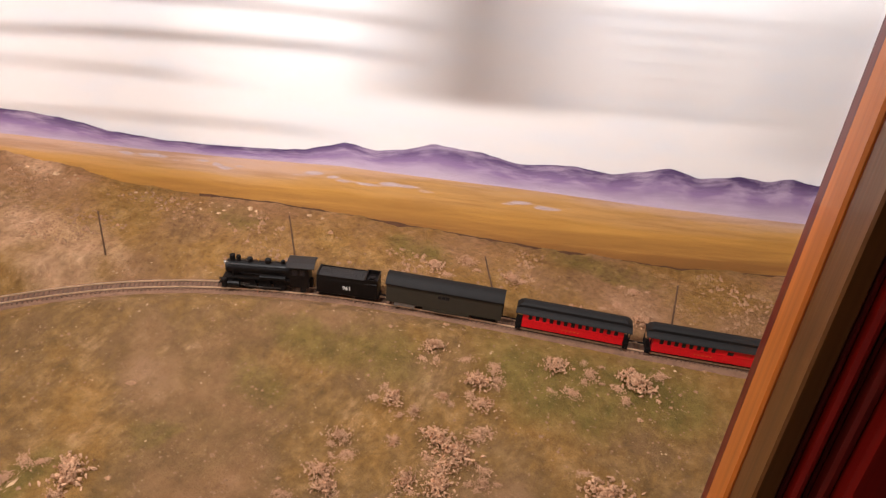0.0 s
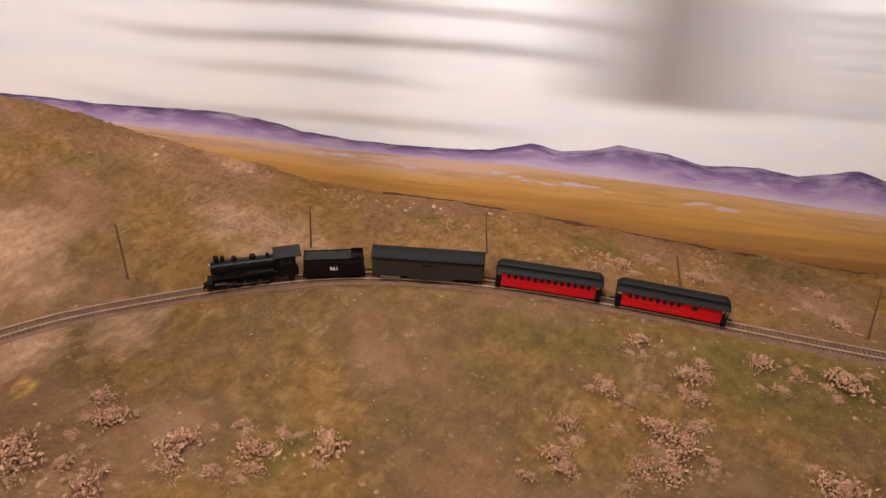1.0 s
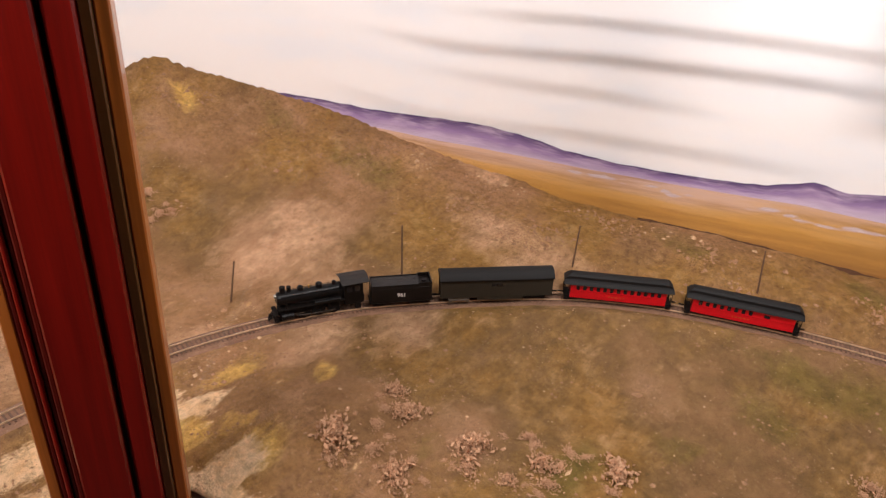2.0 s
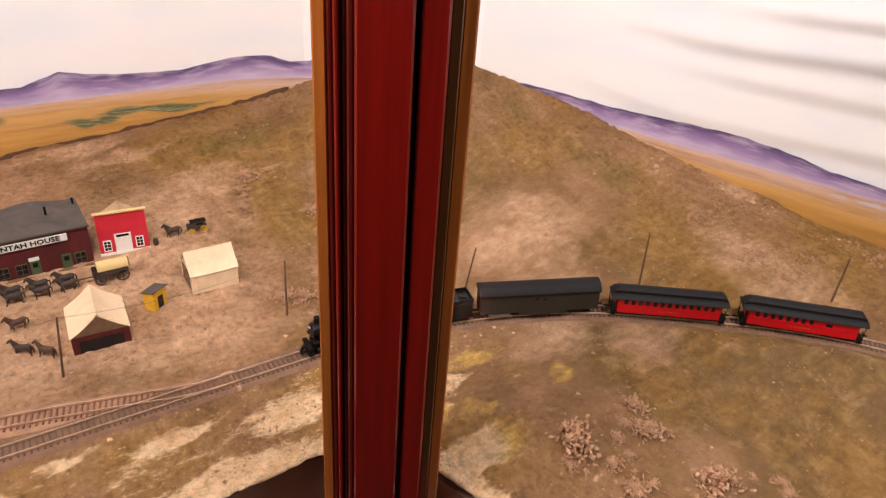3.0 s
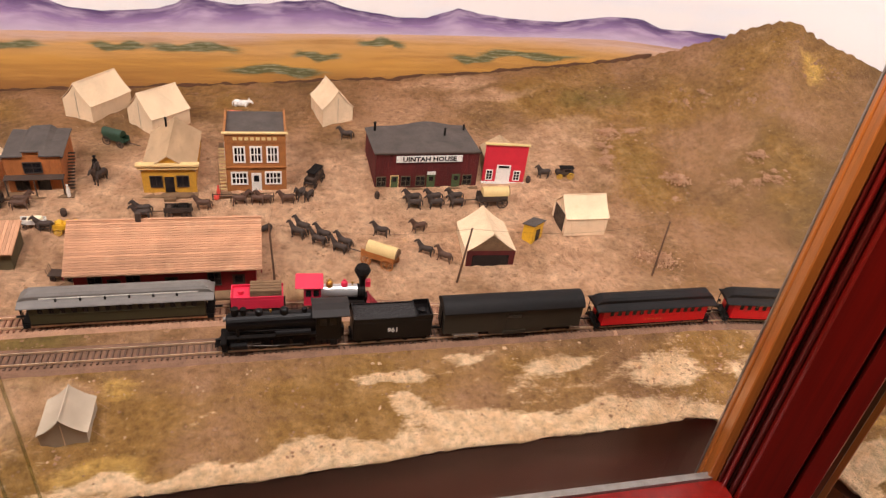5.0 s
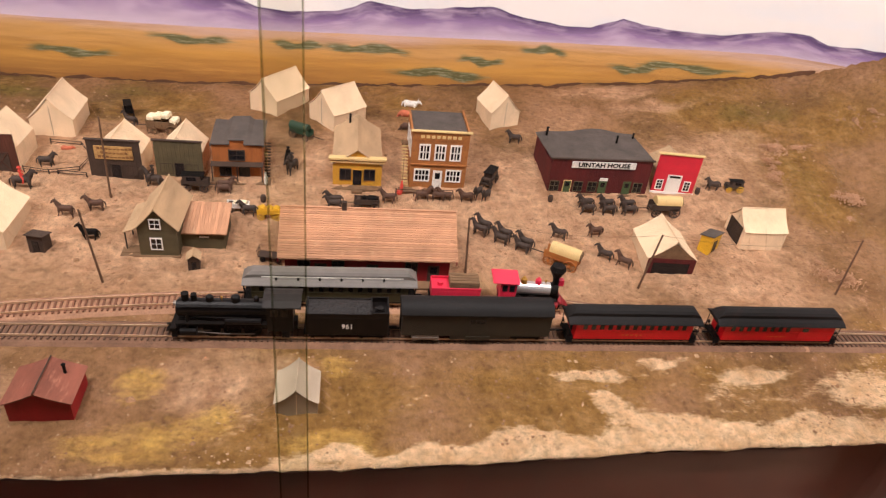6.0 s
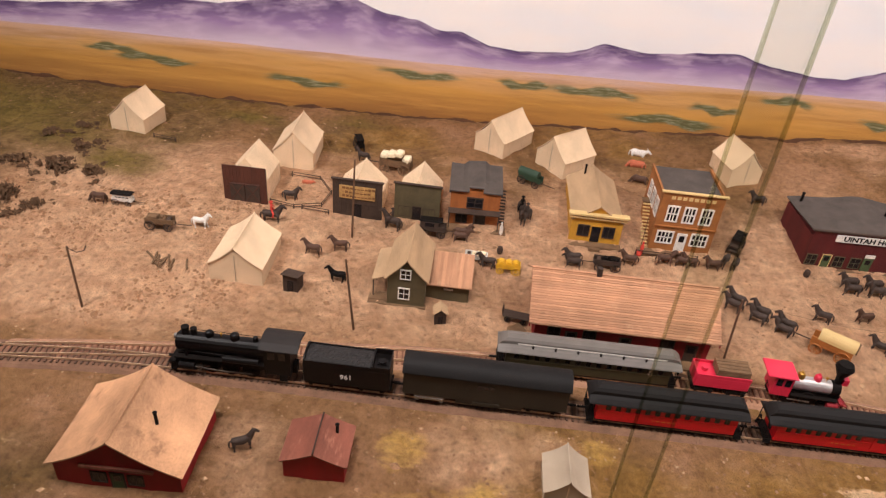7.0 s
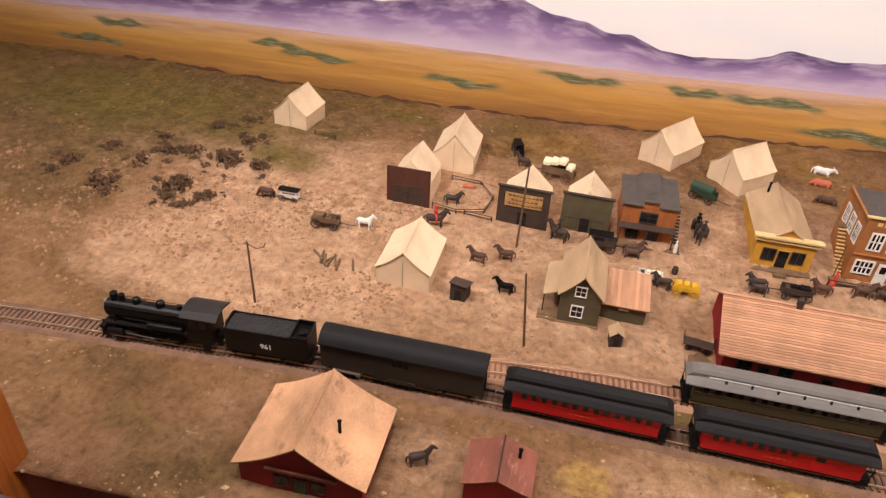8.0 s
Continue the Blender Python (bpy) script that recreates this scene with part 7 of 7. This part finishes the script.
def old_locomotive():
    """A bright old-time engine with its tender, headed north."""
    e = thing("old_time_locomotive", pose(0, 0, 0), "silver and red old-time model locomotive with balloon stack", "locomotive")
    o = -0.048
    bm = rod((o + 0.020, 0, 0.0245), (o + 0.064, 0, 0.0245), 0.0082, seg=18)
    part("boiler", bm, SILVER, e, "bright silver boiler")
    part("smokebox", rod((o + 0.011, 0, 0.0245), (o + 0.0205, 0, 0.0245), 0.0086, seg=18), SOOT, e)
    bm = rod((o + 0.0150, 0, 0.031), (o + 0.0150, 0, 0.044), 0.0030, 0.0042, 12)
    rod((o + 0.0150, 0, 0.044), (o + 0.0150, 0, 0.0545), 0.0050, 0.0100, 16, bm)
    rod((o + 0.0150, 0, 0.0545), (o + 0.0150, 0, 0.0600), 0.0100, 0.0078, 16, bm)
    part("balloon_stack", bm, SOOT, e, "black balloon smokestack")
    bm = box(o + 0.005, o + 0.011, -0.0035, 0.0035, 0.032, 0.040)
    part("headlamp", bm, PINKRED, e, "boxy red headlamp")
    for x, m_, r in ((0.036, PINKRED, 0.0040), (0.054, BRASS, 0.0042)):
        bm = rod((o + x, 0, 0.031), (o + x, 0, 0.0365), r, r, 12)
        ball((o + x, 0, 0.0365), r * 0.95, r * 0.95, r * 0.8, bm, 10)
        rod((o + x, 0, 0.039), (o + x, 0, 0.041), r * 0.35, seg=8, bm=bm)
        part("dome", bm, m_, e)
    bm = ball((o + 0.0265, 0, 0.0362), 0.0018, 0.0018, 0.002)
    rod((o + 0.0265, 0, 0.032), (o + 0.0265, 0, 0.0360), 0.0007, seg=6, bm=bm)
    part("bell", bm, BRASS, e, "small brass bell")
    cab = part("cab", box(o + 0.064, o + 0.084, -0.0125, 0.0125, 0.012, 0.038), PINKRED, e)
    part("cab_roof", box(o + 0.061, o + 0.094, -0.0150, 0.0150, 0.038, 0.0400, bevel=0.0008), PINKRED, cab, "flat bright red cab roof")
    for s in (-1, 1):
        for x in (0.0665, 0.0755):
            part("cab_window", box(o + x, o + x + 0.0062, s * 0.0126 - 0.0003, s * 0.0126 + 0.0003, 0.026, 0.0350), WINDOWDARK, cab)
        part("running_board", box(o + 0.012, o + 0.062, s * 0.011 - 0.0028, s * 0.011 + 0.0028, 0.0150, 0.0160), SOOT, e)
        part("cylinder", rod((o + 0.010, s * 0.0115, 0.0085), (o + 0.022, s * 0.0115, 0.0085), 0.0042, seg=12), DARKRED, e)
        part("side_rod", box(o + 0.040, o + 0.064, s * 0.0118 - 0.0005, s * 0.0118 + 0.0005, 0.0080, 0.0094), CHROME, e)
        for x in (0.042, 0.062):
            part("driving_wheel", rod((o + x, s * 0.0082 - 0.001, 0.0092), (o + x, s * 0.0082 + 0.001, 0.0092), 0.0092, seg=18), SOOT, e)
    bm = bmesh.new()
    for i in range(-4, 5):
        rod((o - 0.006, i * 0.0008, 0.0018), (o + 0.006, i * 0.0030, 0.0115), 0.0007, seg=5, bm=bm)
    box(o + 0.005, o + 0.009, -0.0130, 0.0130, 0.0105, 0.0135, bm)
    part("cowcatcher", bm, DARKRED, e, "dark red slatted cowcatcher")
    part("frame_bed", box(o + 0.008, o + 0.084, -0.005, 0.005, 0.008, 0.018), SOOT, e)
    bogie(e, o + 0.018, 0.0048, 0.016)
    return e


def old_tender():
    e = thing("old_time_tender", pose(0, 0, 0), "bright red old-time model tender with dark wood load", "tender")
    part("tank", box(-0.030, 0.030, -0.0130, 0.0130, 0.010, 0.0245, bevel=0.001), PINKRED, e)
    for s in (-1, 1):
        part("side_coping", box(-0.030, 0.030, s * 0.0124 - 0.0006, s * 0.0124 + 0.0006, 0.0240, 0.0280), PINKRED, e)
    part("rear_coping", box(0.0288, 0.0300, -0.0128, 0.0128, 0.0240, 0.0280), PINKRED, e)
    for i in range(4):
        for k in range(3):
            part("wood_log", rod((-0.028, -0.0082 + i * 0.0054, 0.0265 + k * 0.0033), (0.008, -0.0080 + i * 0.0054, 0.0268 + k * 0.0033), 0.0025, seg=7), OLDWOOD, e)
    part("hatch", rod((0.019, 0, 0.0245), (0.019, 0, 0.0290), 0.0035, seg=10), PINKRED, e)
    part("underframe", box(-0.032, 0.032, -0.010, 0.010, 0.007, 0.0102), SOOT, e)
    bogie(e, -0.018, 0.0048, 0.016)
    bogie(e, 0.018, 0.0048, 0.016)
    return e


def park(ob, y, turn=0):
    """Sets a standing car with its middle at y on the siding; local x points back (south)."""
    s = float(np.interp(-y, -SIDING[:, 1], SIDING_S))
    a, b = on_track(SIDING, SIDING_S, s - 0.03), on_track(SIDING, SIDING_S, s + 0.03)
    c, d = (a + b) / 2, b - a
    ob.matrix_world = pose(c[0], c[1], c[2], 0, 0, math.degrees(math.atan2(d[1], d[0])))


park(old_locomotive(), -0.508)
park(old_tender(), -0.598)
grey_coach = coach(False, OLIVE_LIGHT, GREYROOF, "olive green passenger coach with grey roof standing at the depot", "standing_coach", 0.101, 15, False)
for s in (-1, 1):
    for i in range(6):
        bm = rod((-0.062 + i * 0.025, s * 0.0112, 0.0345), (-0.062 + i * 0.025, s * 0.0112, 0.0378), 0.0012, seg=8)
        part("roof_vent", bm, SOOT, grey_coach)
    part("clerestory_strip", box(-0.085, 0.080, s * 0.0088 - 0.0004, s * 0.0088 + 0.0004, 0.0362, 0.0376), WHITE, grey_coach, "white clerestory window strip")
park(grey_coach, -0.748)

# ---- brush, stones, twigs ----


def tuft_mesh(seed, n, flat, low=0.035, high=0.115):
    rng = random.Random(seed)
    verts, faces = [], []
    for i in range(n):
        a, r = rng.uniform(0, 2 * math.pi), abs(rng.gauss(0, 0.42))
        c = Vector((r * math.cos(a), r * math.sin(a) * rng.uniform(0.6, 1), max(0.02, flat * (0.55 - 0.45 * r) * rng.uniform(0.2, 1.1))))
        q = Euler((rng.uniform(0, 6.3), rng.uniform(0, 6.3), rng.uniform(0, 6.3))).to_matrix()
        s = rng.uniform(low, high)
        k = len(verts)
        for p in ((-1, -0.35, 0), (0.1, -0.5, 0.25), (1, 0.1, 0), (0.2, 0.55, 0.3), (-0.7, 0.4, -0.1), (0, 0, -0.35)):
            v = c + q @ (Vector(p) * s)
            verts.append((v.x, v.y, max(v.z, -0.03)))
        faces += [(k, k + 1, k + 3, k + 4), (k + 1, k + 2, k + 3), (k, k + 5, k + 1), (k + 1, k + 5, k + 2), (k + 2, k + 5, k + 3), (k + 3, k + 5, k + 4), (k + 4, k + 5, k)]
    me = bpy.data.meshes.new("brush_clump")
    me.from_pydata(verts, [], faces)
    return me


TAN = [tuft_mesh(k, 330, 0.8) for k in range(4)]
DUSK = [tuft_mesh(k + 9, 110, 0.9, 0.07, 0.24) for k in range(3)]
for me in TAN:
    me.materials.append(DRYBUSH)
for me in DUSK:
    me.materials.append(DARKBUSH)
BRUSH_A = [(-0.561, 0.337, 0.0246), (-0.795, 0.224, 0.0227), (-0.833, 0.242, 0.0172), (-0.818, 0.128, 0.0295), (-0.735, 0.145, 0.0247), (-0.801, 0.178, 0.0112), (-0.706, 0.244, 0.0276), (-0.67, 0.311, 0.011), (-0.633, 0.286, 0.0199), (-0.689, 0.216, 0.0142), (-0.645, 0.236, 0.0153), (-0.61, 0.266, 0.0125), (-0.776, 0.149, 0.0109), (-0.302, 0.718, 0.0186), (-0.29, 0.692, 0.0066), (-0.226, 0.694, 0.0232), (-0.202, 0.709, 0.0101), (-0.311, 0.616, 0.0174), (-0.278, 0.613, 0.011), (-0.256, 0.651, 0.0097), (-0.206, 0.664, 0.0163), (-0.338, 0.533, 0.015)]
BRUSH_B = [(-0.276, 0.557, 0.0113), (-0.233, 0.588, 0.0216), (-0.202, 0.578, 0.0245), (-0.327, 0.475, 0.0178), (-0.309, 0.459, 0.0176), (-0.237, 0.513, 0.0181), (-0.198, 0.519, 0.0204), (-0.156, 0.552, 0.0112), (-0.343, 0.428, 0.0097), (-0.241, 0.47, 0.0127), (-0.022, 0.605, 0.0277), (-0.143, 0.775, 0.022), (-0.095, 0.785, 0.0134), (-0.038, 0.805, 0.0273), (-0.381, 0.879, 0.0172), (-0.345, 0.922, 0.0137), (-0.266, 0.924, 0.0156), (-0.087, 1.013, 0.0125), (-0.057, 0.941, 0.0179), (-0.099, 0.955, 0.014), (-1.555, 0.005, 0.0145), (-1.521, -0.017, 0.0122), (-1.482, -0.026, 0.0138), (-1.429, 0.091, 0.0159), (-1.436, 0.228, 0.0105), (-1.403, 0.174, 0.0101), (-1.386, 0.211, 0.0132), (-1.387, 0.249, 0.0093)]
BRUSH_C = [(-1.552, 0.009, 0.02), (-1.552, 0.05, 0.014), (-1.425, 0.091, 0.02), (-1.433, 0.236, 0.016), (-1.398, 0.183, 0.014), (-1.241, -0.025, 0.022), (-1.253, -0.049, 0.014), (-1.477, -0.023, 0.012), (-1.391, 0.23, 0.012), (-1.614, 0.213, 0.01)]
BRUSH_DARK = [(-1.385, -1.55, 0.0194), (-1.359, -1.558, 0.0122), (-1.467, -1.521, 0.0165), (-1.526, -1.512, 0.0133), (-1.467, -1.469, 0.0126), (-1.545, -1.497, 0.0095), (-1.568, -1.583, 0.009), (-1.599, -1.548, 0.0091), (-1.465, -1.615, 0.0114), (-1.476, -1.583, 0.0104), (-1.432, -1.643, 0.0095), (-1.402, -1.744, 0.0108), (-1.373, -1.752, 0.0087), (-1.362, -1.664, 0.0147), (-1.341, -1.645, 0.0108), (-1.502, -1.647, 0.0089), (-1.377, -1.501, 0.0094), (-1.458, -1.704, 0.0079)]
rng = random.Random(11)
for group, meshes, label in ((BRUSH_A + BRUSH_B + BRUSH_C, TAN, "crumbly tan dried lichen brush clump on the ground"), (BRUSH_DARK, DUSK, "dark dried lichen brush clump on olive turf")):
    for x, y, r in group:
        r *= 1.3 if meshes is DUSK else 1.0
        ob = new("brush_clump", rng.choice(meshes))
        ob.matrix_world = pose(x, y, land(x, y) - 0.0005, 0, 0, rng.uniform(0, 360)) @ Matrix.Diagonal((r * rng.uniform(1.25, 1.7), r * rng.uniform(1.2, 1.6), r * 1.4, 1))
        tagged(ob, label, "brush", "brush clumps")
        for k in range(rng.choice((1, 2, 3)) + (3 if meshes is DUSK else 0)):
            t, far = rng.uniform(0, 6.3), r * rng.uniform(1.0, 2.2)
            px, py, q = x + far * math.cos(t), y + far * math.sin(t), r * rng.uniform(0.3, 0.7)
            ob = new("brush_clump", rng.choice(meshes))
            ob.matrix_world = pose(px, py, land(px, py) - 0.0005, 0, 0, rng.uniform(0, 360)) @ Matrix.Diagonal((q * 1.5, q * 1.2, q * 0.9, 1))
            tagged(ob, label, "brush", "brush clumps")


def scatter(name, n, size, material, label, seed, where, flat=0.6, long=1.0, depth=(0.02, 0.97), tries=4):
    """Small loose stones or chips over the land."""
    rng = np.random.default_rng(seed)
    e = np.array(EDGE)
    ws = rng.uniform(0.6, 5.2, n * tries)
    b = rng.uniform(depth[0], depth[1], n * tries)
    ex, ey = np.interp(ws, e[:, 2], e[:, 0]), np.interp(ws, e[:, 2], e[:, 1])
    bx, by = np.interp(ws, BACK_S, BACK[:, 0]), np.interp(ws, BACK_S, BACK[:, 1])
    x, y = ex + (bx - ex) * b, ey + (by - ey) * b
    z, dw, dt = relief(x, y)
    clump = np.array([fbm(p, q, 9, 3, seed * 2.3) for p, q in zip(x, y)])
    keep = np.where((dt > 0.022) & (where(x, y, dw, dt, clump)))[0][:n]
    verts, faces = [], []
    octa = np.array([(1, 0, 0), (0.1, 0.9, 0), (-0.9, 0.1, 0), (0, -1, 0), (0.1, 0.1, 0.8), (0, 0, -0.5)])
    tri = [(0, 1, 4), (1, 2, 4), (2, 3, 4), (3, 0, 4), (1, 0, 5), (2, 1, 5), (3, 2, 5), (0, 3, 5)]
    for i in keep:
        s = size * rng.lognormal(0, 0.45)
        a = rng.uniform(0, 6.3)
        ca, sa = math.cos(a), math.sin(a)
        k = len(verts)
        fine = 0.0045 * fbm(x[i], y[i], 13) * float(smooth(0.018, 0.07, dt[i]))
        for p in octa * rng.uniform(0.7, 1.3, (6, 1)):
            px, py = p[0] * long, p[1]
            verts.append((x[i] + s * (px * ca - py * sa), y[i] + s * (px * sa + py * ca), z[i] + fine + s * flat * p[2]))
        faces += [tuple(k + j for j in f) for f in tri]
    me = bpy.data.meshes.new(name)
    me.from_pydata(verts, [], faces)
    me.materials.append(material)
    tagged(new(name, me), label, "debris", kind="stuff")


PALE = mat("pale_chips", rgb(196, 158, 120), 0.9, 0, 0.3, 300, 0.4, 1500, wear=rgb(170, 130, 96))
EARTH = mat("earth_crumbs", rgb(158, 118, 86), 0.95, 0, 0.4, 300, 0.4, 1500, wear=rgb(96, 70, 50), wear_amount=0.5)
scatter("pale_stones", 1500, 0.0011, PALE, "scattered small pale stones and chips", 3, lambda x, y, dw, dt, c: c > 0.0)
scatter("straw_chips", 700, 0.0008, PALE, "scattered pale straw and wood chips", 5, lambda x, y, dw, dt, c: c > 0.1, 0.4, 3.0)
scatter("earth_crumbs", 11000, 0.0015, EARTH, "scattered brown crumbs of earth", 7, lambda x, y, dw, dt, c: c > -0.1)
scatter("rubble", 5000, 0.0022, EARTH, "brown rubble on the open slopes", 8, lambda x, y, dw, dt, c: (c > -0.05) & (((y < -1.15) & (x < -1.16) & (x > -1.43)) | ((dw < 0.2) & (y > 0.1) & (c > 0.3))), 1.0, tries=12)
scatter("ridge_stones", 420, 0.0030, PALE, "pale broken stones along the ridge", 12, lambda x, y, dw, dt, c: (dw < 0.05 + 0.05 * c) & (x > -1.25) & (x < -0.6) & (y > 0.4), tries=30)
scatter("edge_chips", 1100, 0.0012, PALE, "pale crumbled plaster chips along the ground's broken edge", 14, lambda x, y, dw, dt, c: y < 0.2, depth=(0.003, 0.035))
scatter("trackside_chips", 900, 0.0011, PALE, "pale gravel chips beside the rails", 16, lambda x, y, dw, dt, c: (dt < 0.06) & (c > -0.2), tries=12)

lay_ties(main_track, MAIN, 0.0064, 290, TIEWOOD)
lay_ties(side_track, SIDING, 0.0064, 290, SIDETIE)


def motions():
    """The train runs along the main line; its head's place on the line is given time by time."""
    times = [round(0.25 * i, 2) for i in range(33)]
    heads = np.interp(times, *zip(*HEAD))
    for ob, back, base in ((loco, 0.070, 0.06), (coal_tender, 0.193, 0.054), (bag, 0.3395, 0.118), (coach_a, 0.5285, 0.104), (coach_b, 0.713, 0.104)):
        walk(ob, [(t, ride(MAIN, MAIN_S, h - back, base)) for t, h in zip(times, heads)])
    steps = [i / FPS for i in range(0, 8 * FPS + 1)]
    rolled = np.interp(steps, times, heads)
    for w in drivers:
        place = w.matrix_basis.translation.copy()
        walk(w, [(t, pose(place.x, place.y, place.z, 0, -math.degrees((s - rolled[0]) / 0.0095), 0)) for t, s in zip(steps, rolled)])


motions()
